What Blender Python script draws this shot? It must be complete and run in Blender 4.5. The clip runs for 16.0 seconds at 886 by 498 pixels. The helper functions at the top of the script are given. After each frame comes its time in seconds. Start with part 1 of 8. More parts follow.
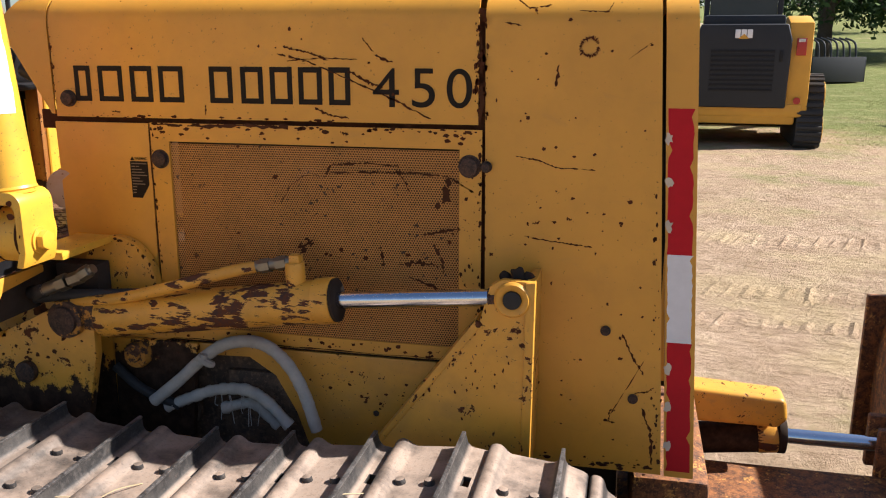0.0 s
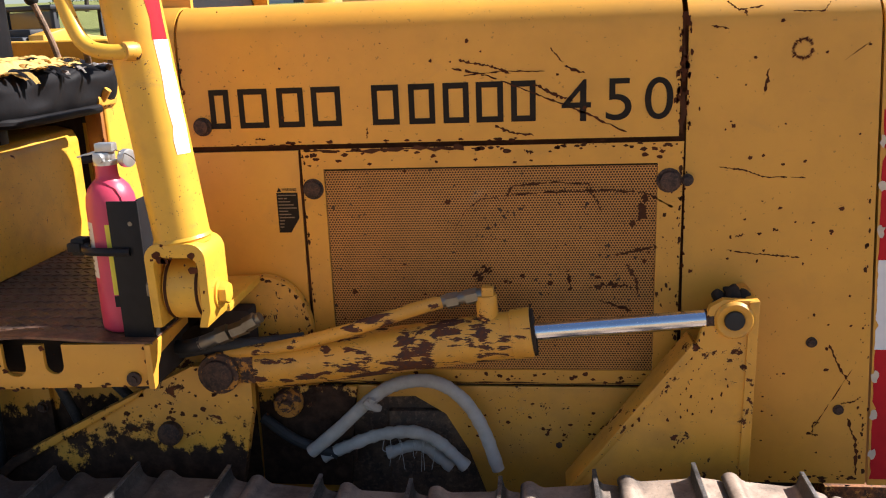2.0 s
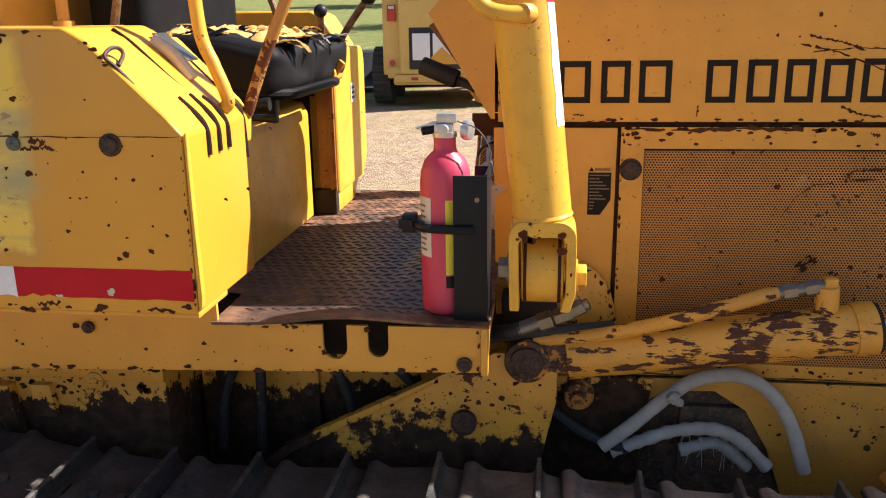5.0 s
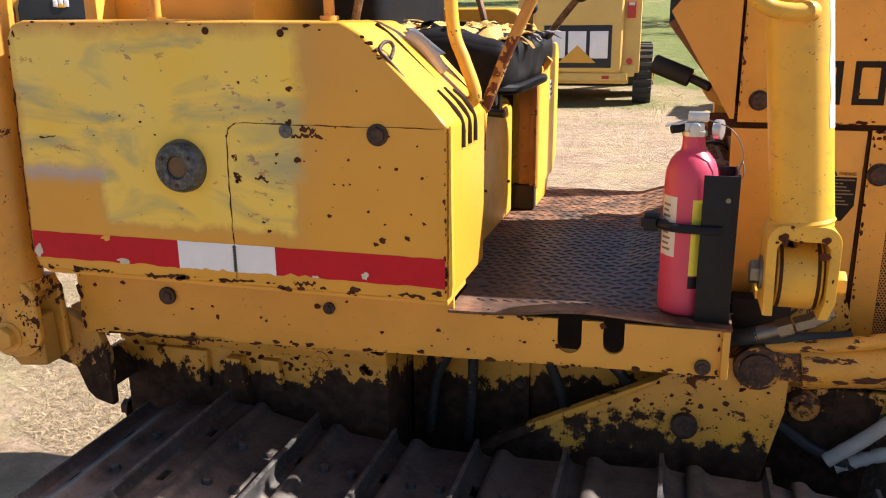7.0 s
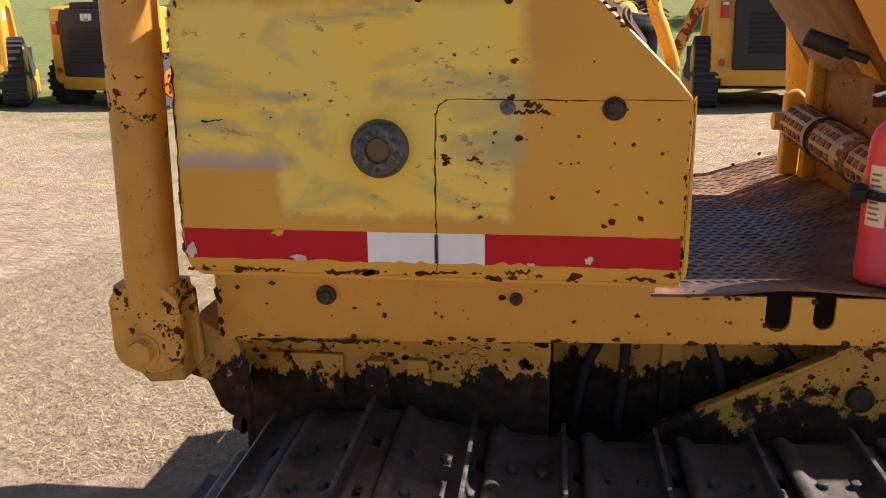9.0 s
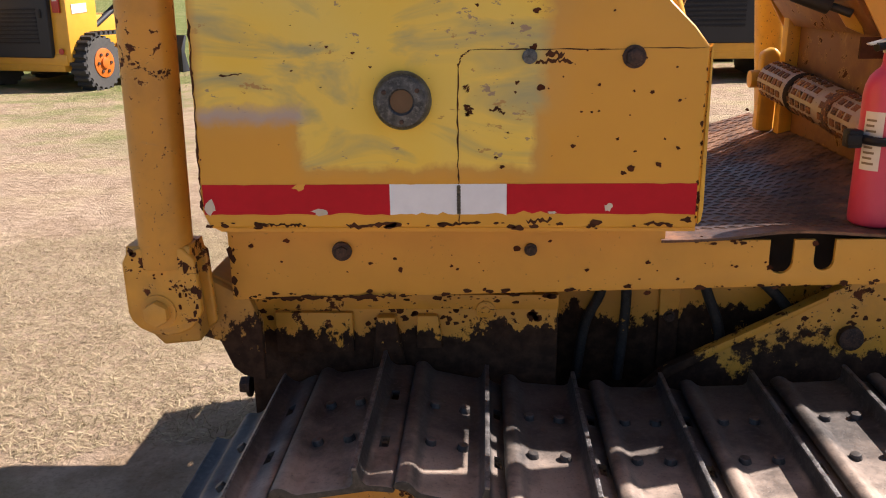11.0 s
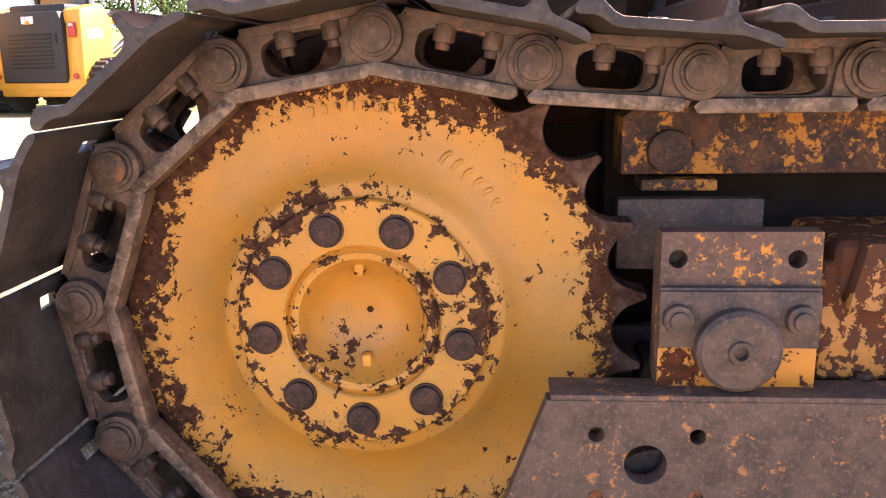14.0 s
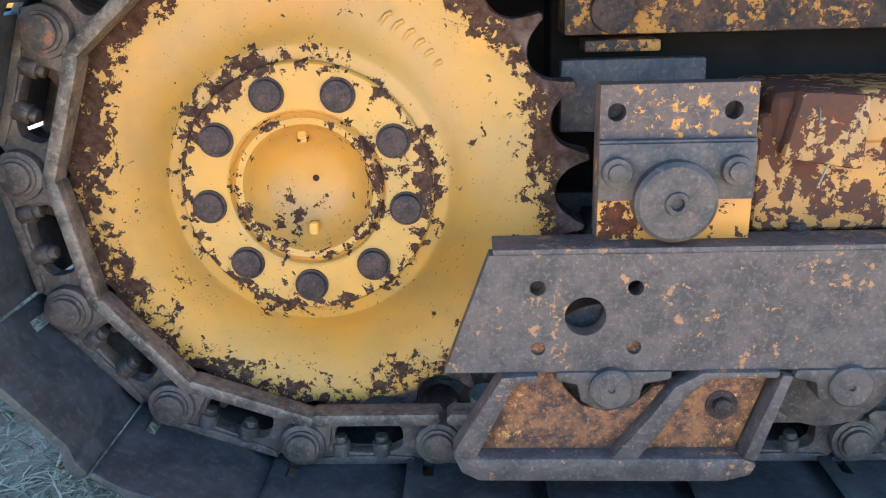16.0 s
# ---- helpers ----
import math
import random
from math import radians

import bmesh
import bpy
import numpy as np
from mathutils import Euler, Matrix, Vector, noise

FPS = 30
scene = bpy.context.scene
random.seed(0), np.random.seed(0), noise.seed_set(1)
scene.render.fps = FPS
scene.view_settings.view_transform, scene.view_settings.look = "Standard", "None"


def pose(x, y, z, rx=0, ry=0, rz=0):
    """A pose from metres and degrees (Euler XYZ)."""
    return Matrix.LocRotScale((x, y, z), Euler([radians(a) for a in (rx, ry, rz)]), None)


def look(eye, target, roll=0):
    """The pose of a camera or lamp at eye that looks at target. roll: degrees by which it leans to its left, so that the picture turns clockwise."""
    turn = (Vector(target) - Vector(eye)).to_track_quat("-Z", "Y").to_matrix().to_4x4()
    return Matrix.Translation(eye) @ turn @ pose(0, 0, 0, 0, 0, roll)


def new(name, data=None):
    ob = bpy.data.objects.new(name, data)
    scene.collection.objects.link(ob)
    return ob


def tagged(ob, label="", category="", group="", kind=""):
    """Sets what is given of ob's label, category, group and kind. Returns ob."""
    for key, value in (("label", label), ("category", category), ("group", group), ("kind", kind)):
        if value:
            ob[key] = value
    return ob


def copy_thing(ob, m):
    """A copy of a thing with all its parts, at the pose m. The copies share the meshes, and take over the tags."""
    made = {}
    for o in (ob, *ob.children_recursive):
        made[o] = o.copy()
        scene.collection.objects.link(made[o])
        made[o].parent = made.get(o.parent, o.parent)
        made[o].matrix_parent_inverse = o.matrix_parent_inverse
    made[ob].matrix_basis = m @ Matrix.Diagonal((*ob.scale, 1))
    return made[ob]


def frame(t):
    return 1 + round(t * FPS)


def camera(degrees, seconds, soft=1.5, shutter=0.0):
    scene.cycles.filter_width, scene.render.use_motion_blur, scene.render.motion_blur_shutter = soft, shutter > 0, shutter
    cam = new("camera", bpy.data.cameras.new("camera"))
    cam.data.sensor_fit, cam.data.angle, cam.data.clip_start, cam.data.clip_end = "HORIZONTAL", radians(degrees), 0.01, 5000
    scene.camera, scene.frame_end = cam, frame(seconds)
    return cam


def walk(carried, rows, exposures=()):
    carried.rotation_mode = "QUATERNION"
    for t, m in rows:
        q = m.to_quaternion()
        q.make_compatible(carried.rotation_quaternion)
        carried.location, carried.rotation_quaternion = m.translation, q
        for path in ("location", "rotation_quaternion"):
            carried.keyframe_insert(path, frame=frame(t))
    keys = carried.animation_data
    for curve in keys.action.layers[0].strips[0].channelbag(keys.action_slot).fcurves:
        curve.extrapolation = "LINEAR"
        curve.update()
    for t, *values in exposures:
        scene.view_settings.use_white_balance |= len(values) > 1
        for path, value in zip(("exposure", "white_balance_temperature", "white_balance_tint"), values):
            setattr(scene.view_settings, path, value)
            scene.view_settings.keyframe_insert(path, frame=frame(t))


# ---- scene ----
cam = camera(56.0, 16.0, soft=1.1)
PATH = [
    (0, (2.138, -1.172, 1.49), (1.716, 0.726, 1.02), 0.1),
    (0.5, (2.02, -1.077, 1.501), (1.643, 0.834, 1.044), -0.6),
    (1, (1.909, -1.019, 1.523), (1.574, 0.9, 1.07), -0.1),
    (1.5, (1.781, -1.04, 1.52), (1.507, 0.883, 1.045), -1.2),
    (2, (1.601, -1.123, 1.552), (1.381, 0.796, 1.035), -2.2),
    (2.5, (1.493, -1.148, 1.559), (1.326, 0.777, 1.044), -1.6),
    (3, (1.47, -1.073, 1.549), (1.386, 0.863, 1.054), -1.4),
    (3.5, (1.444, -1.005, 1.53), (1.424, 0.933, 1.037), 0.1),
    (4, (1.322, -1.023, 1.526), (1.241, 0.917, 1.047), -0.1),
    (4.5, (1.168, -1.078, 1.532), (0.988, 0.851, 1.039), -1.0),
    (4.7, (1.113, -1.091, 1.531), (0.898, 0.828, 1.011), -1.0),
    (6.8, (0.873, -1.161, 1.529), (0.386, 0.695, 0.963), -0.5),
    (7, (0.848, -1.161, 1.531), (0.324, 0.693, 0.992), -0.5),
    (7.5, (0.746, -1.121, 1.52), (0.208, 0.739, 1.018), -1.3),
    (8, (0.61, -1.072, 1.496), (0.163, 0.806, 0.975), -1.7),
    (8.5, (0.443, -1.127, 1.485), (0.113, 0.766, 0.931), -1.2),
    (8.7, (0.388, -1.156, 1.49), (0.093, 0.745, 0.94), -0.9),
    (10.8, (0.198, -1.236, 1.465), (0.106, 0.69, 0.935), -0.9),
    (11, (0.197, -1.226, 1.454), (0.096, 0.682, 0.862), -0.9),
    (11.5, (0.223, -1.143, 1.385), (0.069, 0.699, 0.621), -1.0),
    (12, (0.197, -1.041, 1.278), (-0.017, 0.729, 0.371), -1.5),
    (12.5, (0.122, -0.956, 1.117), (-0.088, 0.824, 0.23), -1.3),
    (13, (0.133, -0.958, 0.913), (-0.043, 0.928, 0.271), -0.6),
    (13.5, (0.159, -0.966, 0.796), (0.0, 0.973, 0.334), -0.6),
    (14, (0.163, -0.947, 0.706), (0.024, 1.0, 0.269), -0.9),
    (14.5, (0.166, -0.942, 0.665), (0.048, 0.983, 0.137), -1.3),
    (15, (0.172, -0.95, 0.643), (0.061, 0.947, 0.019), -1.6),
    (15.5, (0.177, -0.956, 0.635), (0.078, 0.926, -0.034), -1.6),
    (16, (0.193, -0.964, 0.651), (0.122, 0.93, 0.014), -1.6),
]
EXPOSURES = [(0.0, 1.12, 6000, 13), (2.0, 1.28, 6000, 13), (4.5, 1.30, 6050, 13), (7.0, 1.38, 6000, 13), (7.5, 1.22, 6050, 13), (8.5, 1.12, 6100, 14), (11.0, 1.20, 6150, 18), (12.0, 1.66, 6250, 18), (12.5, 1.94, 6400, 25), (13.0, 2.13, 6650, 37), (13.5, 2.62, 6500, 29), (14.0, 3.07, 6500, 31), (14.5, 3.28, 6150, 23), (15.0, 3.46, 4950, 3), (16.0, 3.58, 4650, -2)]
walk(cam, [(t, look(eye, target, roll)) for t, eye, target, roll in PATH], EXPOSURES)

# ---------------------------------------------------------------- light
SUN_DIR = Vector((1.045, 0.382, 1.0)).normalized()
world = bpy.data.worlds.new("world")
scene.world = world
world.use_nodes = True
wn = world.node_tree.nodes
sky = wn.new("ShaderNodeTexSky")
sky.sky_type = "NISHITA"
sky.sun_disc = False
sky.sun_elevation = math.asin(SUN_DIR.z)
sky.sun_rotation = math.atan2(SUN_DIR.x, SUN_DIR.y)
sky.dust_density = 1.0
wn["Background"].inputs["Strength"].default_value = 0.056
world.node_tree.links.new(sky.outputs[0], wn["Background"].inputs["Color"])
sun_data = bpy.data.lights.new("sun", "SUN")
sun_data.energy, sun_data.angle, sun_data.color = 5.0, radians(0.55), (1.0, 0.93, 0.82)
sun = new("sun", sun_data)
sun.matrix_world = look(SUN_DIR * 40, (0, 0, 0))

# ---------------------------------------------------------------- materials
def nodes_of(name):
    m = bpy.data.materials.new(name)
    m.use_nodes = True
    return m, m.node_tree.nodes, m.node_tree.links, m.node_tree.nodes["Principled BSDF"]


class Net:
    """Small builder for shader nodes."""

    def __init__(self, name, spread=0.0):
        self.m, self.n, self.l, self.b = nodes_of(name)
        tc = self.n.new("ShaderNodeTexCoord")
        self.co = tc.outputs["Object"]
        if spread:
            info = self.n.new("ShaderNodeObjectInfo")
            self.rnd = info.outputs["Random"]
            add = self.n.new("ShaderNodeVectorMath")
            add.operation = "ADD"
            self.l.new(self.co, add.inputs[0])
            mul = self.math("MULTIPLY", self.rnd, spread)
            self.l.new(mul, add.inputs[1])
            self.co = add.outputs[0]

    def put(self, sock, v):
        if isinstance(v, (int, float)):
            sock.default_value = v
        elif isinstance(v, (tuple, list)):
            sock.default_value = (*v, 1) if len(v) == 3 and sock.type == "RGBA" else v
        else:
            self.l.new(v, sock)

    def math(self, op, a, b=0.0, clamp=False):
        n = self.n.new("ShaderNodeMath")
        n.operation, n.use_clamp = op, clamp
        self.put(n.inputs[0], a)
        self.put(n.inputs[1], b)
        return n.outputs[0]

    def noise(self, scale, detail=5.0, rough=0.6, stretch=None, co=None, dist=0.0):
        n = self.n.new("ShaderNodeTexNoise")
        n.inputs["Scale"].default_value = scale
        n.inputs["Detail"].default_value = detail
        n.inputs["Roughness"].default_value = rough
        n.inputs["Distortion"].default_value = dist
        src = co or self.co
        if stretch:
            mp = self.n.new("ShaderNodeMapping")
            mp.inputs["Scale"].default_value = stretch
            self.l.new(src, mp.inputs["Vector"])
            src = mp.outputs[0]
        self.l.new(src, n.inputs["Vector"])
        return n.outputs["Fac"]

    def voronoi(self, scale, stretch=None, rand=1.0):
        n = self.n.new("ShaderNodeTexVoronoi")
        n.inputs["Scale"].default_value = scale
        n.inputs["Randomness"].default_value = rand
        src = self.co
        if stretch:
            mp = self.n.new("ShaderNodeMapping")
            mp.inputs["Scale"].default_value = stretch
            self.l.new(src, mp.inputs["Vector"])
            src = mp.outputs[0]
        self.l.new(src, n.inputs["Vector"])
        return n.outputs["Distance"]

    def ramp(self, v, lo, hi):
        n = self.n.new("ShaderNodeMapRange")
        n.inputs["From Min"].default_value, n.inputs["From Max"].default_value = lo, hi
        self.put(n.inputs["Value"], v)
        return n.outputs[0]

    def mix(self, f, a, b):
        n = self.n.new("ShaderNodeMix")
        n.data_type = "RGBA"
        self.put(n.inputs[0], f)
        self.put(n.inputs[6], a)
        self.put(n.inputs[7], b)
        return n.outputs[2]

    def axis(self, k):
        s = self.n.new("ShaderNodeSeparateXYZ")
        self.l.new(self.n["Texture Coordinate"].outputs["Object"], s.inputs[0])
        return s.outputs[k]

    def done(self, colour, rough=0.5, metal=0.0, height=None, depth=0.002, strength=0.6, spec=None):
        self.put(self.b.inputs["Base Color"], colour)
        self.put(self.b.inputs["Roughness"], rough)
        self.put(self.b.inputs["Metallic"], metal)
        if spec is not None:
            self.put(self.b.inputs["Specular IOR Level"], spec)
        if height is not None:
            bp = self.n.new("ShaderNodeBump")
            bp.inputs["Distance"].default_value = depth
            bp.inputs["Strength"].default_value = strength
            self.l.new(height, bp.inputs["Height"])
            self.l.new(bp.outputs[0], self.b.inputs["Normal"])
        return self.m


YELLOW = (0.70, 0.335, 0.036)
RUST_DARK = (0.060, 0.025, 0.014)
RUST = (0.135, 0.045, 0.018)
GREASE = (0.030, 0.017, 0.011)


def paint(name, base=YELLOW, chips=0.5, size=38.0, cluster=0.5, dirt=0.25, rough=0.42, streak=None, grease=None, radial=False, dust=0.0, dust_tone=(0.50, 0.33, 0.17), spread=0.0, under=RUST_DARK):
    """Worn machine paint: chips (0 none .. 1 bare), their size, and how they gather in groups."""
    k = Net(name, spread)
    big = k.noise(3.1, 3, 0.55)
    mid = k.noise(13, 4, 0.6)
    st = streak or None
    fine = k.noise(size, 7, 0.68, st, dist=0.3)
    group = k.noise(size * 0.16, 3, 0.6)
    score = k.math("ADD", k.math("MULTIPLY", fine, 1.0), k.math("MULTIPLY", k.math("SUBTRACT", group, 0.5), cluster))
    limit = 0.765 - 0.27 * chips
    if radial:
        x, z = k.axis(0), k.axis(2)
        r = k.math("SQRT", k.math("ADD", k.math("POWER", k.math("ABSOLUTE", x), 2.0), k.math("POWER", k.math("ABSOLUTE", z), 2.0)))
        rim = k.ramp(r, 0.225, 0.290)
        ring = k.math("SUBTRACT", 1.0, k.math("MULTIPLY", k.math("ABSOLUTE", k.math("SUBTRACT", r, 0.143)), 27.0), True)
        hub = k.math("SUBTRACT", 1.0, k.math("MULTIPLY", k.math("ABSOLUTE", k.math("SUBTRACT", r, 0.082)), 50.0), True)
        up = k.math("ADD", k.ramp(z, -0.1, 0.3), k.math("MULTIPLY", k.ramp(x, 0.05, -0.22), 0.8))
        wear = k.math("ADD", k.math("MULTIPLY", rim, k.math("ADD", 0.232, k.math("MULTIPLY", up, 0.115))), k.math("MULTIPLY", ring, k.math("ADD", 0.185, k.math("MULTIPLY", up, 0.055))))
        wear = k.math("ADD", wear, k.math("MULTIPLY", hub, 0.22))
        wear = k.math("ADD", wear, k.math("MULTIPLY", k.math("SUBTRACT", 1.0, k.ramp(r, 0.055, 0.085), True), 0.04))
        score = k.math("ADD", score, wear)
        speck = k.noise(size * 2.6, 6, 0.75)
        score = k.math("ADD", score, k.math("MULTIPLY", k.math("SUBTRACT", speck, 0.5), k.math("ADD", 0.14, k.math("MULTIPLY", rim, 0.60))))
    mask = k.ramp(score, limit, limit + 0.018)
    bare = k.ramp(r, 0.287, 0.295) if radial else None
    # thin worn edge round each chip
    halo = k.math("SUBTRACT", k.ramp(score, limit - 0.022, limit), mask, True)
    tone = k.mix(k.ramp(big, 0.3, 0.7), tuple(c * 0.90 for c in base), tuple(min(1, c * 1.06) for c in base))
    tone = k.mix(k.math("MULTIPLY", k.ramp(mid, 0.45, 0.75), dirt), tone, (0.34, 0.17, 0.035))
    specks = k.ramp(k.math("ADD", k.noise(size * 4.2, 2, 0.5), k.math("MULTIPLY", k.math("SUBTRACT", k.noise(5.5, 3, 0.6), 0.5), 0.16)), 0.705, 0.725)
    rubs = k.ramp(k.noise(21, 6, 0.7, (0.45, 1.0, 1.0), dist=0.8), 0.60, 0.74)
    tone = k.mix(k.math("MULTIPLY", rubs, min(0.55, dirt * 1.1)), tone, (0.40, 0.215, 0.070))
    tone = k.mix(k.math("MULTIPLY", specks, min(1.0, dirt * 2.2)), tone, (0.07, 0.032, 0.014))
    tone = k.mix(k.math("MULTIPLY", halo, 0.35), tone, (0.75, 0.47, 0.12))
    if dust:
        tone = k.mix(k.math("MULTIPLY", k.ramp(k.noise(7, 5, 0.6), 0.4, 0.7), dust), tone, dust_tone)
    rust = k.mix(k.ramp(k.noise(size * 1.7, 4, 0.6), 0.35, 0.7), under, (0.105, 0.052, 0.030) if radial else RUST)
    col = k.mix(mask, tone, rust)
    if radial:
        col = k.mix(bare, col, k.mix(k.ramp(k.noise(45, 5, 0.6), 0.4, 0.65), (0.06, 0.030, 0.020), (0.17, 0.105, 0.075)))
    rgh = k.math("ADD", k.math("MULTIPLY", mask, 0.4), k.math("ADD", rough - 0.06, k.math("MULTIPLY", mid, 0.14)))
    h = k.math("ADD", k.math("MULTIPLY", k.math("SUBTRACT", 1.0, mask), 0.6), k.math("MULTIPLY", fine, 0.35))
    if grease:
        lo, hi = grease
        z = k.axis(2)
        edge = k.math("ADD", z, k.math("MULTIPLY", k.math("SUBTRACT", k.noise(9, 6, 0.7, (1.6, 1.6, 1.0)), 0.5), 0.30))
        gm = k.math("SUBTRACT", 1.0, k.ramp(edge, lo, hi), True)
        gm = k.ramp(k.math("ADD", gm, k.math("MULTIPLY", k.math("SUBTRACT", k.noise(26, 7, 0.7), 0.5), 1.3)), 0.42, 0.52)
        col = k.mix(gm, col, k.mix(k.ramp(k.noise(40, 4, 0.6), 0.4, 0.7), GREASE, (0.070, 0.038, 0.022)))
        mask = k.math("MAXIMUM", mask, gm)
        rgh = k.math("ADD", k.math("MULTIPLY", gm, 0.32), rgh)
    return k.done(col, rgh, 0.0, h, 0.0012, 0.55, spec=k.math("SUBTRACT", 0.5, k.math("MULTIPLY", mask, 0.38)))


def steel(name, dark, light, scale=18.0, rough=0.6, metal=0.35, flakes=None, spread=0.0, dust=None, dust_amount=0.5, settle=False, blotch=0.6):
    """Bare worn or rusted steel, two tones, with flakes of old paint or a coat of dust."""
    k = Net(name, spread)
    a = k.noise(scale, 7, 0.66)
    b = k.noise(scale * 5, 5, 0.6)
    col = k.mix(k.ramp(a, 0.41, 0.60), dark, light)
    col = k.mix(k.math("MULTIPLY", k.ramp(b, 0.52, 0.66), 0.55), col, tuple(c * 1.7 for c in light))
    col = k.mix(k.math("MULTIPLY", k.ramp(k.noise(scale * 2.1, 6, 0.7), 0.56, 0.66), blotch), col, tuple(c * 0.4 for c in dark))
    if flakes:
        fm = k.ramp(k.math("ADD", k.noise(scale * 2.2, 8, 0.72), k.math("MULTIPLY", k.math("SUBTRACT", k.noise(scale * 0.35, 3, 0.5), 0.5), 0.55)), flakes[1], flakes[1] + 0.03)
        col = k.mix(fm, col, flakes[0])
    if dust:
        dm = k.math("MULTIPLY", k.ramp(k.noise(scale * 0.5, 6, 0.62), 0.28, 0.56), dust_amount)
        if settle:
            geo = k.n.new("ShaderNodeNewGeometry")
            sep = k.n.new("ShaderNodeSeparateXYZ")
            k.l.new(geo.outputs["Normal"], sep.inputs[0])
            dm = k.math("MULTIPLY", dm, k.ramp(sep.outputs[2], 0.5, 0.9))
            own = k.n.new("ShaderNodeSeparateXYZ")
            k.l.new(k.n["Texture Coordinate"].outputs["Normal"], own.inputs[0])
            dm = k.math("MULTIPLY", dm, k.ramp(own.outputs[2], 0.2, 0.6))
            # Dust thinned on inner, rear shoe faces to darken them like deep shade.
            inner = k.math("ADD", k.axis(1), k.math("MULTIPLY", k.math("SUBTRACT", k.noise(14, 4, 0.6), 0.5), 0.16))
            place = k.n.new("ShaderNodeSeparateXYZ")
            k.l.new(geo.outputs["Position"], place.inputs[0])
            shaded = k.math("MULTIPLY", k.ramp(inner, -0.15, -0.01), k.math("SUBTRACT", 0.86, k.math("MULTIPLY", k.ramp(place.outputs[0], 0.85, 1.35), 0.80)))
            dm = k.math("MULTIPLY", dm, k.math("SUBTRACT", 1.0, shaded))
        col = k.mix(dm, col, dust)
    pit = k.ramp(k.noise(scale * 9, 4, 0.7), 0.57, 0.64)
    col = k.mix(k.math("MULTIPLY", pit, 0.30), col, tuple(c * 0.45 for c in dark))
    speck = k.ramp(k.math("ADD", k.noise(scale * 6, 5, 0.75), k.math("MULTIPLY", k.math("SUBTRACT", k.noise(scale * 0.5, 2, 0.5), 0.5), 0.35)), 0.63, 0.68)
    col = k.mix(k.math("MULTIPLY", speck, 0.32), col, (light[0] * 2.6, light[1] * 1.75, light[2] * 1.3))
    rgh = k.math("ADD", rough - 0.14, k.math("MULTIPLY", a, 0.34))
    h = k.math("SUBTRACT", k.math("ADD", a, k.math("MULTIPLY", b, 0.8)), k.math("MULTIPLY", pit, 0.12))
    return k.done(col, rgh, metal, h, 0.0018, 0.55)


def plain(name, colour, rough=0.5, metal=0.0, grain=30.0, vary=0.25, depth=0.0006, spread=0.0, spec=None):
    k = Net(name, spread)
    a = k.noise(grain, 6, 0.62)
    b = k.noise(grain * 0.13, 3, 0.5)
    v = k.math("ADD", k.math("MULTIPLY", a, 0.5), k.math("MULTIPLY", b, 0.5))
    col = k.mix(k.ramp(v, 0.3, 0.7), tuple(c * (1 - vary) for c in colour), tuple(min(1, c * (1 + vary)) for c in colour))
    return k.done(col, k.math("ADD", rough - 0.05, k.math("MULTIPLY", a, 0.1)), metal, a, depth, 0.5, spec)


M_HOOD = paint("hood_paint", chips=0.06, size=34, cluster=0.25, dirt=0.18)
M_DOOR = paint("door_paint", chips=0.20, size=36, cluster=0.4, dirt=0.3)
M_LOW = paint("lower_paint", chips=0.29, size=42, cluster=0.5, dirt=0.45, dust=0.15)
M_CYL = paint("cylinder_paint", chips=0.84, size=64, cluster=0.85, dirt=0.5, streak=(0.28, 1.0, 1.0), under=(0.070, 0.040, 0.032))
M_BRACKET = paint("bracket_paint", chips=0.56, size=40, cluster=0.6, dirt=0.5)
M_POST = paint("post_paint", base=(0.74, 0.40, 0.035), chips=0.24, size=44, cluster=0.5, dirt=0.42, rough=0.38)
M_RAIL = paint("rail_paint", chips=0.12, size=30, cluster=0.4, dirt=0.15)
M_REARPOST = paint("rear_post_paint", base=(0.63, 0.285, 0.03), chips=0.32, size=44, cluster=0.6, dirt=0.6)
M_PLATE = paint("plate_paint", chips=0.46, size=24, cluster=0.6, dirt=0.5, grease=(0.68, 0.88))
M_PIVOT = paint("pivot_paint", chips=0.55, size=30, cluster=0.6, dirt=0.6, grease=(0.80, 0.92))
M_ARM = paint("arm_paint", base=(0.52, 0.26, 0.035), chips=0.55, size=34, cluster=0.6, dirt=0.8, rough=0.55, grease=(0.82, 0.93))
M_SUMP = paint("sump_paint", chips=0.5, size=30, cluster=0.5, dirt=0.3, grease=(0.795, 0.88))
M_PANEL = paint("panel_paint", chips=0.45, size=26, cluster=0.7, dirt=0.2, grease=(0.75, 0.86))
M_SPROCKET = paint("sprocket_paint", base=(0.60, 0.272, 0.030), chips=0.33, size=70, cluster=0.62, dirt=0.55, radial=True, dust=0.42, dust_tone=(0.42, 0.29, 0.10), under=(0.046, 0.019, 0.010))
M_FRAMEPAINT = paint("frame_paint", base=(0.54, 0.225, 0.03), chips=1.06, size=64, dust=0.5, dust_tone=(0.27, 0.18, 0.09), cluster=0.6, dirt=0.6, under=(0.085, 0.046, 0.032))
M_BLOCK = steel("block_rust", (0.076, 0.050, 0.040), (0.140, 0.086, 0.060), 34, 0.6, 0.15, flakes=((0.60, 0.25, 0.030), 0.582), blotch=0.35)
M_BEAM = steel("beam_rust", (0.030, 0.018, 0.013), (0.110, 0.050, 0.026), 30, 0.65, 0.12, flakes=((0.50, 0.22, 0.030), 0.530))
M_BLOCKPAINT = paint("block_paint", base=(0.62, 0.255, 0.028), chips=0.60, size=60, cluster=0.8, dirt=0.6)
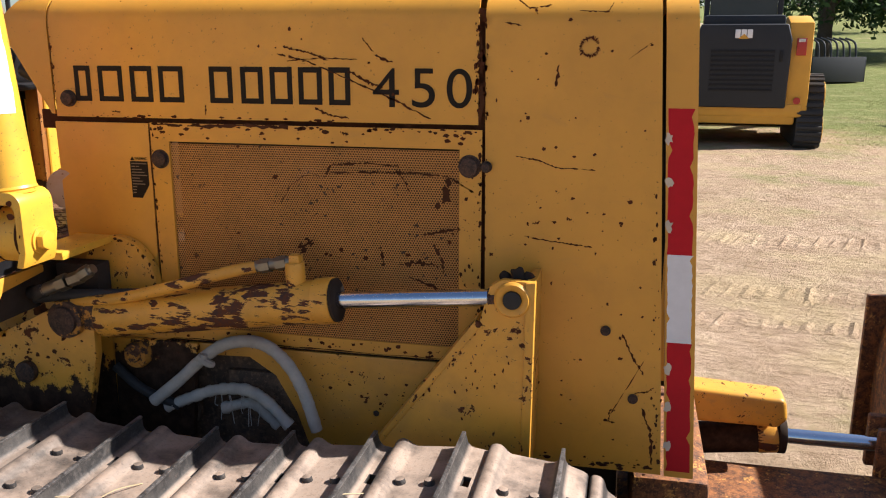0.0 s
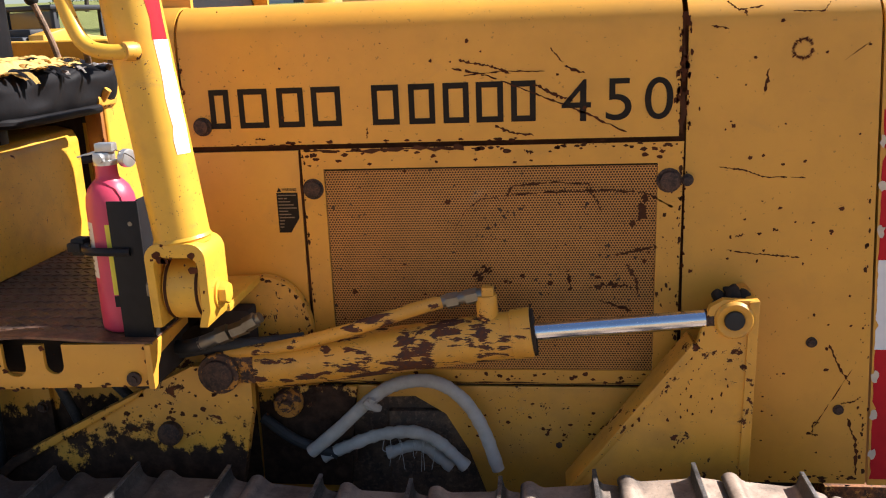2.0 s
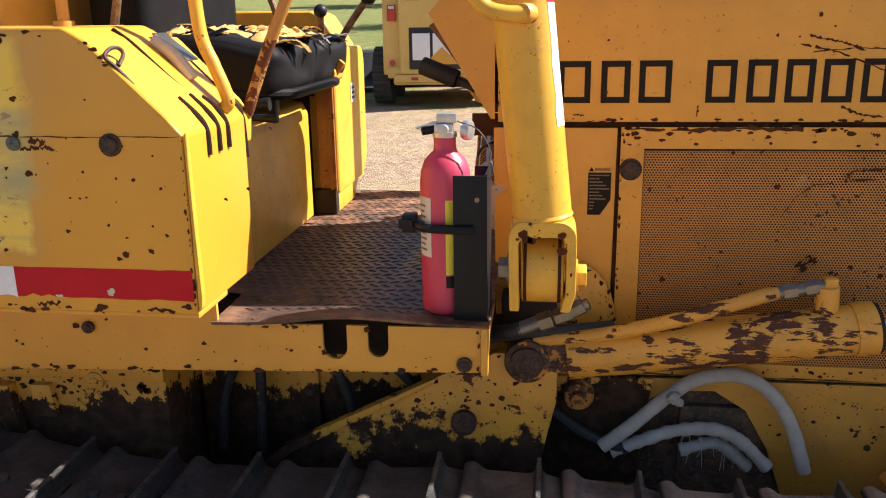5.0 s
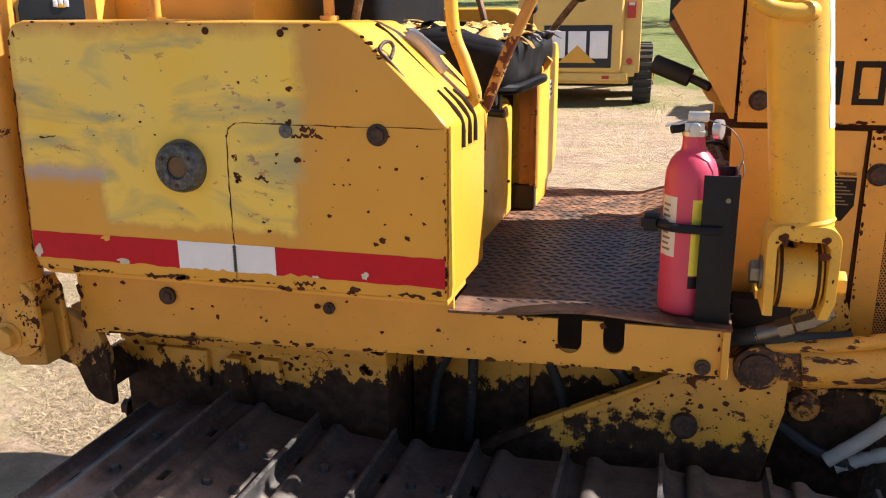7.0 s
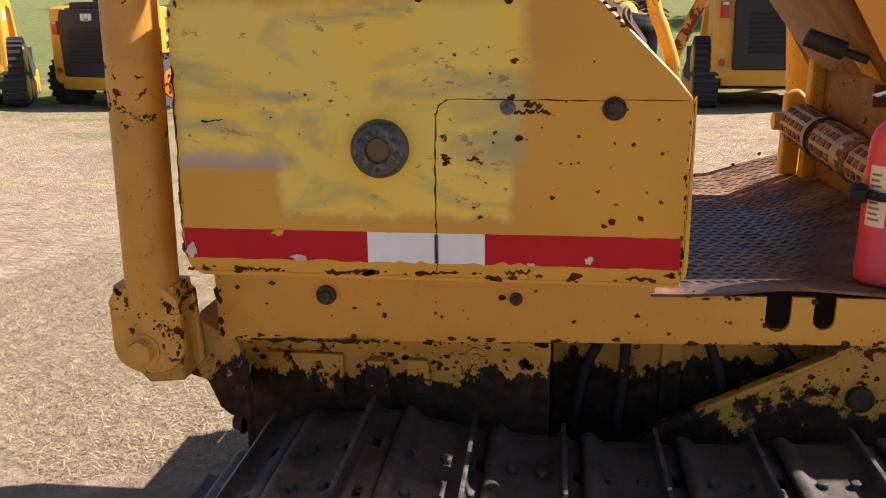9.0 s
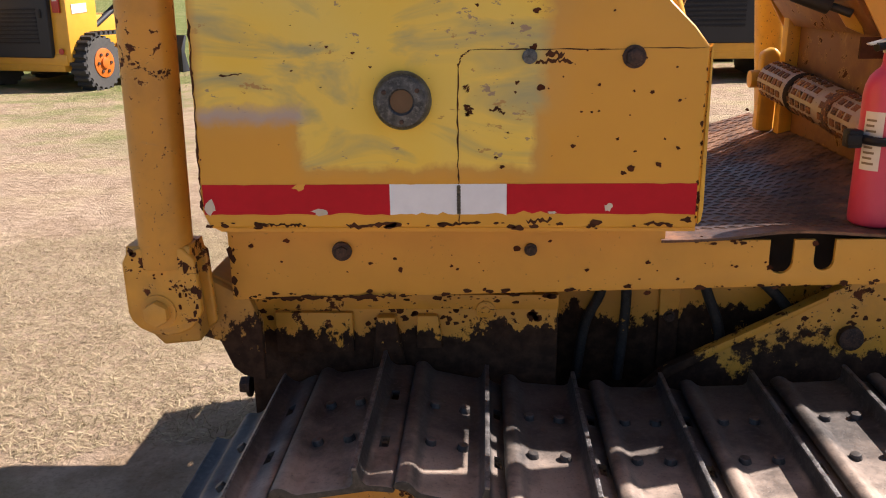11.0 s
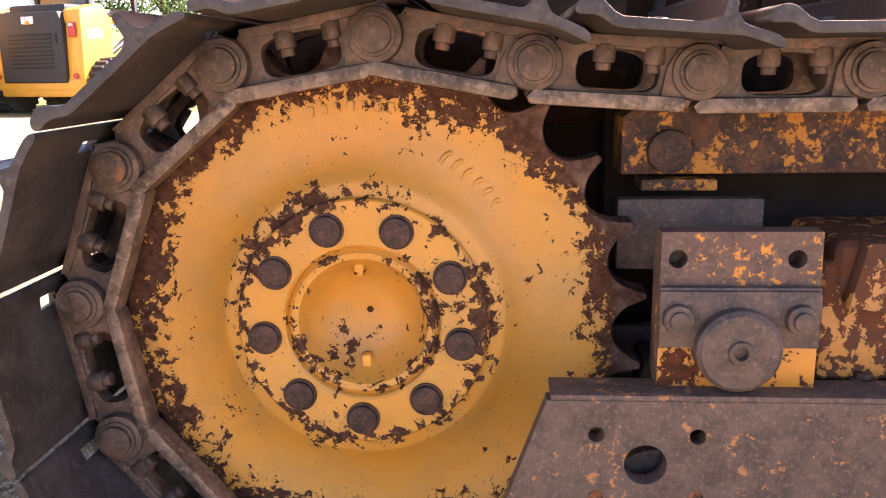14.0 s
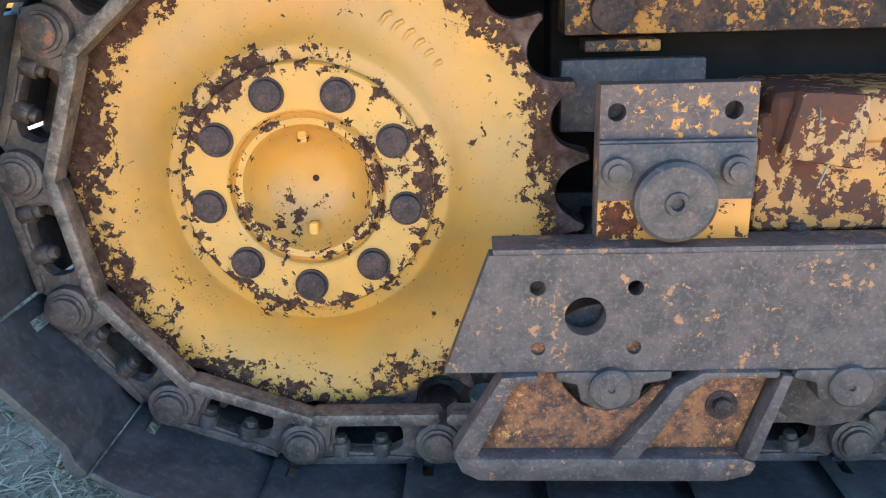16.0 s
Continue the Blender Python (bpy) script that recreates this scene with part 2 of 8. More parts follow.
M_GUARD = steel("guard_rust", (0.080, 0.036, 0.020), (0.30, 0.120, 0.040), 46, 0.7, 0.10, flakes=((0.60, 0.30, 0.070), 0.605))
M_TRACK = steel("track_steel", (0.058, 0.043, 0.034), (0.128, 0.088, 0.064), 26, 0.50, 0.30, spread=9.0, flakes=((0.24, 0.090, 0.040), 0.655), blotch=0.4)
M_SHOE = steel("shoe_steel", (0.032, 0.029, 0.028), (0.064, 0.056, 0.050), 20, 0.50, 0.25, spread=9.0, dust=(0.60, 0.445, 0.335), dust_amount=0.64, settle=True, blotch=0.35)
M_WORN = steel("worn_steel", (0.085, 0.078, 0.074), (0.21, 0.195, 0.185), 40, 0.42, 0.6, spread=9.0)
M_RAILSTEEL = steel("rusted_plate", (0.066, 0.046, 0.037), (0.124, 0.085, 0.065), 38, 0.54, 0.14, flakes=((0.38, 0.170, 0.060), 0.618), blotch=0.25)
M_GUIDE = steel("guide_steel", (0.062, 0.047, 0.039), (0.120, 0.083, 0.062), 32, 0.55, 0.22, flakes=((0.44, 0.24, 0.07), 0.70), blotch=0.35)
M_BOLT = steel("bolt_steel", (0.028, 0.018, 0.014), (0.085, 0.045, 0.03), 60, 0.6, 0.3, spread=5.0)


def tread_mat():
    """Rusty tread plate, darker and smoother steel in the middle, earth lying along its edges."""
    k = Net("diamond_plate")
    x, y = k.axis(0), k.axis(1)
    dx = k.math("DIVIDE", k.math("SUBTRACT", x, 0.66), 0.27)
    dy = k.math("DIVIDE", k.math("SUBTRACT", y, 0.46), 0.42)
    r = k.math("SQRT", k.math("ADD", k.math("MULTIPLY", dx, dx), k.math("MULTIPLY", dy, dy)))
    n = k.noise(9, 7, 0.66)
    edge = k.ramp(k.math("ADD", r, k.math("MULTIPLY", k.math("SUBTRACT", n, 0.5), 1.5)), 0.62, 1.08)
    worn = k.mix(k.ramp(k.noise(24, 5, 0.6), 0.35, 0.65), (0.040, 0.031, 0.030), (0.115, 0.074, 0.058))
    rust = k.mix(k.ramp(k.noise(16, 7, 0.68), 0.40, 0.60), (0.045, 0.023, 0.016), (0.25, 0.118, 0.060))
    rust = k.mix(k.math("MULTIPLY", k.ramp(k.noise(7, 6, 0.68), 0.50, 0.64), 0.45), rust, (0.42, 0.23, 0.12))
    col = k.mix(edge, worn, rust)
    fine = k.noise(90, 5, 0.7)
    col = k.mix(k.math("MULTIPLY", k.ramp(fine, 0.55, 0.66), 0.5), col, (0.035, 0.018, 0.012))
    rgh = k.math("ADD", 0.43, k.math("MULTIPLY", edge, 0.34))
    return k.done(col, rgh, k.math("MULTIPLY", k.math("SUBTRACT", 1.0, edge), 0.25), k.math("ADD", n, fine), 0.0014, 0.5)


M_DIAMOND = tread_mat()
M_LINKRAIL = steel("worn_rail", (0.080, 0.062, 0.050), (0.220, 0.165, 0.125), 26, 0.45, 0.5, spread=9.0)
M_RIM = plain("orange_rim", (0.58, 0.13, 0.010), 0.45, 0.0, 10, 0.15)
M_CHROME = plain("chrome", (0.72, 0.74, 0.78), 0.17, 1.0, 60, 0.06, 0.0001)
M_FITTING = plain("plated_fitting", (0.20, 0.185, 0.155), 0.36, 0.85, 60, 0.3)
M_BLACK = plain("black_paint", (0.013, 0.013, 0.015), 0.48, 0.0, 40, 0.35, spec=0.22)
M_RUBBER = plain("rubber", (0.022, 0.021, 0.021), 0.7, 0.0, 50, 0.4, 0.001)
# Grime, and the shade of gaps where dark boxes stand in for it.
M_DARK = plain("grime_and_shade", (0.040, 0.029, 0.022), 0.95, 0.0, 25, 0.4, 0.002, spec=0.1)
M_HOSE = steel("hose_rubber", (0.012, 0.011, 0.011), (0.028, 0.025, 0.023), 40, 0.65, 0.0, flakes=((0.55, 0.27, 0.03), 0.66))
M_DECAL = plain("decal_grey", (0.20, 0.145, 0.085), 0.7, 0.0, 40, 0.2)
M_SEAT = plain("seat_vinyl", (0.010, 0.009, 0.010), 0.60, 0.0, 12, 0.5, 0.004, spec=0.12)
M_FOAM = plain("seat_foam", (0.58, 0.36, 0.10), 0.95, 0.0, 25, 0.4, 0.01)
M_RED = plain("extinguisher_red", (0.58, 0.055, 0.110), 0.40, 0.0, 14, 0.16, 0.0004)
M_ALU = plain("cast_aluminium", (0.55, 0.55, 0.54), 0.38, 0.75, 50, 0.2)
M_LABEL = plain("label_paper", (0.62, 0.58, 0.52), 0.6, 0.0, 30, 0.15)
M_LABELY = plain("label_yellow", (0.80, 0.66, 0.05), 0.5, 0.0, 30, 0.1)
M_WRAP = plain("cloth_wrap", (0.43, 0.39, 0.335), 0.9, 0.0, 35, 0.28, 0.003)
M_TAPE_R = plain("tape_red", (0.50, 0.010, 0.018), 0.55, 0.0, 60, 0.10, spec=0.2)
M_TAPE_W = plain("tape_white", (0.80, 0.78, 0.78), 0.42, 0.0, 60, 0.06)
M_INK = plain("lettering_black", (0.020, 0.014, 0.010), 0.6, 0.0, 40, 0.3, spec=0.15)
M_SCRATCH = plain("scratch_rust", (0.082, 0.027, 0.012), 0.9, 0.0, 60, 0.5, spec=0.1)
M_SCORCH = plain("scratch_dark", (0.072, 0.029, 0.014), 0.9, 0.0, 60, 0.5, spec=0.1)
# Yellow darkened to brown: shade on the console's near side, put into the paint.
M_CONSOLE_SHADE = paint("console_shade_paint", base=(0.27, 0.095, 0.020), chips=0.45, size=30, cluster=0.6, dirt=0.7, under=(0.05, 0.022, 0.014))
M_LEVER = steel("lever_steel", (0.10, 0.055, 0.028), (0.24, 0.135, 0.065), 40, 0.5, 0.2)
M_VINYLBACK = plain("vinyl_backing", (0.34, 0.30, 0.27), 0.9, 0.0, 40, 0.35, 0.003)
M_ENGINE = steel("engine_grime", (0.075, 0.046, 0.030), (0.16, 0.095, 0.055), 22, 0.8, 0.1)
M_GROOVE = plain("groove_dark", (0.022, 0.012, 0.008), 0.9, 0.0, 60, 0.5, spec=0.1)
M_PIPE = paint("pipe_paint", base=(0.50, 0.24, 0.045), chips=0.72, size=34, cluster=1.0, dirt=0.7, under=(0.13, 0.050, 0.028))
M_PEEL = plain("peeled_backing", (0.62, 0.52, 0.40), 0.8, 0.0, 60, 0.2)
M_GLASS = plain("sight_glass", (0.10, 0.050, 0.025), 0.12, 0.0, 30, 0.2)
M_RING = steel("gauge_ring", (0.045, 0.047, 0.050), (0.125, 0.125, 0.125), 30, 0.45, 0.6)
M_SCREEN = paint("screen_paint", base=(0.55, 0.245, 0.052), chips=0.25, size=20, cluster=0.5, dirt=0.5, rough=0.55)
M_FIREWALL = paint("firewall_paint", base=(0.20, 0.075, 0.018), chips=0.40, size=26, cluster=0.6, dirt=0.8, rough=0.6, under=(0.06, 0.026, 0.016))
M_RUSTY_COVER = paint("pedal_cover", base=(0.50, 0.40, 0.30), chips=0.30, size=40, cluster=0.3, dirt=0.6, under=(0.12, 0.05, 0.03))


def tank_paint():
    """The fender tank: worn yellow with a sanded and filled repair, half covered in primer and thin yellow."""
    k = Net("tank_paint")
    x, z = k.axis(0), k.axis(2)
    wob = k.math("MULTIPLY", k.math("SUBTRACT", k.noise(16, 5, 0.65), 0.5), 0.040)
    xs, zs = k.math("ADD", x, wob), k.math("ADD", z, wob)

    def box(x0, x1, z0, z1, s=0.010):
        a = k.math("MULTIPLY", k.ramp(xs, x0 - s, x0 + s), k.math("SUBTRACT", 1.0, k.ramp(xs, x1 - s, x1 + s)))
        b = k.math("MULTIPLY", k.ramp(zs, z0 - s, z0 + s), k.math("SUBTRACT", 1.0, k.ramp(zs, z1 - s, z1 + s)))
        return k.math("MULTIPLY", a, b)

    patch = k.math("MAXIMUM", box(-0.235, 0.285, 1.285, 1.508, 0.012), box(-0.085, 0.27, 1.195, 1.32, 0.006))
    halo = k.math("MAXIMUM", box(-0.245, 0.305, 1.27, 1.52, 0.03), box(-0.09, 0.285, 1.185, 1.33, 0.012))
    smear = k.noise(7.5, 5, 0.56, (0.55, 1.0, 1.5), dist=1.0)
    fill = k.mix(k.ramp(k.noise(5, 4, 0.5), 0.35, 0.65), (0.86, 0.565, 0.060), (0.83, 0.60, 0.12))
    fill = k.mix(k.math("MULTIPLY", k.ramp(smear, 0.51, 0.67), 0.80), fill, (0.33, 0.32, 0.18))
    fine = k.noise(30, 7, 0.68, dist=0.3)
    score = k.math("ADD", fine, k.math("MULTIPLY", k.math("SUBTRACT", k.noise(6, 3, 0.6), 0.5), 0.35))
    chip = k.math("MULTIPLY", k.ramp(score, 0.735, 0.75), k.math("SUBTRACT", 1.0, k.math("MULTIPLY", patch, 0.9)))
    yellow = k.mix(k.ramp(k.noise(3.1, 3, 0.5), 0.3, 0.7), (0.63, 0.30, 0.024), (0.72, 0.345, 0.028))
    col = k.mix(k.math("MULTIPLY", halo, 0.26), yellow, (0.42, 0.31, 0.14))
    col = k.mix(patch, col, fill)
    blue = box(-0.24, -0.075, 1.268, 1.288, 0.008)
    col = k.mix(k.math("MULTIPLY", blue, 0.75), col, (0.40, 0.345, 0.34))
    rub = k.math("MULTIPLY", k.ramp(k.noise(24, 6, 0.72, (0.6, 1, 1.3)), 0.632, 0.65), patch)
    col = k.mix(k.math("MULTIPLY", rub, 0.7), col, (0.42, 0.17, 0.04))
    scrape = k.math("MULTIPLY", k.ramp(k.math("ADD", k.noise(52, 5, 0.66, (0.5, 1, 1)), k.math("MULTIPLY", k.math("SUBTRACT", k.noise(9, 3, 0.6), 0.5), 0.4)), 0.655, 0.67), patch)
    col = k.mix(k.math("MULTIPLY", scrape, 0.75), col, (0.27, 0.165, 0.14))
    col = k.mix(chip, col, RUST_DARK)
    rgh = k.math("ADD", 0.33, k.math("MULTIPLY", patch, 0.27))
    return k.done(col, rgh, 0.0, k.math("SUBTRACT", k.math("MULTIPLY", fine, 0.3), chip), 0.0012, 0.5)


M_TANK = tank_paint()


def ground_mat():
    k = Net("ground")
    y = k.axis(1)
    n1, n2, n3 = k.noise(0.35, 5, 0.6), k.noise(2.2, 6, 0.65), k.noise(30, 6, 0.7)
    n4 = k.noise(150, 4, 0.7)
    sand = k.mix(k.ramp(n2, 0.35, 0.65), (0.42, 0.29, 0.19), (0.55, 0.40, 0.275))
    sand = k.mix(k.math("MULTIPLY", k.ramp(n3, 0.5, 0.75), 0.55), sand, (0.22, 0.145, 0.08))
    sand = k.mix(k.math("MULTIPLY", k.ramp(n4, 0.52, 0.68), 0.6), sand, (0.66, 0.50, 0.32))
    n5 = k.noise(75, 5, 0.75, (1.0, 1.0, 1.0))
    sand = k.mix(k.math("MULTIPLY", k.ramp(n5, 0.52, 0.66), 0.55), sand, (0.17, 0.115, 0.065))
    n6 = k.noise(6.5, 7, 0.68)
    sand = k.mix(k.math("MULTIPLY", k.ramp(n6, 0.44, 0.66), 0.68), sand, (0.27, 0.185, 0.105))
    sand = k.mix(k.math("MULTIPLY", k.ramp(k.noise(1.1, 5, 0.6), 0.48, 0.62), 0.5), sand, (0.47, 0.36, 0.19))
    grass = k.mix(k.ramp(n3, 0.35, 0.7), (0.115, 0.135, 0.035), (0.23, 0.245, 0.085))
    grass = k.mix(k.math("MULTIPLY", k.ramp(n2, 0.5, 0.7), 0.6), grass, (0.38, 0.31, 0.15))
    far = k.math("ADD", k.ramp(y, 10.0, 20.5), k.math("MULTIPLY", k.math("SUBTRACT", n1, 0.52), 2.6))
    far = k.math("ADD", far, k.math("MULTIPLY", k.math("SUBTRACT", n2, 0.5), 1.2))
    far = k.math("ADD", far, k.math("MULTIPLY", k.ramp(k.axis(0), -2.0, -6.0), 0.30))
    gm = k.ramp(far, 0.15, 0.65)
    col = k.mix(gm, sand, grass)
    lump = k.voronoi(9, (1.0, 2.2, 1.0))
    h = k.math("ADD", k.math("ADD", n3, k.math("MULTIPLY", n4, 0.5)), k.math("ADD", k.math("MULTIPLY", lump, 0.7), k.math("MULTIPLY", n6, 1.2)))
    return k.done(col, 0.95, 0.0, h, 0.036, 0.85, spec=0.1)


M_GROUND = ground_mat()


def blade_mat(name, a, b):
    k = Net(name)
    g = k.n.new("ShaderNodeNewGeometry")
    return k.done(k.mix(g.outputs["Random Per Island"], a, b), 0.85, spec=0.15)


M_STRAW = blade_mat("straw", (0.12, 0.085, 0.04), (0.60, 0.47, 0.28))
M_GRASS = blade_mat("grass_blades", (0.19, 0.21, 0.06), (0.38, 0.36, 0.14))
M_LEAF = blade_mat("leaves", (0.020, 0.040, 0.010), (0.075, 0.115, 0.028))
M_BARK = plain("bark", (0.075, 0.055, 0.042), 0.95, 0.0, 20, 0.45, 0.02)
M_MYELLOW = plain("loader_yellow", (0.66, 0.33, 0.03), 0.42, 0.0, 6, 0.12)
M_MCREAM = plain("loader_cream", (0.64, 0.42, 0.11), 0.5, 0.0, 6, 0.12)
M_MDARK = plain("loader_dark", (0.013, 0.014, 0.017), 0.6, 0.0, 8, 0.3)
M_TYRE = plain("tyre_rubber", (0.036, 0.033, 0.031), 0.85, 0.0, 20, 0.35, 0.004)
M_TYREDUST = plain("dusty_tyre_rubber", (0.070, 0.064, 0.057), 0.9, 0.0, 20, 0.3, 0.004)
M_LENS = plain("red_lens", (0.42, 0.03, 0.02), 0.3, 0.0, 10, 0.1)
M_WALL = plain("far_wall", (0.55, 0.55, 0.55), 0.8, 0.0, 2, 0.1)
M_ROOF = plain("far_roof", (0.22, 0.24, 0.27), 0.7, 0.0, 2, 0.2)
M_PANE = plain("far_pane", (0.03, 0.035, 0.04), 0.15, 0.0, 2, 0.2)
M_TAN = plain("tan_machine", (0.30, 0.25, 0.16), 0.6, 0.0, 5, 0.2)

# ---------------------------------------------------------------- mesh tools
def mesh_of(name, bm, mat, smooth=35):
    me = bpy.data.meshes.new(name)
    bmesh.ops.recalc_face_normals(bm, faces=bm.faces)
    for f in bm.faces:
        f.smooth = True
    for e in bm.edges:
        if len(e.link_faces) == 2 and e.calc_face_angle(3.2) > radians(smooth):
            e.smooth = False
    bm.to_mesh(me)
    bm.free()
    me.materials.append(mat)
    return me


def part(name, bm, mat, parent=None, label="", smooth=35):
    """One mesh object under a thing or under a part, built in world coordinates when the thing stands at HOME."""
    me = bm if isinstance(bm, bpy.types.Mesh) else mesh_of(name, bm, mat, smooth)
    ob = new(name, me)
    if parent is not None:
        ob.parent = parent
        if parent.type == "EMPTY":
            ob.matrix_parent_inverse = parent.matrix_basis.inverted()
    if label:
        ob["label"] = label
    return ob


def thing(name, at, label, category, group=""):
    ob = new(name)
    ob.matrix_basis = Matrix.Translation(at)
    ob.empty_display_size = 0.1
    return tagged(ob, label, category, group)


def join(*bms):
    out = bmesh.new()
    for b in bms:
        me = bpy.data.meshes.new("tmp")
        b.to_mesh(me)
        b.free()
        out.from_mesh(me)
        bpy.data.meshes.remove(me)
    return out


def soften(bm, w, seg=2, angle=30):
    if w > 0:
        es = [e for e in bm.edges if len(e.link_faces) == 2 and e.calc_face_angle(0) > radians(angle)]
        bmesh.ops.bevel(bm, geom=es, offset=w, segments=seg, profile=0.6, affect="EDGES", clamp_overlap=True)
    return bm


def box(x0, x1, y0, y1, z0, z1, w=0.003, seg=2):
    bm = bmesh.new()
    bmesh.ops.create_cube(bm, size=1.0)
    bmesh.ops.transform(bm, matrix=Matrix.Translation(((x0 + x1) / 2, (y0 + y1) / 2, (z0 + z1) / 2)) @ Matrix.Diagonal((abs(x1 - x0), abs(y1 - y0), abs(z1 - z0), 1)), verts=bm.verts)
    return soften(bm, min(w, 0.45 * min(abs(x1 - x0), abs(y1 - y0), abs(z1 - z0))), seg)


def prism(pts, a0, a1, axis="y", w=0.003, seg=2):
    """A polygon of (u, v) drawn out from a0 to a1 along an axis: y takes (x, z), x takes (y, z), z takes (x, y)."""
    put = {"y": lambda u, v, a: (u, a, v), "x": lambda u, v, a: (a, u, v), "z": lambda u, v, a: (u, v, a)}[axis]
    bm = bmesh.new()
    lo = [bm.verts.new(put(u, v, a0)) for u, v in pts]
    hi = [bm.verts.new(put(u, v, a1)) for u, v in pts]
    bm.faces.new(lo)
    bm.faces.new(hi[::-1])
    for i in range(len(pts)):
        j = (i + 1) % len(pts)
        bm.faces.new((lo[i], hi[i], hi[j], lo[j]))
    bmesh.ops.recalc_face_normals(bm, faces=bm.faces)
    return soften(bm, w, seg, 25)


def rod(p, q, r, seg=20, r2=None, w=0.0):
    p, q = Vector(p), Vector(q)
    bm = bmesh.new()
    bmesh.ops.create_cone(bm, cap_ends=True, segments=seg, radius1=r, radius2=r if r2 is None else r2, depth=(q - p).length)
    bmesh.ops.transform(bm, matrix=Matrix.Translation((p + q) / 2) @ (q - p).to_track_quat("Z", "Y").to_matrix().to_4x4(), verts=bm.verts)
    if w:
        es = [e for e in bm.edges if len(e.link_faces) == 2 and e.calc_face_angle(0) > radians(50)]
        bmesh.ops.bevel(bm, geom=es, offset=w, segments=2, profile=0.6, affect="EDGES", clamp_overlap=True)
    return bm


def hexbolt(p, way, r, h, washer=True):
    p, way = Vector(p), Vector(way).normalized()
    bits = [rod(p, p + way * h, r, 6, w=r * 0.12)]
    if washer:
        bits.append(rod(p, p + way * h * 0.25, r * 1.35, 18))
    return join(*bits)


def curve_points(pts, n=8):
    """A smooth line through the points."""
    P = [Vector(p) for p in pts]
    P = [2 * P[0] - P[1]] + P + [2 * P[-1] - P[-2]]
    out = []
    for i in range(1, len(P) - 2):
        a, b, c, d = P[i - 1:i + 3]
        for k in range(n):
            t = k / n
            out.append(0.5 * (2 * b + (c - a) * t + (2 * a - 5 * b + 4 * c - d) * t * t + (3 * b - a - 3 * c + d) * t ** 3))
    out.append(P[-2])
    return out


def tube(pts, r, seg=12, n=8, smooth=True, wob=0.0, caps=True):
    line = curve_points(pts, n) if smooth else [Vector(p) for p in pts]
    bm = bmesh.new()
    rings, side = [], None
    rr = random.Random(len(line) * 7 + int(r * 1e5))
    for i, p in enumerate(line):
        d = (line[min(i + 1, len(line) - 1)] - line[max(i - 1, 0)]).normalized()
        if side is None:
            side = d.orthogonal().normalized()
        side = (side - d * side.dot(d)).normalized()
        up = d.cross(side)
        q = r * (1 + wob * (rr.random() - 0.5))
        rings.append([bm.verts.new(p + q * (math.cos(a) * side + math.sin(a) * up)) for a in (2 * math.pi * k / seg for k in range(seg))])
    for A, B in zip(rings, rings[1:]):
        for k in range(seg):
            bm.faces.new((A[k], A[(k + 1) % seg], B[(k + 1) % seg], B[k]))
    if caps:
        bm.faces.new(rings[0][::-1])
        bm.faces.new(rings[-1])
    return bm


def lathe(profile, centre, seg=64, closed=False):
    """A profile of (radius, y) turned round an axis along y through centre (x, z)."""
    bm = bmesh.new()
    cx, cz = centre
    rings = []
    for r, y in profile:
        if r < 1e-5:
            rings.append([bm.verts.new((cx, y, cz))])
        else:
            rings.append([bm.verts.new((cx + r * math.cos(a), y, cz + r * math.sin(a))) for a in (2 * math.pi * k / seg for k in range(seg))])
    pairs = list(zip(rings, rings[1:])) + ([(rings[-1], rings[0])] if closed else [])
    for A, B in pairs:
        for k in range(seg):
            j = (k + 1) % seg
            q = [A[k % len(A)], A[j % len(A)], B[j % len(B)], B[k % len(B)]]
            q = list(dict.fromkeys(q))
            if len(q) > 2:
                bm.faces.new(q)
    return bm


def arch(x0, x1, y0, y1, zb, zt, r, t=0.004, n=7, lean=None):
    """A sheet bent over from one side to the other: side, round shoulder, top, shoulder, side."""
    def loop(o):
        pts = [(y0 + o, zb)]
        rr = max(r - o, 0.002)
        pts += [(y0 + r - rr * math.cos(a), zt - r + rr * math.sin(a)) for a in (math.pi / 2 * k / n for k in range(n + 1))]
        pts += [(y1 - r + rr * math.sin(a), zt - r + rr * math.cos(a)) for a in (math.pi / 2 * k / n for k in range(n + 1))]
        return pts + [(y1 - o, zb)]
    bm = bmesh.new()
    grid = []
    for o in (0.0, t):
        for x in (x0, x1):
            grid.append([bm.verts.new((x + (lean(z, x) if lean else 0), y, z)) for y, z in loop(o)])
    a, b, c, d = grid
    for i in range(len(a) - 1):
        bm.faces.new((a[i], a[i + 1], b[i + 1], b[i]))
        bm.faces.new((c[i], d[i], d[i + 1], c[i + 1]))
        bm.faces.new((a[i], c[i], c[i + 1], a[i + 1]))
        bm.faces.new((b[i], b[i + 1], d[i + 1], d[i]))
    for i in (0, -1):
        bm.faces.new((a[i], b[i], d[i], c[i]))
    bmesh.ops.recalc_face_normals(bm, faces=bm.faces)
    return bm


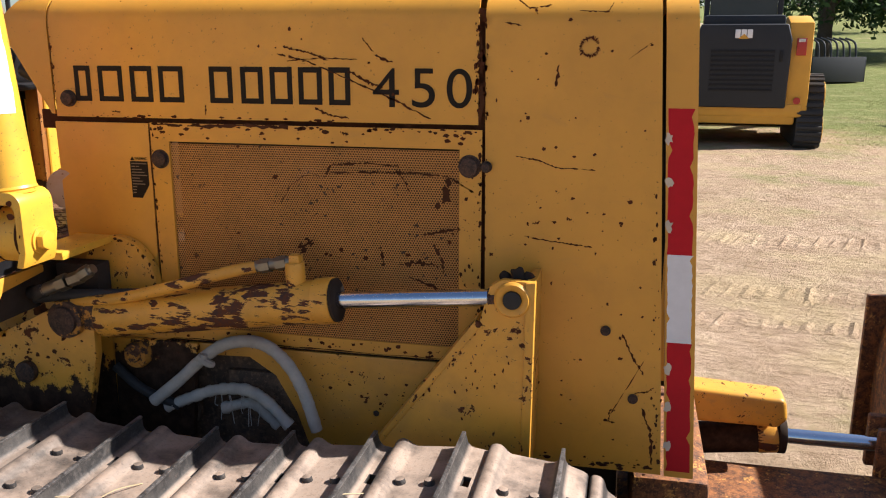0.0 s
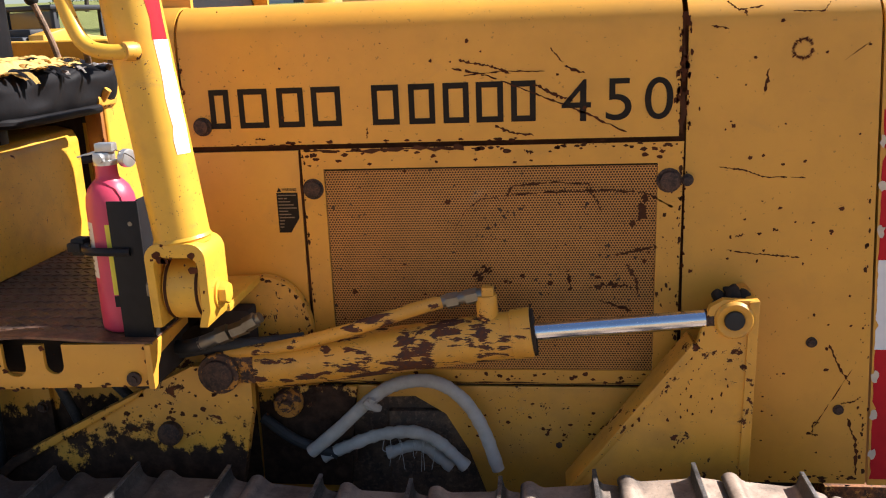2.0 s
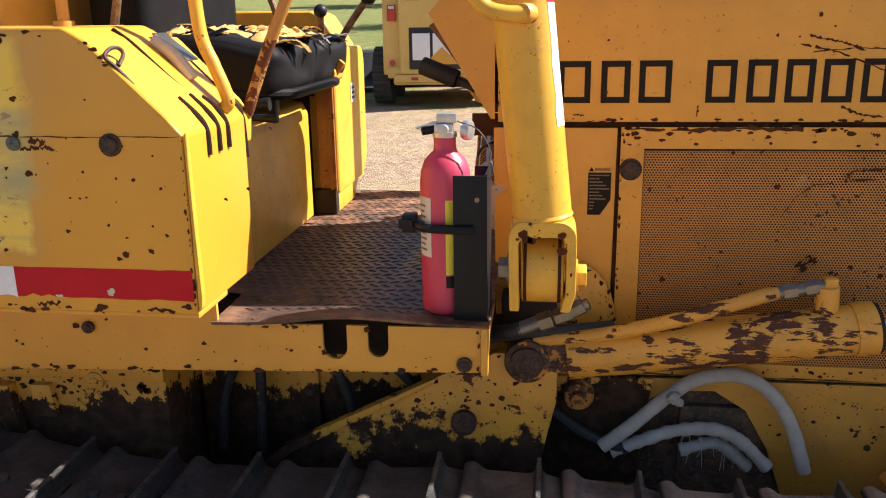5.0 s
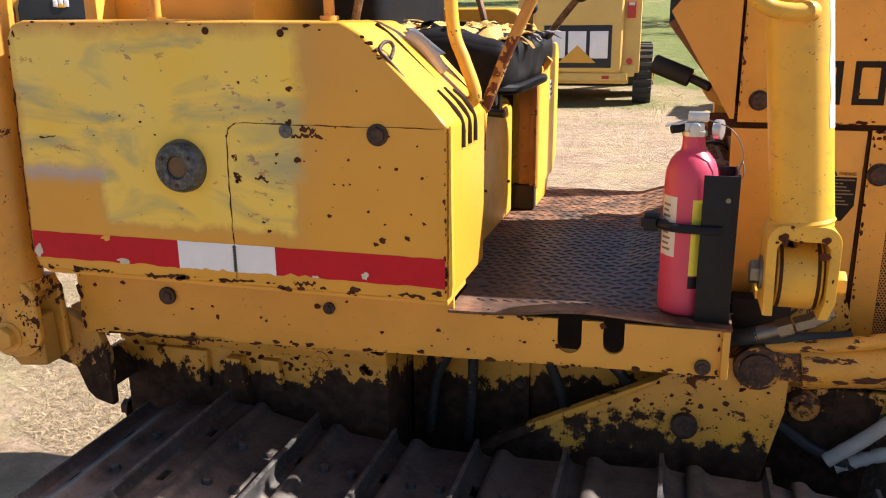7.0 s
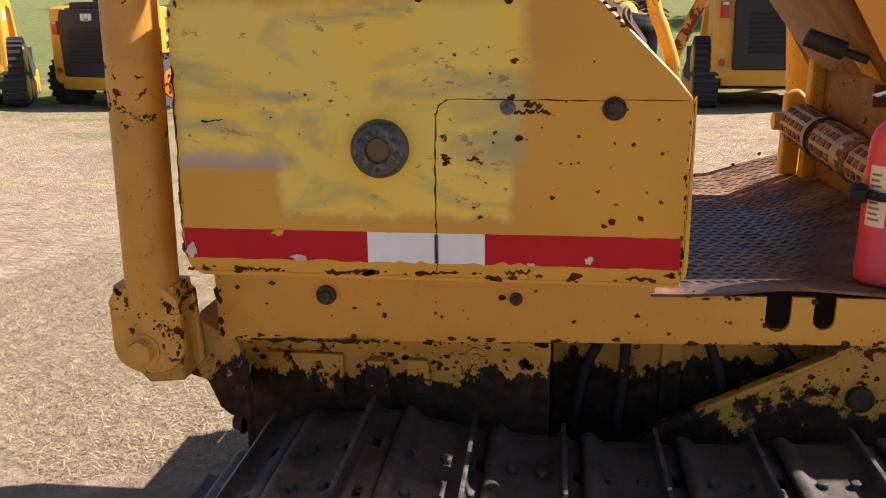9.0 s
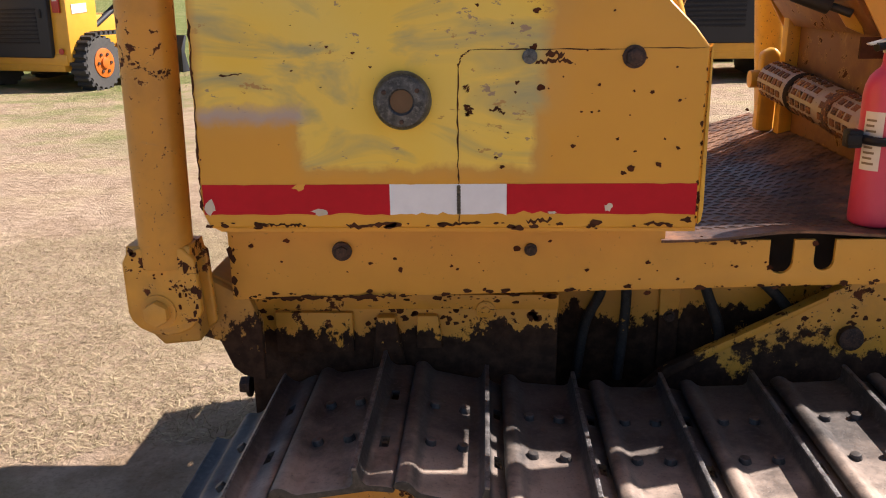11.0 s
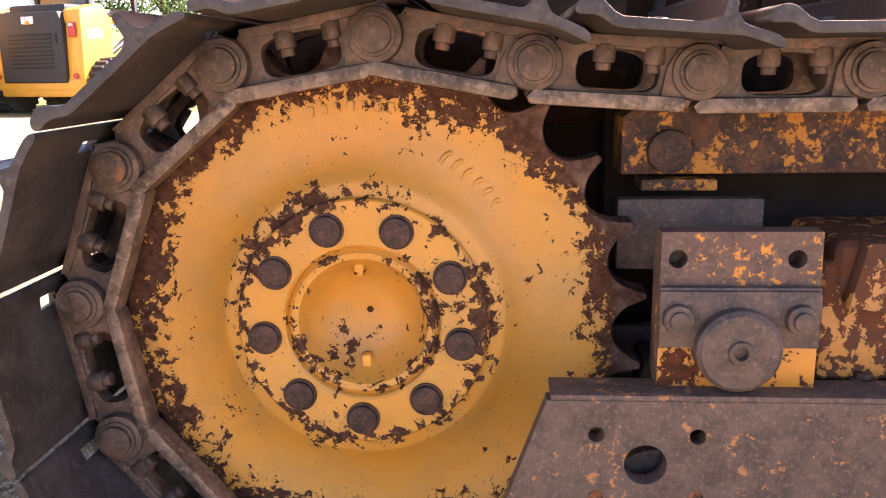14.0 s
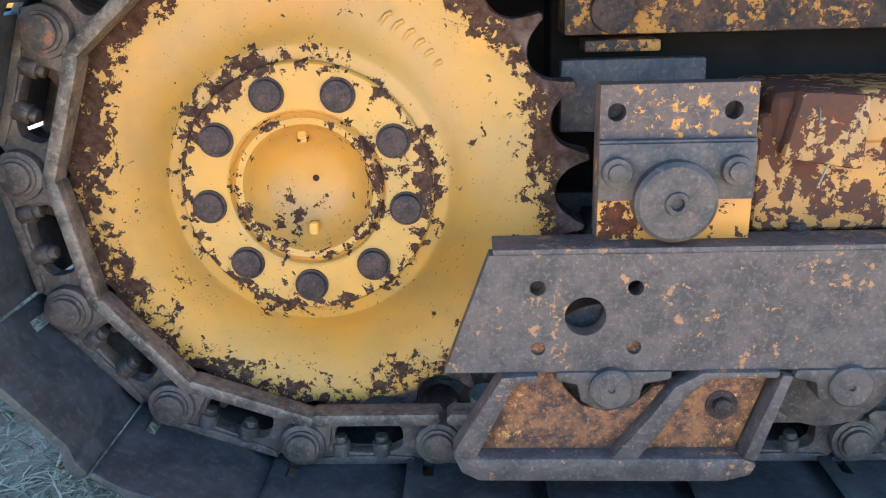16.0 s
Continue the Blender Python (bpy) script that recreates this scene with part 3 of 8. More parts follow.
def ribbon(pts, y, width, jag=0.3, seed=1, lift=0.0004):
    """A thin uneven stroke on a side panel: points of (x, z), on the face at y that looks to -y."""
    rr = random.Random(seed)
    line = [(a[0] + (b[0] - a[0]) * k / 11, a[1] + (b[1] - a[1]) * k / 11) for a, b in zip(pts, pts[1:]) for k in range(11)] + [pts[-1]]
    bm = bmesh.new()
    prev = None
    for i, (x, z) in enumerate(line):
        nx = line[min(i + 1, len(line) - 1)]
        pv = line[max(i - 1, 0)]
        dx, dz = nx[0] - pv[0], nx[1] - pv[1]
        L = math.hypot(dx, dz) or 1
        w = width * (0.30 + jag * 3.0 * rr.random() ** 1.5) * (0.4 if i in (0, len(line) - 1) else 1)
        o = (rr.random() - 0.5) * width * 0.7
        x, z = x - dz / L * o, z + dx / L * o
        cur = (bm.verts.new((x - dz / L * w / 2, y - lift, z + dx / L * w / 2)), bm.verts.new((x + dz / L * w / 2, y - lift, z - dx / L * w / 2)))
        if prev and (jag < 0.3 or rr.random() > 0.05):
            bm.faces.new((prev[0], prev[1], cur[1], cur[0]))
        prev = cur
    bmesh.ops.delete(bm, geom=[v for v in bm.verts if not v.link_faces], context="VERTS")
    return bm


def blot(x, z, r, y, seed, lift=0.0004, squash=1.0, n=11):
    """An uneven flat patch on a side panel."""
    rr = random.Random(seed)
    bm = bmesh.new()
    vs = []
    for k in range(n):
        a = 2 * math.pi * k / n
        q = r * (0.55 + 0.75 * rr.random())
        vs.append(bm.verts.new((x + q * math.cos(a), y - lift, z + q * squash * math.sin(a))))
    bm.faces.new(vs)
    return bm


def chip_line(name, pts, y, n, size, mat, parent, seed, spread=0.004, squash=0.5, lift=0.0007):
    """Many small bare spots along an edge: points of (x, z); y is a number or a function of x."""
    rr = random.Random(seed)
    lens = [math.hypot(b[0] - a[0], b[1] - a[1]) for a, b in zip(pts, pts[1:])]
    bits = []
    for k in range(n):
        d = rr.random() * sum(lens)
        i = 0
        while d > lens[i]:
            d -= lens[i]
            i += 1
        a, b = pts[i], pts[i + 1]
        t = d / lens[i]
        x, z = a[0] + (b[0] - a[0]) * t, a[1] + (b[1] - a[1]) * t
        x, z = x + rr.gauss(0, spread), z + rr.gauss(0, spread)
        r = size * (0.25 + rr.random() ** 2.2)
        horiz = abs(b[0] - a[0]) >= abs(b[1] - a[1])
        bits.append(blot(x, z, r * (1.5 if horiz else 0.7), y(x) if callable(y) else y, seed * 991 + k, lift, squash if horiz else 1.8, 9))
    ob = part(name, join(*bits), mat, parent)
    ob["kind"] = "stuff"
    return ob


def ragged(x0, x1, z0, z1, y, seed, jag=0.003, slant=0.0, n=14, sides=(1, 1, 1, 1), t=0.0008):
    """A strip of tape on a side panel, with nibbled edges (bottom, right, top, left)."""
    rr = random.Random(seed)
    pts = []
    def nib(k):
        return jag * (0.15 + (2.2 if rr.random() < 0.16 else 0.5) * rr.random()) * k
    for k in range(n):
        pts.append((x0 + (x1 - x0) * k / n, z0 + nib(sides[0])))
    for k in range(n):
        pts.append((x1 - nib(sides[1]), z0 + (z1 - z0) * k / n))
    for k in range(n):
        pts.append((x1 - (x1 - x0) * k / n, z1 - nib(sides[2])))
    for k in range(n):
        pts.append((x0 + nib(sides[3]), z1 - (z1 - z0) * k / n))
    pts = [(x + slant * (z - z0), z) for x, z in pts]
    return prism(pts, y - t, y - 0.0001, "y", 0)

# ---------------------------------------------------------------- ground
def ground_z(x, y):
    """Height of the yard: small bumps, then a gentle rise towards the far field."""
    d = math.hypot(x - 0.9, y - 0.7)
    z = 0.022 + 0.014 * noise.noise((x * 0.9, y * 0.9, 0)) + 0.05 * noise.noise((x * 0.12, y * 0.12, 3)) * min(1, max(0, d - 3) / 8)
    z -= 0.10 * math.exp(-((x + 6.6) ** 2 + (y - 13.4) ** 2) / 12)
    return z + 0.034 * max(0, y - 14) + 0.015 * max(0, y - 40)


def ground_sheet():
    bm = bmesh.new()
    xs = [-600, -200, -80, -40, -20] + [-12 + 0.25 * i for i in range(97)] + [20, 40, 80, 200, 600]
    ys = [-300, -80, -30, -12, -6] + [-4 + 0.25 * i for i in range(105)] + [26, 32, 45, 70, 120, 250, 700]
    rows = []
    for y in ys:
        row = []
        for x in xs:
            row.append(bm.verts.new((x, y, ground_z(x, y))))
        rows.append(row)
    for a, b in zip(rows, rows[1:]):
        for i in range(len(xs) - 1):
            bm.faces.new((a[i], a[i + 1], b[i + 1], b[i]))
    ob = part("ground", bm, M_GROUND, None, smooth=180)
    return tagged(ob, "dry sandy yard with straw and patches of green grass", "ground", kind="structure")


ground = ground_sheet()

# ---------------------------------------------------------------- bulldozer
GY = 0.03
DOZER = thing("bulldozer", (0.85, 0.72, GY), "old yellow crawler bulldozer with chipped paint standing on sandy ground", "bulldozer")
HUB = (0.004, 0.414)


def dz(name, bm, mat, label="", smooth=35):
    return part(name, bm, mat, DOZER, label, smooth)


# hood, nose and side panels
HY = 0.400
hood = dz("hood", arch(0.948, 1.857, HY - 0.003, 0.94, 1.347, 1.602, 0.068), M_HOOD, "yellow engine hood with black lettering and rusty scratches", 60)
dz("hood_rear_cover", arch(0.80, 0.942, HY - 0.001, 0.94, 1.352, 1.604, 0.068,
                                        lean=lambda z, x: 0.0 if x > 0.9 else (0.135 - (z - 1.352) * 0.72 if z < 1.522 else 0.0126 + (z - 1.522) * 0.85)), M_HOOD, smooth=60)
# Unseen cowl added to throw the round-topped shadow on the seat base.
dz("unseen_cowl", arch(0.865, 0.945, 0.49, 0.990, 1.50, 1.705, 0.085, 0.012), M_HOOD, smooth=60)
dz("dash_panel", prism([(0.505, 1.50), (0.975, 1.50), (0.975, 1.62), (0.915, 1.685), (0.565, 1.685), (0.505, 1.62)], 0.900, 0.912, "x", 0.002), M_BLACK)
nose_lean = lambda z, x: (1.58 - z) * (0.010 if x < 2.0 else 0.056)  # noqa: E731
nose = dz("nose", arch(1.868, 2.183, HY, 0.94, 0.66, 1.592, 0.066, lean=nose_lean), M_HOOD, "yellow radiator cowl", 60)
nose_lean2 = lambda z, x: (1.58 - z) * 0.056  # noqa: E731
grille_frame = dz("grille_frame", arch(2.190, 2.246, HY + 0.006, 0.934, 0.655, 1.586, 0.060, 0.02, lean=nose_lean2), M_HOOD, smooth=60)
dz("grille", prism([(HY + 0.02, 0.66), (0.92, 0.66), (0.92, 1.56), (HY + 0.02, 1.56)], 2.200, 2.215, "x", 0), M_DARK)
# groove behind the seams
dz("hood_gap_filler", box(0.90, 1.87, HY + 0.012, HY + 0.02, 1.32, 1.36, 0), M_SCORCH)
dz("hood_gap_filler", box(1.845, 1.885, HY + 0.010, HY + 0.018, 0.66, 1.56, 0), M_SCORCH)
dz("hood_gap_filler", box(1.14, 1.20, HY + 0.010, HY + 0.018, 0.86, 1.35, 0), M_SCORCH)
dz("cowl_seam", ribbon([(1.8625, 1.353), (1.8615, 1.55)], HY - 0.0035, 0.008, 0.35, 5, 0.0), M_SCORCH)
# side door with perforated screen
DY = 0.394
SX0, SX1, SZ0, SZ1 = 1.207, 1.822, 0.897, 1.300
DX0, DX1, DZ0, DZ1 = 1.166, 1.866, 0.868, 1.338


def door_frame():
    bm = bmesh.new()
    o = [(DX0, DZ0), (DX1, DZ0), (DX1, DZ1), (DX0, DZ1)]
    i = [(SX0, SZ0), (SX1, SZ0), (SX1, SZ1), (SX0, SZ1)]
    ring = [[bm.verts.new((x, y, z)) for x, z in pts] for y, pts in ((DY, o), (DY, i), (DY + 0.006, i), (DY + 0.02, o))]
    for a, b in zip(ring, ring[1:]):
        for k in range(4):
            bm.faces.new((a[k], a[(k + 1) % 4], b[(k + 1) % 4], b[k]))
    return soften(bm, 0.0022, 2, 60)


door = dz("side_door", door_frame(), M_DOOR, "yellow side door with a perforated metal screen")


def perforated(x0, x1, z0, z1, y, p=0.0053, hole=0.00188):
    dzr = p * 0.866
    nx, nz = int((x1 - x0) / p) + 1, int((z1 - z0) / dzr) + 1
    ang = np.radians(30 + 60 * np.arange(6))
    cx, cz = np.meshgrid(np.arange(nx), np.arange(nz))
    px = x0 + (cx + 0.5 * (cz % 2)) * p
    pz = z0 + cz * dzr
    c = np.stack([px.ravel(), pz.ravel()], 1)
    o = c[:, None, :] + (p / math.sqrt(3)) * np.stack([np.cos(ang), np.sin(ang)], 1)[None]
    i = c[:, None, :] + hole * np.stack([np.cos(ang), np.sin(ang)], 1)[None]
    o[..., 0] = np.clip(o[..., 0], x0 - 0.003, x1 + 0.003)
    o[..., 1] = np.clip(o[..., 1], z0 - 0.003, z1 + 0.003)
    v = np.concatenate([o, i], 1).reshape(-1, 2)
    wave = 0.0012 * np.sin(v[:, 0] * 9) * np.sin(v[:, 1] * 11)
    v3 = np.stack([v[:, 0], y + wave, v[:, 1]], 1)
    n = len(c)
    base = (np.arange(n) * 12)[:, None, None]
    k = np.arange(6)
    quad = np.stack([k, (k + 1) % 6, 6 + (k + 1) % 6, 6 + k], 1)[None] + base
    me = bpy.data.meshes.new("screen")
    me.from_pydata(v3.tolist(), [], quad.reshape(-1, 4).tolist())
    me.materials.append(M_SCREEN)
    return me


screen = part("screen", perforated(SX0 + 0.002, SX1 - 0.002, SZ0 + 0.002, SZ1 - 0.002, DY + 0.0035), None, door, "perforated yellow screen, scratched and dented")
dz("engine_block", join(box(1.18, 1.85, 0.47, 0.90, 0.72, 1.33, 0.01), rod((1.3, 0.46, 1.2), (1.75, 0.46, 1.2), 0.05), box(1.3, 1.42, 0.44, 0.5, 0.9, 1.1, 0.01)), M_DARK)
# panels behind and under the door
dz("rear_side_panel", prism([(0.945, 0.98), (1.158, 0.98), (1.160, 1.336), (0.940, 1.336)], HY - 0.002, HY + 0.004, "y", 0.0015), M_HOOD)
low = [(1.02, 0.62), (1.20, 0.62), (1.215, 0.80), (1.27, 0.835), (1.36, 0.838), (1.42, 0.80), (1.465, 0.72), (1.50, 0.62), (1.872, 0.62), (1.872, 0.861), (1.02, 0.861)]
dz("lower_side_panel", prism(low, HY - 0.004, HY + 0.004, "y", 0.0015), M_LOW, "dusty lower side panel with an opening for hoses")
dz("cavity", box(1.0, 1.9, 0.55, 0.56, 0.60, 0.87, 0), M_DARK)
dz("filler_strip", box(1.02, 1.17, HY + 0.001, HY + 0.006, 0.85, 0.99, 0), M_LOW)
# stiffening hump behind the cylinder
hump = [(1.165, 0.93)] + [(1.075 + 0.092 * math.cos(a), 0.985 + 0.112 * math.sin(a)) for a in (math.pi * k / 14 for k in range(15))] + [(0.985, 0.93)]
dz("hump_plate", prism(hump, 0.372, 0.396, "y", 0.004), M_BRACKET)
# latch bolts on the sheet metal
for x, z, r in ((1.185, 1.263, 0.016), (1.842, 1.268, 0.018), (1.874, 1.268, 0.009), (0.981, 1.385, 0.014), (1.124, 1.018, 0.012), (2.062, 1.493, 0.0)):
    if r:
        dz("latch_bolt", join(rod((x, 0.394, z), (x, 0.384, z), r, 8, w=0.002), rod((x, 0.397, z), (x, 0.3925, z), r * 1.25, 20)), M_BOLT, "rusty dark bolt head")
for x, z in ((1.645, 0.735), (2.113, 0.955), (2.172, 0.818)):
    dz("panel_bolt", join(rod((x, 0.402, z), (x, 0.394, z), 0.007, 6, w=0.001), rod((x, 0.402, z), (x, 0.3965, z), 0.010, 18)), M_BOLT)
ringb = ribbon([(2.060 + 0.0165 * math.cos(radians(a)), 1.492 + 0.0165 * math.sin(radians(a))) for a in range(20, 361, 34)], HY, 0.006, 0.45, 21, 0.0008)
dz("worn_ring", ringb, M_SCRATCH, "worn ring where a badge sat")

# lettering: plain strokes for the maker's name, the model number as it reads
def stroke_block(x0, x1, z0, z1, t=0.0105):
    y0, y1 = HY - 0.0042, HY - 0.0031
    return join(box(x0, x0 + t, y0, y1, z0, z1, 0.0003, 1), box(x1 - t, x1, y0, y1, z0, z1, 0.0003, 1),
                box(x0 + t, x1 - t, y0, y1, z1 - t, z1, 0.0003, 1), box(x0 + t, x1 - t, y0, y1, z0, z0 + t, 0.0003, 1))


for i, (x0, x1) in enumerate(((0.998, 1.036), (1.054, 1.110), (1.128, 1.178), (1.193, 1.248), (1.306, 1.356), (1.374, 1.422), (1.437, 1.484), (1.497, 1.546), (1.560, 1.604))):
    part("lettering_bar", stroke_block(x0, x1, 1.380, 1.4525), M_INK, hood)


def letters(text, x0, x1, z0, z1, y, mat, name, parent, t=0.0006, label=""):
    cu = bpy.data.curves.new("text", "FONT")
    cu.body, cu.extrude, cu.size = text, t / 2, 1.0
    tmp = new("text", cu)
    me = bpy.data.meshes.new_from_object(tmp)
    bpy.data.objects.remove(tmp)
    co = np.array([v.co for v in me.vertices])
    lo, hi = co.min(0), co.max(0)
    for v in me.vertices:
        u = (v.co - Vector(lo))
        v.co = (x0 + u.x / (hi[0] - lo[0]) * (x1 - x0), y - (v.co.z + t / 2) - 0.0002, z0 + u.y / (hi[1] - lo[1]) * (z1 - z0))
    me.materials.append(mat)
    me.name = name
    ob = part(name, me, mat, parent, label)
    return ob


for ch, x0, x1 in (("4", 1.650, 1.702), ("5", 1.728, 1.773), ("0", 1.796, 1.845)):
    letters(ch, x0, x1, 1.378, 1.4515, HY - 0.0032, M_INK, "model_number", hood, 0.001)

# warning decal
decal = part("warning_decal", prism([(1.111, 1.178), (1.134, 1.178), (1.152, 1.206), (1.152, 1.256), (1.111, 1.256)], HY - 0.0030, HY - 0.0021, "y", 0), M_INK, DOZER, "worn black warning label")
letters("WARNING", 1.122, 1.150, 1.259, 1.265, HY - 0.0022, M_INK, "decal_text", decal, 0.0004)
part("decal_triangle", prism([(1.112, 1.258), (1.121, 1.258), (1.1165, 1.266)], HY - 0.0027, HY - 0.0021, "y", 0), M_INK, decal)
for i in range(11):
    z = 1.250 - i * 0.0062
    part("decal_line", box(1.1135, 1.149 - (0.006 * ((i * 7) % 4) if z > 1.206 else 0.018 + 0.001 * i), HY - 0.0033, HY - 0.0029, z, z + 0.0022, 0), M_DECAL, decal)

# reflective tape on the grille frame, leaning with its edge
def lean_x(z):
    return (1.58 - z) * 0.056


for z0, z1, m, nm in ((1.112, 1.384, M_TAPE_R, "tape_red"), (0.938, 1.112, M_TAPE_W, "tape_white"), (0.668, 0.938, M_TAPE_R, "tape_red")):
    part(nm, ragged(2.1925 + lean_x(z0), 2.241 + lean_x(z0), z0, z1, HY + 0.006, int(z0 * 100), 0.0045, -0.056, 18, (0.05, 1, 0.05, 1)), m, grille_frame)
    for k in range(3 if m is M_TAPE_R else 0):
        zz = z0 + (z1 - z0) * (0.2 + 0.3 * k)
        part("tape_flake", blot(2.196 + lean_x(zz), zz, 0.007, HY + 0.0050, k + int(z0 * 50), 0.0006, 1.6), M_PEEL, grille_frame)

# scratches and scars in the paint
for i, (pts, w) in enumerate((
        ([(1.455, 1.478), (1.52, 1.462), (1.60, 1.43), (1.655, 1.408), (1.70, 1.388), (1.765, 1.356)], 0.0045),
        ([(1.468, 1.492), (1.50, 1.484), (1.53, 1.478), (1.56, 1.466)], 0.005),
        ([(1.47, 1.464), (1.54, 1.47), (1.62, 1.468)], 0.0028), ([(1.63, 1.508), (1.645, 1.49), (1.652, 1.482)], 0.003),
        ([(1.655, 1.475), (1.69, 1.462)], 0.006), ([(1.60, 1.446), (1.64, 1.425), (1.67, 1.415)], 0.006),
        ([(1.295, 1.376), (1.293, 1.356)], 0.004), ([(1.53, 1.374), (1.56, 1.360), (1.60, 1.355)], 0.005), ([(1.08, 1.36), (1.1, 1.358)], 0.004))):
    part("scratch", ribbon(pts, HY - 0.003, w * 0.8, 0.4, i + 10, 0.0014), M_SCRATCH, hood)
for i, (pts, w) in enumerate((
        ([(1.545, 1.236), (1.56, 1.262), (1.63, 1.268), (1.70, 1.264), (1.705, 1.245)], 0.0040),
        ([(1.555, 1.246), (1.65, 1.25), (1.73, 1.252), (1.80, 1.246), (1.85, 1.218)], 0.0040),
        ([(1.695, 1.258), (1.715, 1.23), (1.722, 1.212)], 0.0035), ([(1.745, 1.128), (1.79, 1.138), (1.825, 1.144)], 0.005),
        ([(1.662, 1.10), (1.668, 1.06)], 0.007), ([(1.70, 1.066), (1.74, 1.072), (1.78, 1.066)], 0.009), ([(1.77, 1.11), (1.79, 1.08), (1.79, 1.05)], 0.006),
        ([(1.49, 1.10), (1.50, 1.08)], 0.012), ([(1.45, 1.18), (1.47, 1.215), (1.50, 1.238), (1.53, 1.242)], 0.0018), ([(1.72, 1.04), (1.78, 1.02)], 0.006))):
    part("screen_scratch", ribbon(pts, DY + 0.001, w, 0.4, i + 40, 0.001), M_SCORCH, door)
for i, (x, z, r, q) in enumerate(((1.795, 1.21, 0.010, 1.9), (1.78, 1.19, 0.006, 1.4), (1.80, 1.235, 0.006, 1.2))):
    part("scorch_mark", blot(x, z, r, DY + 0.001, i + 3, 0.0012, q), M_SCORCH, door)
for i, (pts, w) in enumerate((
        ([(1.93, 1.29), (1.97, 1.284), (2.01, 1.27), (2.08, 1.268)], 0.003), ([(1.95, 1.135), (2.00, 1.128), (2.04, 1.124), (2.08, 1.12)], 0.004),
        ([(2.145, 0.95), (2.17, 0.90), (2.19, 0.87)], 0.005), ([(2.19, 0.90), (2.15, 0.82), (2.13, 0.78)], 0.0022), ([(2.14, 0.79), (2.128, 0.79), (2.128, 0.765), (2.14, 0.763)], 0.004),
        ([(1.905, 1.535), (1.935, 1.53)], 0.004), ([(2.005, 1.46), (2.003, 1.42)], 0.007), ([(2.04, 1.555), (2.09, 1.553), (2.10, 1.568)], 0.003),
        ([(1.93, 1.575), (1.95, 1.56), (1.99, 1.565)], 0.003), ([(2.17, 1.50), (2.13, 1.47)], 0.0016), ([(1.96, 1.56), (1.965, 1.55)], 0.005),
        ([(2.175, 0.83), (2.20, 0.835), (2.21, 0.845)], 0.004), ([(2.19, 0.80), (2.21, 0.75), (2.215, 0.68)], 0.007), ([(2.04, 1.17), (2.03, 1.175)], 0.005), ([(1.98, 1.165), (1.965, 1.16)], 0.006))):
    part("cowl_scratch", ribbon(pts, HY, w * 0.8, 0.4, i + 70, 0.0007), M_SCRATCH, nose)
part("door_gap", join(ribbon([(1.163, 0.87), (1.1625, 1.10), (1.162, 1.335)], HY - 0.002, 0.004, 0.3, 3, 0.0008)), M_SCORCH, door)
for bm in (ribbon([(1.17, 1.3335), (1.35, 1.3345), (1.50, 1.3345)], DY, 0.006, 0.45, 8, 0.0006), ribbon([(1.58, 1.327), (1.60, 1.324)], DY, 0.006, 0.4, 9, 0.0006), ribbon([(1.18, 0.8705), (1.5, 0.8700), (1.86, 0.8705)], DY, 0.003, 0.4, 4, 0.0006)):
    part("door_wear", bm, M_SCORCH, door)
rng = random.Random(5)
for k in range(34):
    x = 1.175 + 0.68 * rng.random()
    z = 1.306 + 0.028 * rng.random() if k % 3 else 0.871 + 0.02 * rng.random()
    part("paint_chip", blot(x, z, 0.0035 + 0.003 * rng.random(), DY, 200 + k, 0.0005, 0.6), M_SCRATCH, door)
for k in range(46):
    x, z = 1.90 + 0.27 * rng.random(), 0.68 + 0.86 * rng.random() ** 1.3
    part("paint_chip", blot(x + (1.58 - z) * 0.03, z, 0.002 + 0.0035 * rng.random() ** 2, HY, 300 + k, 0.0006, 0.8), M_SCRATCH, nose)

# ---- lift cylinder, bracket and hoses
CY = 0.305
tail, gland, eye = Vector((1.02, CY, 0.930)), Vector((1.588, CY, 1.009)), Vector((1.947, CY, 1.040))
axis = (gland - tail).normalized()
rodway = (eye - gland).normalized()
cyl = dz("lift_cylinder", join(rod(tail + axis * 0.06, gland - axis * 0.012, 0.043, 40, w=0.004), rod(gland - axis * 0.03, gland + axis * 0.006, 0.046, 40, w=0.003)), M_CYL, "hydraulic lift cylinder with worn yellow paint")
part("gland_ring", rod(gland + axis * 0.004, gland + axis * 0.012, 0.043, 40), M_DARK, cyl)
part("piston_rod", join(rod(gland, eye - rodway * 0.03, 0.0165, 32), rod(gland + rodway * 0.19, gland + rodway * 0.192, 0.0168, 32)), M_CHROME, cyl, "polished chrome piston rod")
part("rod_eye", join(rod((1.945, 0.29, 1.042), (1.945, 0.35, 1.042), 0.030, 28, w=0.004), rod(eye - rodway * 0.05, eye - rodway * 0.01, 0.0175, 24)), M_BOLT, cyl)
part("cylinder_eye", join(rod((1.008, 0.27, 0.936), (1.008, 0.35, 0.936), 0.040, 28, w=0.004), box(1.01, 1.10, 0.28, 0.34, 0.912, 0.972, 0.01)), M_BEAM, cyl)
part("pin", rod((1.008, 0.262, 0.936), (1.008, 0.28, 0.936), 0.030, 24, w=0.004), M_BOLT, cyl)
part("port_boss", join(rod((1.515, CY, 1.02), (1.512, CY, 1.082), 0.0195, 20, w=0.003), box(1.504, 1.526, CY - 0.012, CY + 0.012, 1.07, 1.098, 0.004)), M_CYL, cyl)
part("oil_line", tube([(1.02, CY - 0.012, 0.972), (1.12, CY - 0.02, 0.985), (1.25, CY - 0.03, 1.02), (1.36, CY - 0.02, 1.053), (1.43, CY, 1.068)], 0.0125, 14), M_CYL, cyl, "chipped steel oil line")
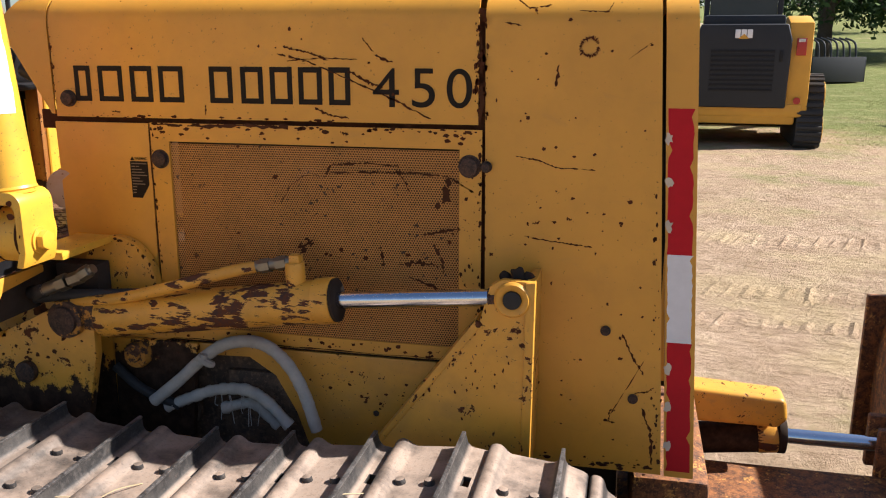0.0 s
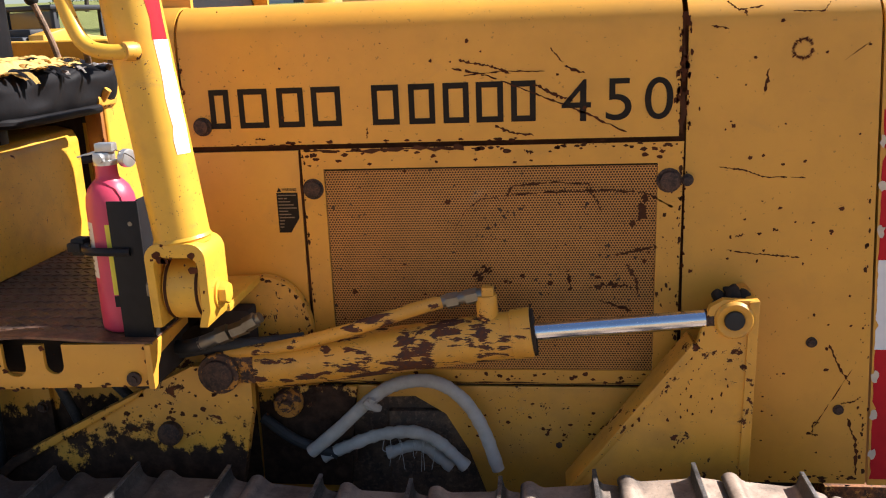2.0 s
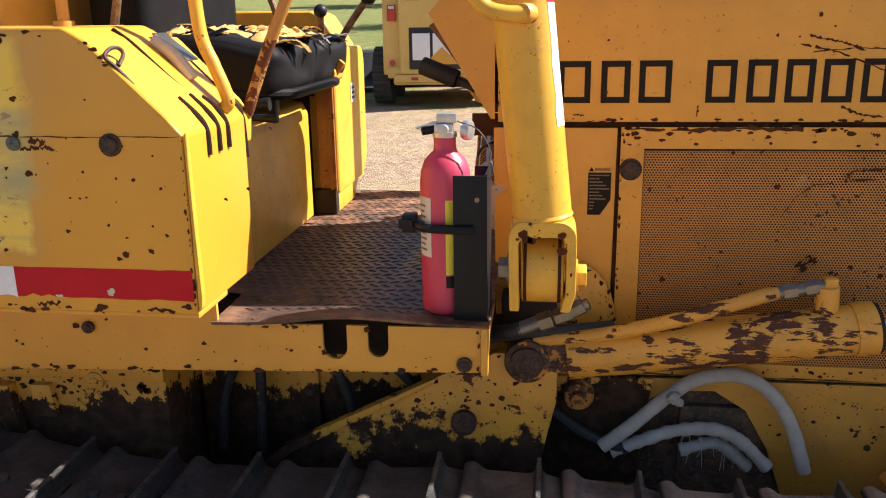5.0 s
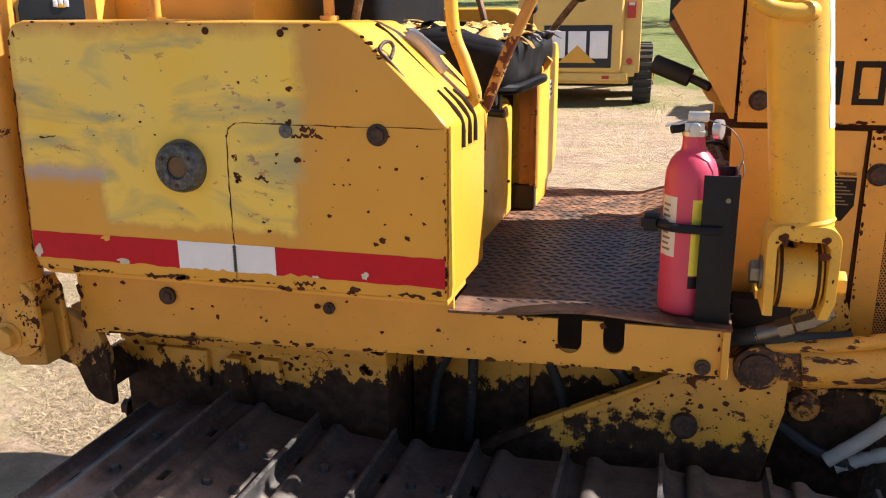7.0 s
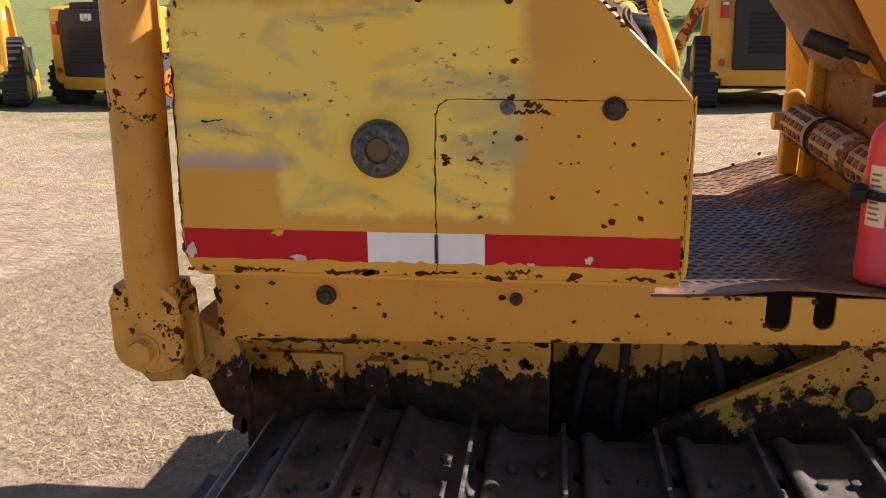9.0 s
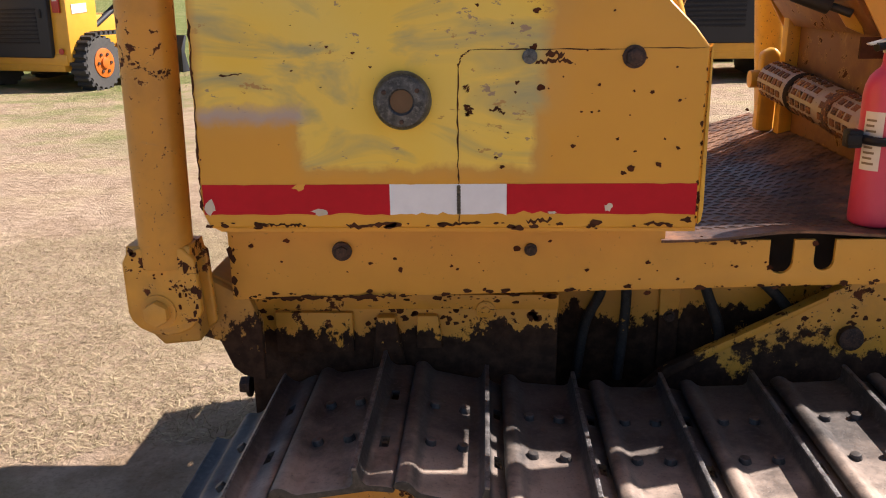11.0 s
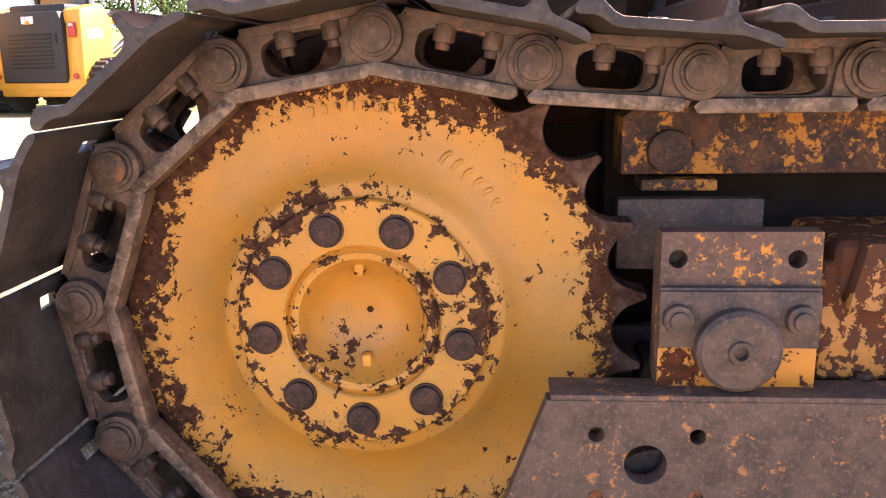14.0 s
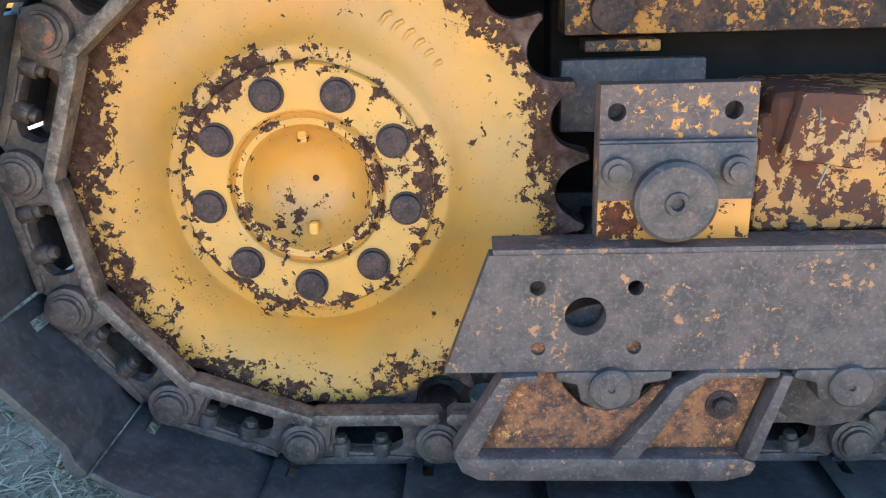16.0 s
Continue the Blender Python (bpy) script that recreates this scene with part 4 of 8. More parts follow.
part("hose_fitting", join(rod((1.425, CY, 1.067), (1.505, CY, 1.083), 0.0115, 12), rod((1.44, CY, 1.069), (1.462, CY, 1.0735), 0.0145, 6), rod((1.475, CY, 1.076), (1.497, CY, 1.0815), 0.0145, 6)), M_FITTING, cyl)
part("scorched_chip", ribbon([(1.505, 1.112), (1.515, 1.095)], DY, 0.014, 0.4, 7, 0.0008), M_SCORCH, door)

brk = dz("lift_bracket", join(prism([(1.902, 1.062), (1.925, 1.076), (1.984, 1.073), (1.982, 0.70), (1.66, 0.70), (1.70, 0.742), (1.878, 0.975)], 0.290, 0.306, "y", 0.003),
                              prism([(1.968, 1.072), (1.986, 1.074), (1.984, 0.70), (1.966, 0.70)], 0.286, 0.40, "y", 0.003),
                              prism([(1.655, 0.70), (1.67, 0.70), (1.888, 0.985), (1.876, 0.995)], 0.288, 0.355, "y", 0.003)), M_BRACKET, "triangular yellow lift bracket with flanges")
part("boss", lathe([(0.0165, 0.286), (0.021, 0.284), (0.030, 0.281), (0.034, 0.286), (0.034, 0.295)], (1.944, 1.039), 32), M_BRACKET, brk)
part("pin", join(rod((1.944, 0.279, 1.039), (1.944, 0.30, 1.039), 0.0175, 28, w=0.004)), M_RUBBER, brk)
for i, (x, z, r) in enumerate(((1.925, 1.070, 0.012), (1.948, 1.075, 0.015), (1.970, 1.070, 0.012))):
    b = bmesh.new()
    bmesh.ops.create_icosphere(b, subdivisions=3, radius=r)
    for v in b.verts:
        v.co *= 1 + 0.45 * noise.noise(v.co * 90 + Vector((i * 3, 0, 0)))
    bmesh.ops.translate(b, verts=b.verts, vec=(x, 0.33, z))
    dz("grease_lump", b, M_DARK, smooth=80)
# hoses wrapped in cloth
dz("wrapped_hose", tube([(1.15, 0.35, 0.735), (1.21, 0.355, 0.785), (1.275, 0.362, 0.845), (1.33, 0.365, 0.878), (1.40, 0.365, 0.884), (1.455, 0.362, 0.852), (1.495, 0.36, 0.79), (1.525, 0.358, 0.70)], 0.0132, 14, 10, wob=0.12), M_WRAP, "hydraulic hose wrapped in dirty white cloth")
dz("hose_wrap_knot", join(tube([(1.268, 0.342, 0.852), (1.285, 0.345, 0.838), (1.292, 0.36, 0.828)], 0.008, 8, 4, wob=0.4), tube([(1.275, 0.342, 0.836), (1.284, 0.343, 0.856)], 0.007, 8, 4)), M_WRAP)
dz("wrapped_hose", tube([(1.17, 0.37, 0.715), (1.23, 0.372, 0.742), (1.29, 0.372, 0.765), (1.36, 0.37, 0.772), (1.41, 0.368, 0.75), (1.46, 0.366, 0.70)], 0.0128, 14, 10, wob=0.25), M_WRAP, "hose in torn and fraying cloth wrap")
dz("wrapped_hose", tube([(1.30, 0.38, 0.72), (1.37, 0.385, 0.735), (1.43, 0.38, 0.69)], 0.013, 12, 8, wob=0.3), M_WRAP)
dz("black_hose", tube([(1.36, 0.42, 0.87), (1.42, 0.42, 0.83), (1.47, 0.42, 0.74)], 0.009, 10), M_RUBBER)
dz("black_hose", tube([(1.05, 0.37, 0.80), (1.12, 0.36, 0.755), (1.20, 0.37, 0.72)], 0.011, 10), M_RUBBER)
for k in range(9):
    x = 1.30 + 0.10 * rng.random()
    dz("cloth_thread", tube([(x, 0.352, 0.765), (x + 0.01 * (rng.random() - 0.5), 0.350, 0.755 - 0.02 * rng.random()), (x + 0.02 * (rng.random() - 0.5), 0.352, 0.745 - 0.05 * rng.random())], 0.0007, 5, 3), M_WRAP)

# ---- lower frame: pivot plate, panels, sump
plate = dz("pivot_plate", prism([(0.48, 0.66), (0.56, 0.735), (0.84, 0.892), (0.95, 0.945), (1.065, 0.95), (1.062, 0.852), (1.05, 0.80), (1.02, 0.66)], 0.288, 0.312, "y", 0.004), M_PLATE, "greasy triangular frame plate")
part("plate_bolt", join(rod((0.894, 0.290, 0.808), (0.894, 0.272, 0.808), 0.024, 20, w=0.004)), M_BOLT, plate)
dz("plate_edge", prism([(0.48, 0.655), (0.56, 0.728), (0.84, 0.885), (0.845, 0.897), (0.55, 0.745), (0.47, 0.67)], 0.276, 0.300, "y", 0.003), M_PLATE)
eye_plate = dz("pivot_block", prism([(1.035, 0.64), (1.22, 0.64), (1.235, 0.80), (1.245, 0.862), (1.04, 0.862)], 0.385, 0.402, "y", 0.003), M_PIVOT)
part("pivot_bolt", lathe([(0.0, 0.352), (0.012, 0.352), (0.014, 0.362), (0.026, 0.362), (0.030, 0.370), (0.030, 0.388)], (1.104, 0.830), 28), M_BEAM, eye_plate)
dz("transmission_side", box(0.34, 1.03, 0.395, 0.41, 0.60, 0.945, 0.003), M_PANEL, "oily yellow side panel")
dz("panel_rib", box(0.552, 0.592, 0.380, 0.397, 0.62, 0.94, 0.003), M_PANEL)
dz("panel_rib_bolt", hexbolt((0.573, 0.38, 0.812), (0, -1, 0), 0.009, 0.009), M_BOLT)
for pts in ([(0.42, 0.37, 0.95), (0.43, 0.36, 0.88), (0.40, 0.365, 0.80), (0.385, 0.37, 0.68)], [(0.475, 0.37, 0.95), (0.48, 0.36, 0.85), (0.47, 0.365, 0.68)],
            [(0.615, 0.36, 0.95), (0.635, 0.35, 0.88), (0.665, 0.35, 0.80), (0.68, 0.36, 0.70)], [(0.69, 0.36, 0.945), (0.74, 0.35, 0.90), (0.79, 0.345, 0.85), (0.82, 0.36, 0.80)]):
    dz("oil_hose", tube(pts, 0.0105, 12), M_HOSE, "black oil hose with flaked yellow overspray")
sump = dz("final_drive_case", join(box(-0.262, 0.335, 0.252, 0.42, 0.62, 0.905, 0.006), box(-0.262, 0.335, 0.244, 0.256, 0.878, 0.908, 0.003), box(-0.205, -0.055, 0.240, 0.256, 0.79, 0.872, 0.004),
                                   prism([(-0.020, 0.76), (-0.008, 0.868), (0.028, 0.868), (0.045, 0.76)], 0.226, 0.256, "y", 0.008), prism([(0.066, 0.80), (0.068, 0.868), (0.108, 0.868), (0.116, 0.80)], 0.236, 0.256, "y", 0.006)), M_SUMP, "final drive housing caked with black grease")
part("case_bolt", join(rod((0.198, 0.252, 0.878), (0.198, 0.240, 0.878), 0.018, 20, w=0.003), hexbolt((0.198, 0.242, 0.878), (0, -1, 0), 0.009, 0.006, False)), M_CYL, sump)
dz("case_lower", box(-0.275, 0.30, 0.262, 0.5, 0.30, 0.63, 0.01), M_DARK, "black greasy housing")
# Unseen block in the transmission's place, added to stop sun leaking through.
dz("rear_sun_stop", box(-0.245, 0.30, 0.425, 1.12, 0.30, 1.04, 0.01), M_DARK)
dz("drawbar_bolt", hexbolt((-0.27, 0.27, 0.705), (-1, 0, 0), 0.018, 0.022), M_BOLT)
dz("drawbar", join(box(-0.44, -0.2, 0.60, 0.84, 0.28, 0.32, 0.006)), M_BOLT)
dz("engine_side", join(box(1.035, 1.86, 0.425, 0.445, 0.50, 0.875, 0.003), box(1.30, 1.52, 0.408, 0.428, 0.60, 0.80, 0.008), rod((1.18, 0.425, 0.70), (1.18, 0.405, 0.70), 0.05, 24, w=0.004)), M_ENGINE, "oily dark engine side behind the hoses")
# Dark plate added to block the bright gap seen under the machine.
dz("gap_blocker", box(0.30, 1.85, 0.17, 0.20, 0.24, 0.66, 0.004), M_DARK)
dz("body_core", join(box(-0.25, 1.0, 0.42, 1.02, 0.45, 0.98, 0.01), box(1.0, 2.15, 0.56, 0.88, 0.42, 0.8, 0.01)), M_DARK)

# ---- platform rail
def shear_y(bm, x0, y0, x1, y1, base):
    for v in bm.verts:
        v.co.y += y0 + (y1 - y0) * (v.co.x - x0) / (x1 - x0) - base
    return bm


arcs = lambda cx, cz, r: [(cx + r * math.cos(a), cz + r * math.sin(a)) for a in (-math.pi * k / 8 for k in range(9))]  # noqa: E731
rail_pts = [(-0.240, 0.946), (0.944, 0.968), (0.944, 1.046), (0.786, 1.046)] + arcs(0.769, 1.008, 0.017) + [(0.752, 1.046), (0.717, 1.046)] + arcs(0.697, 1.006, 0.020) + [(0.677, 1.046), (0.50, 1.046), (0.50, 1.10), (-0.240, 1.10)]
rail = dz("platform_rail", shear_y(prism(rail_pts, 0.0, 0.008, "y", 0.0012), -0.25, 0.112, 0.945, 0.148, 0.0), M_RAIL, "yellow platform side rail with two slots")
for x, z, r, m in ((-0.046, 1.034, 0.017, M_BOLT), (0.274, 1.034, 0.011, M_BOLT), (0.911, 0.983, 0.013, M_BOLT)):
    y = 0.112 + 0.036 * (x + 0.25) / 1.195
    part("rail_bolt", join(rod((x, y, z), (x, y - 0.007, z), r, 20, w=0.002), rod((x, y - 0.005, z), (x, y - 0.011, z), r * 0.6, 6)), m, rail)
dz("rail_end", prism([(0.138, 0.966), (0.152, 0.968), (0.162, 1.000), (0.178, 1.018), (0.30, 1.030), (0.30, 1.046), (0.138, 1.048)], 0.938, 0.950, "x", 0.003), M_RAIL)
# Dark boxes: shade of the open rail end and slots, given as colour.
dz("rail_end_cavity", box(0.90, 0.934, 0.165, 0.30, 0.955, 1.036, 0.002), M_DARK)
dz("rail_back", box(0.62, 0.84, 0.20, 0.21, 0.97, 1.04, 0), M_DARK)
for bm in (ribbon([(-0.22, 0.948), (0.0, 0.9525), (0.06, 0.954)], 0.118, 0.006, 0.5, 77, 0.004), ribbon([(0.49, 1.045), (0.515, 1.042)], 0.140, 0.007, 0.4, 5, 0.0015)):
    part("rail_wear", bm, M_SCORCH, rail)

# ---- tread plate platform
def plate_z(x, y):
    edge = math.exp(-((y - 0.12) / 0.07) ** 2)
    curl = 0.012 * edge * math.exp(-((x - 0.73) / 0.13) ** 2)
    rise = max(0.0, x - 0.76) * 0.30 * min(1, max(0, (y - 0.25) / 0.25))
    return 1.0505 + curl + rise + 0.004 * noise.noise((x * 5, y * 5, 1))


def tread_plate():
    v, f = [], []
    nx, ny = 30, 60
    x0, x1, y0, y1 = 0.40, 0.952, 0.124, 1.21
    for j in range(ny + 1):
        for i in range(nx + 1):
            y = y0 + (y1 - y0) * j / ny
            xa = 0.492 if y < 0.275 else x0
            x = xa + (x1 - xa) * i / nx
            if j == 0:
                y += 0.006 * noise.noise((x * 9, 0, 5)) + (x - 0.5) * 0.045
            v.append((x, y, plate_z(x, y)))
    for j in range(ny):
        for i in range(nx):
            a = j * (nx + 1) + i
            f.append((a, a + 1, a + nx + 2, a + nx + 1))
    # underside lip along the near edge
    n0 = len(v)
    for i in range(nx + 1):
        x, y, z = v[i]
        v.append((x, y + 0.001, z - 0.005))
    for i in range(nx):
        f.append((i, n0 + i, n0 + i + 1, i + 1))
    p = 0.0235
    L, W, H = 0.0128, 0.0036, 0.0020
    for j in range(int((y1 - y0 - 0.03) / p)):
        for i in range(int((x1 - x0 - 0.01) / p)):
            cx, cy = x0 + 0.006 + (i + 0.5 + 0.5 * (j % 2)) * p, y0 + 0.055 + (j + 0.5) * p
            if cx < 0.52 and cy < 0.29:
                continue
            a = radians(28 if j % 2 else -28)
            c, s = math.cos(a), math.sin(a)
            b = len(v)
            for u, w, h in ((-L, 0, 0), (0, -W, 0), (L, 0, 0), (0, W, 0), (-L * 0.45, 0, H), (L * 0.45, 0, H)):
                X, Y = cx + u * c - w * s, cy + u * s + w * c
                v.append((X, Y, plate_z(X, Y) + h + 0.0002))
            f += [(b, b + 1, b + 5, b + 4), (b + 1, b + 2, b + 5), (b + 2, b + 3, b + 4, b + 5), (b + 3, b, b + 4)]
    me = bpy.data.meshes.new("tread_plate")
    me.from_pydata(v, [], f)
    me.materials.append(M_DIAMOND)
    for q in me.polygons:
        q.use_smooth = False
    return me


dz("tread_plate", tread_plate(), None, "rusty diamond tread floor plate, bent along its edge")
dz("floor_support", box(0.42, 0.93, 0.22, 1.18, 1.00, 1.040, 0.004), M_DARK)

# ---- fender tank
tank_pts = [(-0.236, 1.100), (0.520, 1.100), (0.522, 1.372), (0.500, 1.400), (0.392, 1.506), (0.360, 1.524), (-0.205, 1.530), (-0.228, 1.522), (-0.240, 1.500), (-0.248, 1.130)]
TY = 0.021
tank = dz("fender_tank", prism(tank_pts, TY, 0.272, "y", 0.006, 3), M_TANK, "yellow fender tank with a sanded and filled paint repair")
part("tank_lip", join(prism([(-0.236, 1.103), (0.520, 1.103), (0.520, 1.094), (-0.22, 1.094)], TY + 0.004, 0.14, "y", 0.002)), M_RAIL, tank)
part("tank_front_edge", prism([(0.5235, 1.372), (0.526, 1.376), (0.529, 1.130), (0.527, 1.112), (0.522, 1.106)], TY + 0.001, TY + 0.014, "y", 0.001), M_POST, tank)
for bm in (ribbon([(0.157, 1.105), (0.156, 1.20), (0.157, 1.345), (0.162, 1.362), (0.176, 1.3715)], TY, 0.0032, 0.25, 31, 0.0006), ribbon([(0.176, 1.3715), (0.35, 1.3705), (0.519, 1.3705)], TY, 0.0022, 0.25, 32, 0.0006)):
    part("hatch_seam", bm, M_SCORCH, tank)
part("seam_weld", join(*[rod((0.1565, TY - 0.002, 1.126 + 0.005 * i), (0.1565, TY + 0.002, 1.128 + 0.005 * i), 0.0032, 8) for i in range(9)]), M_FITTING, tank)
gauge = part("fuel_gauge", lathe([(0.0, 0.006), (0.0175, 0.006), (0.0175, 0.001), (0.020, -0.002), (0.036, -0.001), (0.040, 0.003), (0.043, 0.012), (0.044, 0.024)], (0.074, 1.299), 40), M_RING, tank, "round metal fuel gauge bezel")
part("gauge_glass", lathe([(0.0, 0.0035), (0.0170, 0.004), (0.0172, 0.010)], (0.074, 1.299), 32), M_GLASS, gauge)
for a in (35, 150, 270):
    x, z = 0.074 + 0.029 * math.cos(radians(a)), 1.299 + 0.029 * math.sin(radians(a))
    part("gauge_screw", rod((x, 0.002, z), (x, -0.0045, z), 0.0035, 12, w=0.0008), M_BOLT, gauge)
part("tank_bolt", join(rod((0.413, TY, 1.359), (0.413, TY - 0.008, 1.359), 0.013, 6, w=0.002), rod((0.413, TY, 1.359), (0.413, TY - 0.003, 1.359), 0.017, 18)), M_BOLT, tank)
part("tank_bolt", join(rod((0.262, TY, 1.361), (0.262, TY - 0.004, 1.361), 0.011, 18, w=0.001)), M_RING, tank)
for x, z in ((0.135, 1.512), (0.262, 1.508)):
    part("tank_hole", rod((x, TY + 0.001, z), (x, TY - 0.0008, z), 0.006, 14), M_SCORCH, tank)
for x0, x1, m, nm, s in ((-0.243, 0.050, M_TAPE_R, "tape_red", 1), (0.050, 0.230, M_TAPE_W, "tape_white", 2), (0.230, 0.517, M_TAPE_R, "tape_red", 3)):
    part(nm, ragged(x0, x1, 1.122, 1.1715, TY, s + 60, 0.004, 0.0, 22, (1, 0.05, 0.15, 0.05)), m, tank)
for x, z, r, s, q in ((-0.232, 1.138, 0.009, 4, 1.6), (-0.06, 1.127, 0.012, 5, 0.4), (0.385, 1.135, 0.006, 6, 1.2), (0.30, 1.126, 0.009, 7, 0.3)):
    part("tape_flake", blot(x, z, r, TY - 0.0009, s, 0.0004, q), M_PEEL, tank)
part("tape_scratch", blot(-0.09, 1.168, 0.010, TY - 0.0009, 8, 0.0004, 0.7), M_RAIL, tank)
for i, (pts, w) in enumerate((([(0.27, 1.352), (0.30, 1.356), (0.325, 1.352)], 0.007), ([(0.285, 1.366), (0.312, 1.362)], 0.010), ([(0.166, 1.292), (0.172, 1.275), (0.176, 1.29)], 0.010),
                              ([(0.203, 1.284), (0.218, 1.286), (0.224, 1.276)], 0.007), ([(0.165, 1.32), (0.174, 1.312)], 0.010), ([(-0.20, 1.338), (-0.165, 1.340)], 0.004),
                              ([(-0.02, 1.105), (0.05, 1.107)], 0.010), ([(0.13, 1.106), (0.19, 1.112)], 0.006), ([(0.26, 1.112), (0.30, 1.114)], 0.009), ([(0.44, 1.109), (0.48, 1.107)], 0.008), ([(-0.16, 1.108), (-0.12, 1.106), (-0.09, 1.107)], 0.006),
                              ([(-0.246, 1.13), (-0.245, 1.2), (-0.242, 1.30), (-0.238, 1.42)], 0.005))):
    part("tank_scrape", ribbon(pts, TY, w, 0.24, i + 90, 0.0006), M_SCORCH, tank)
for k in range(30):
    x, z = 0.20 + 0.31 * rng.random(), 1.18 + 0.30 * rng.random()
    if z < 1.49 - max(0, x - 0.37) * 0.9:
        part("paint_chip", blot(x, z, 0.0020 + 0.0052 * rng.random() ** 2, TY, 500 + k, 0.0007, 0.8), M_SCRATCH, tank)
# slots, seam and clips on the sloping front of the tank
slope = (Vector((0.520, 0, 1.372)) - Vector((0.392, 0, 1.506))).normalized()


def on_slope(d, y, h=0.0):
    p = Vector((0.392, 0, 1.506)) + slope * d + Vector((0.722, 0, 0.692)) * h
    return (p.x, y, p.z)


def slot(y, top):
    """A dark pressed slot that runs down the slope and over the bend on to the front face."""
    return tube([top, (0.499, y, 1.3975), (0.5125, y, 1.3825), (0.5195, y, 1.366), (0.5205, y, 1.345), (0.5205, y, 1.331)], 0.0066, 10, 4)


for y, top in ((0.112, (0.479, 0.112, 1.4155)), (0.154, (0.478, 0.154, 1.4165)), (0.192, (0.484, 0.186, 1.4110))):
    part("vent_slot", slot(y, top), M_GROOVE, tank)
part("hatch_line", tube([(0.372, 0.140, 1.519), on_slope(0.010, 0.142, -0.0005), on_slope(0.05, 0.148, -0.0005), on_slope(0.10, 0.157, -0.0005), on_slope(0.136, 0.186, -0.0005)], 0.0042, 8, 4), M_GROOVE, tank)
part("hatch_line", tube([on_slope(0.103, 0.023, 0.0), on_slope(0.102, 0.09, 0.0), on_slope(0.101, 0.157, 0.0)], 0.0022, 8, 4), M_SCORCH, tank)
part("tank_clip", tube([on_slope(0.088, 0.030, 0.001), on_slope(0.054, 0.026, 0.003), on_slope(0.036, 0.020, 0.005), on_slope(0.030, 0.034, 0.014), on_slope(0.033, 0.050, 0.017), on_slope(0.042, 0.054, 0.013), on_slope(0.053, 0.036, 0.004)], 0.0030, 8, 5), M_BOLT, tank)
hasp = part("hasp", tube([on_slope(0.012, 0.205, 0.004), on_slope(0.045, 0.207, 0.012), on_slope(0.098, 0.209, 0.006)], 0.0115, 10, 4), M_PEEL, tank, "worn tan hasp")
part("hasp_plate", prism([on_slope(0.0, 0.0, 0.006)[::2], on_slope(0.070, 0.0, 0.016)[::2], on_slope(0.070, 0.0, 0.019)[::2], on_slope(0.0, 0.0, 0.009)[::2]], 0.216, 0.262, "y", 0.001), M_FITTING, hasp)
part("hatch_line", tube([(0.400, 0.279, 1.490), (0.495, 0.279, 1.396), (0.5095, 0.279, 1.379), (0.5145, 0.279, 1.362), (0.516, 0.279, 1.32), (0.516, 0.279, 1.300)], 0.0060, 8, 4), M_GROOVE, tank)
dz("fender_inner", join(prism([(-0.22, 1.05), (0.452, 1.05), (0.452, 1.31), (0.44, 1.335), (0.40, 1.345), (-0.22, 1.345)], 0.262, 0.885, "y", 0.008, 3)), M_POST, "yellow seat base and inner fender")
dz("tank_inner_wall", prism([(0.30, 1.05), (0.440, 1.05), (0.450, 1.318), (0.512, 1.322), (0.516, 1.368), (0.497, 1.397), (0.392, 1.503), (0.30, 1.51)], 0.286, 0.325, "y", 0.005, 3), M_POST)
dz("tank_rear_top", box(-0.22, 0.30, 0.262, 0.34, 1.345, 1.525, 0.01), M_POST)
# hand rail pipes and rail posts on the tank top
dz("grab_rail", tube([(0.470, 0.218, 1.80), (0.473, 0.218, 1.64), (0.479, 0.218, 1.515), (0.497, 0.218, 1.462), (0.513, 0.218, 1.420), (0.516, 0.218, 1.398), (0.498, 0.220, 1.386), (0.485, 0.222, 1.386)], 0.0110, 14), M_POST, "bent yellow grab rail")
dz("grab_rail", tube([(0.690, 0.310, 1.76), (0.609, 0.310, 1.588), (0.554, 0.310, 1.473), (0.527, 0.310, 1.407), (0.512, 0.310, 1.372), (0.490, 0.310, 1.362)], 0.0102, 14), M_PIPE, "rust-worn yellow control lever pipe")
for x in (-0.036, 0.288):
    dz("tank_rail_post", join(rod((x, 0.15, 1.526), (x, 0.15, 1.80), 0.009, 12), rod((x, 0.15, 1.524), (x, 0.15, 1.533), 0.016, 14)), M_REARPOST)
dz("tank_rail_bar", tube([(-0.036, 0.15, 1.80), (0.12, 0.15, 1.815), (0.288, 0.15, 1.80)], 0.009, 10), M_REARPOST)

# ---- rear post of the roll-over frame
rp = dz("rear_post", join(rod((-0.328, 0.062, 1.03), (-0.300, 0.075, 2.38), 0.0435, 36)), M_REARPOST, "round rear canopy post with chipped paint")
part("post_clevis", join(prism([(-0.392, 1.04), (-0.384, 1.055), (-0.365, 1.065), (-0.292, 1.065), (-0.272, 1.045), (-0.268, 0.955)] + [(-0.332 + 0.060 * math.cos(a), 0.955 - 0.042 * math.sin(a)) for a in (math.pi * k / 8 for k in range(1, 9))], 0.030, 0.046, "y", 0.005, 3),
                         prism([(-0.388, 1.04), (-0.365, 1.062), (-0.294, 1.062), (-0.274, 1.04), (-0.268, 0.91), (-0.29, 0.892), (-0.36, 0.892), (-0.39, 0.93)], 0.098, 0.113, "y", 0.005, 3),
                         prism([(0.034, 1.048), (0.040, 1.066), (0.104, 1.066), (0.110, 1.048), (0.100, 1.040), (0.044, 1.040)], -0.386, -0.280, "x", 0.003)), M_BRACKET, rp)
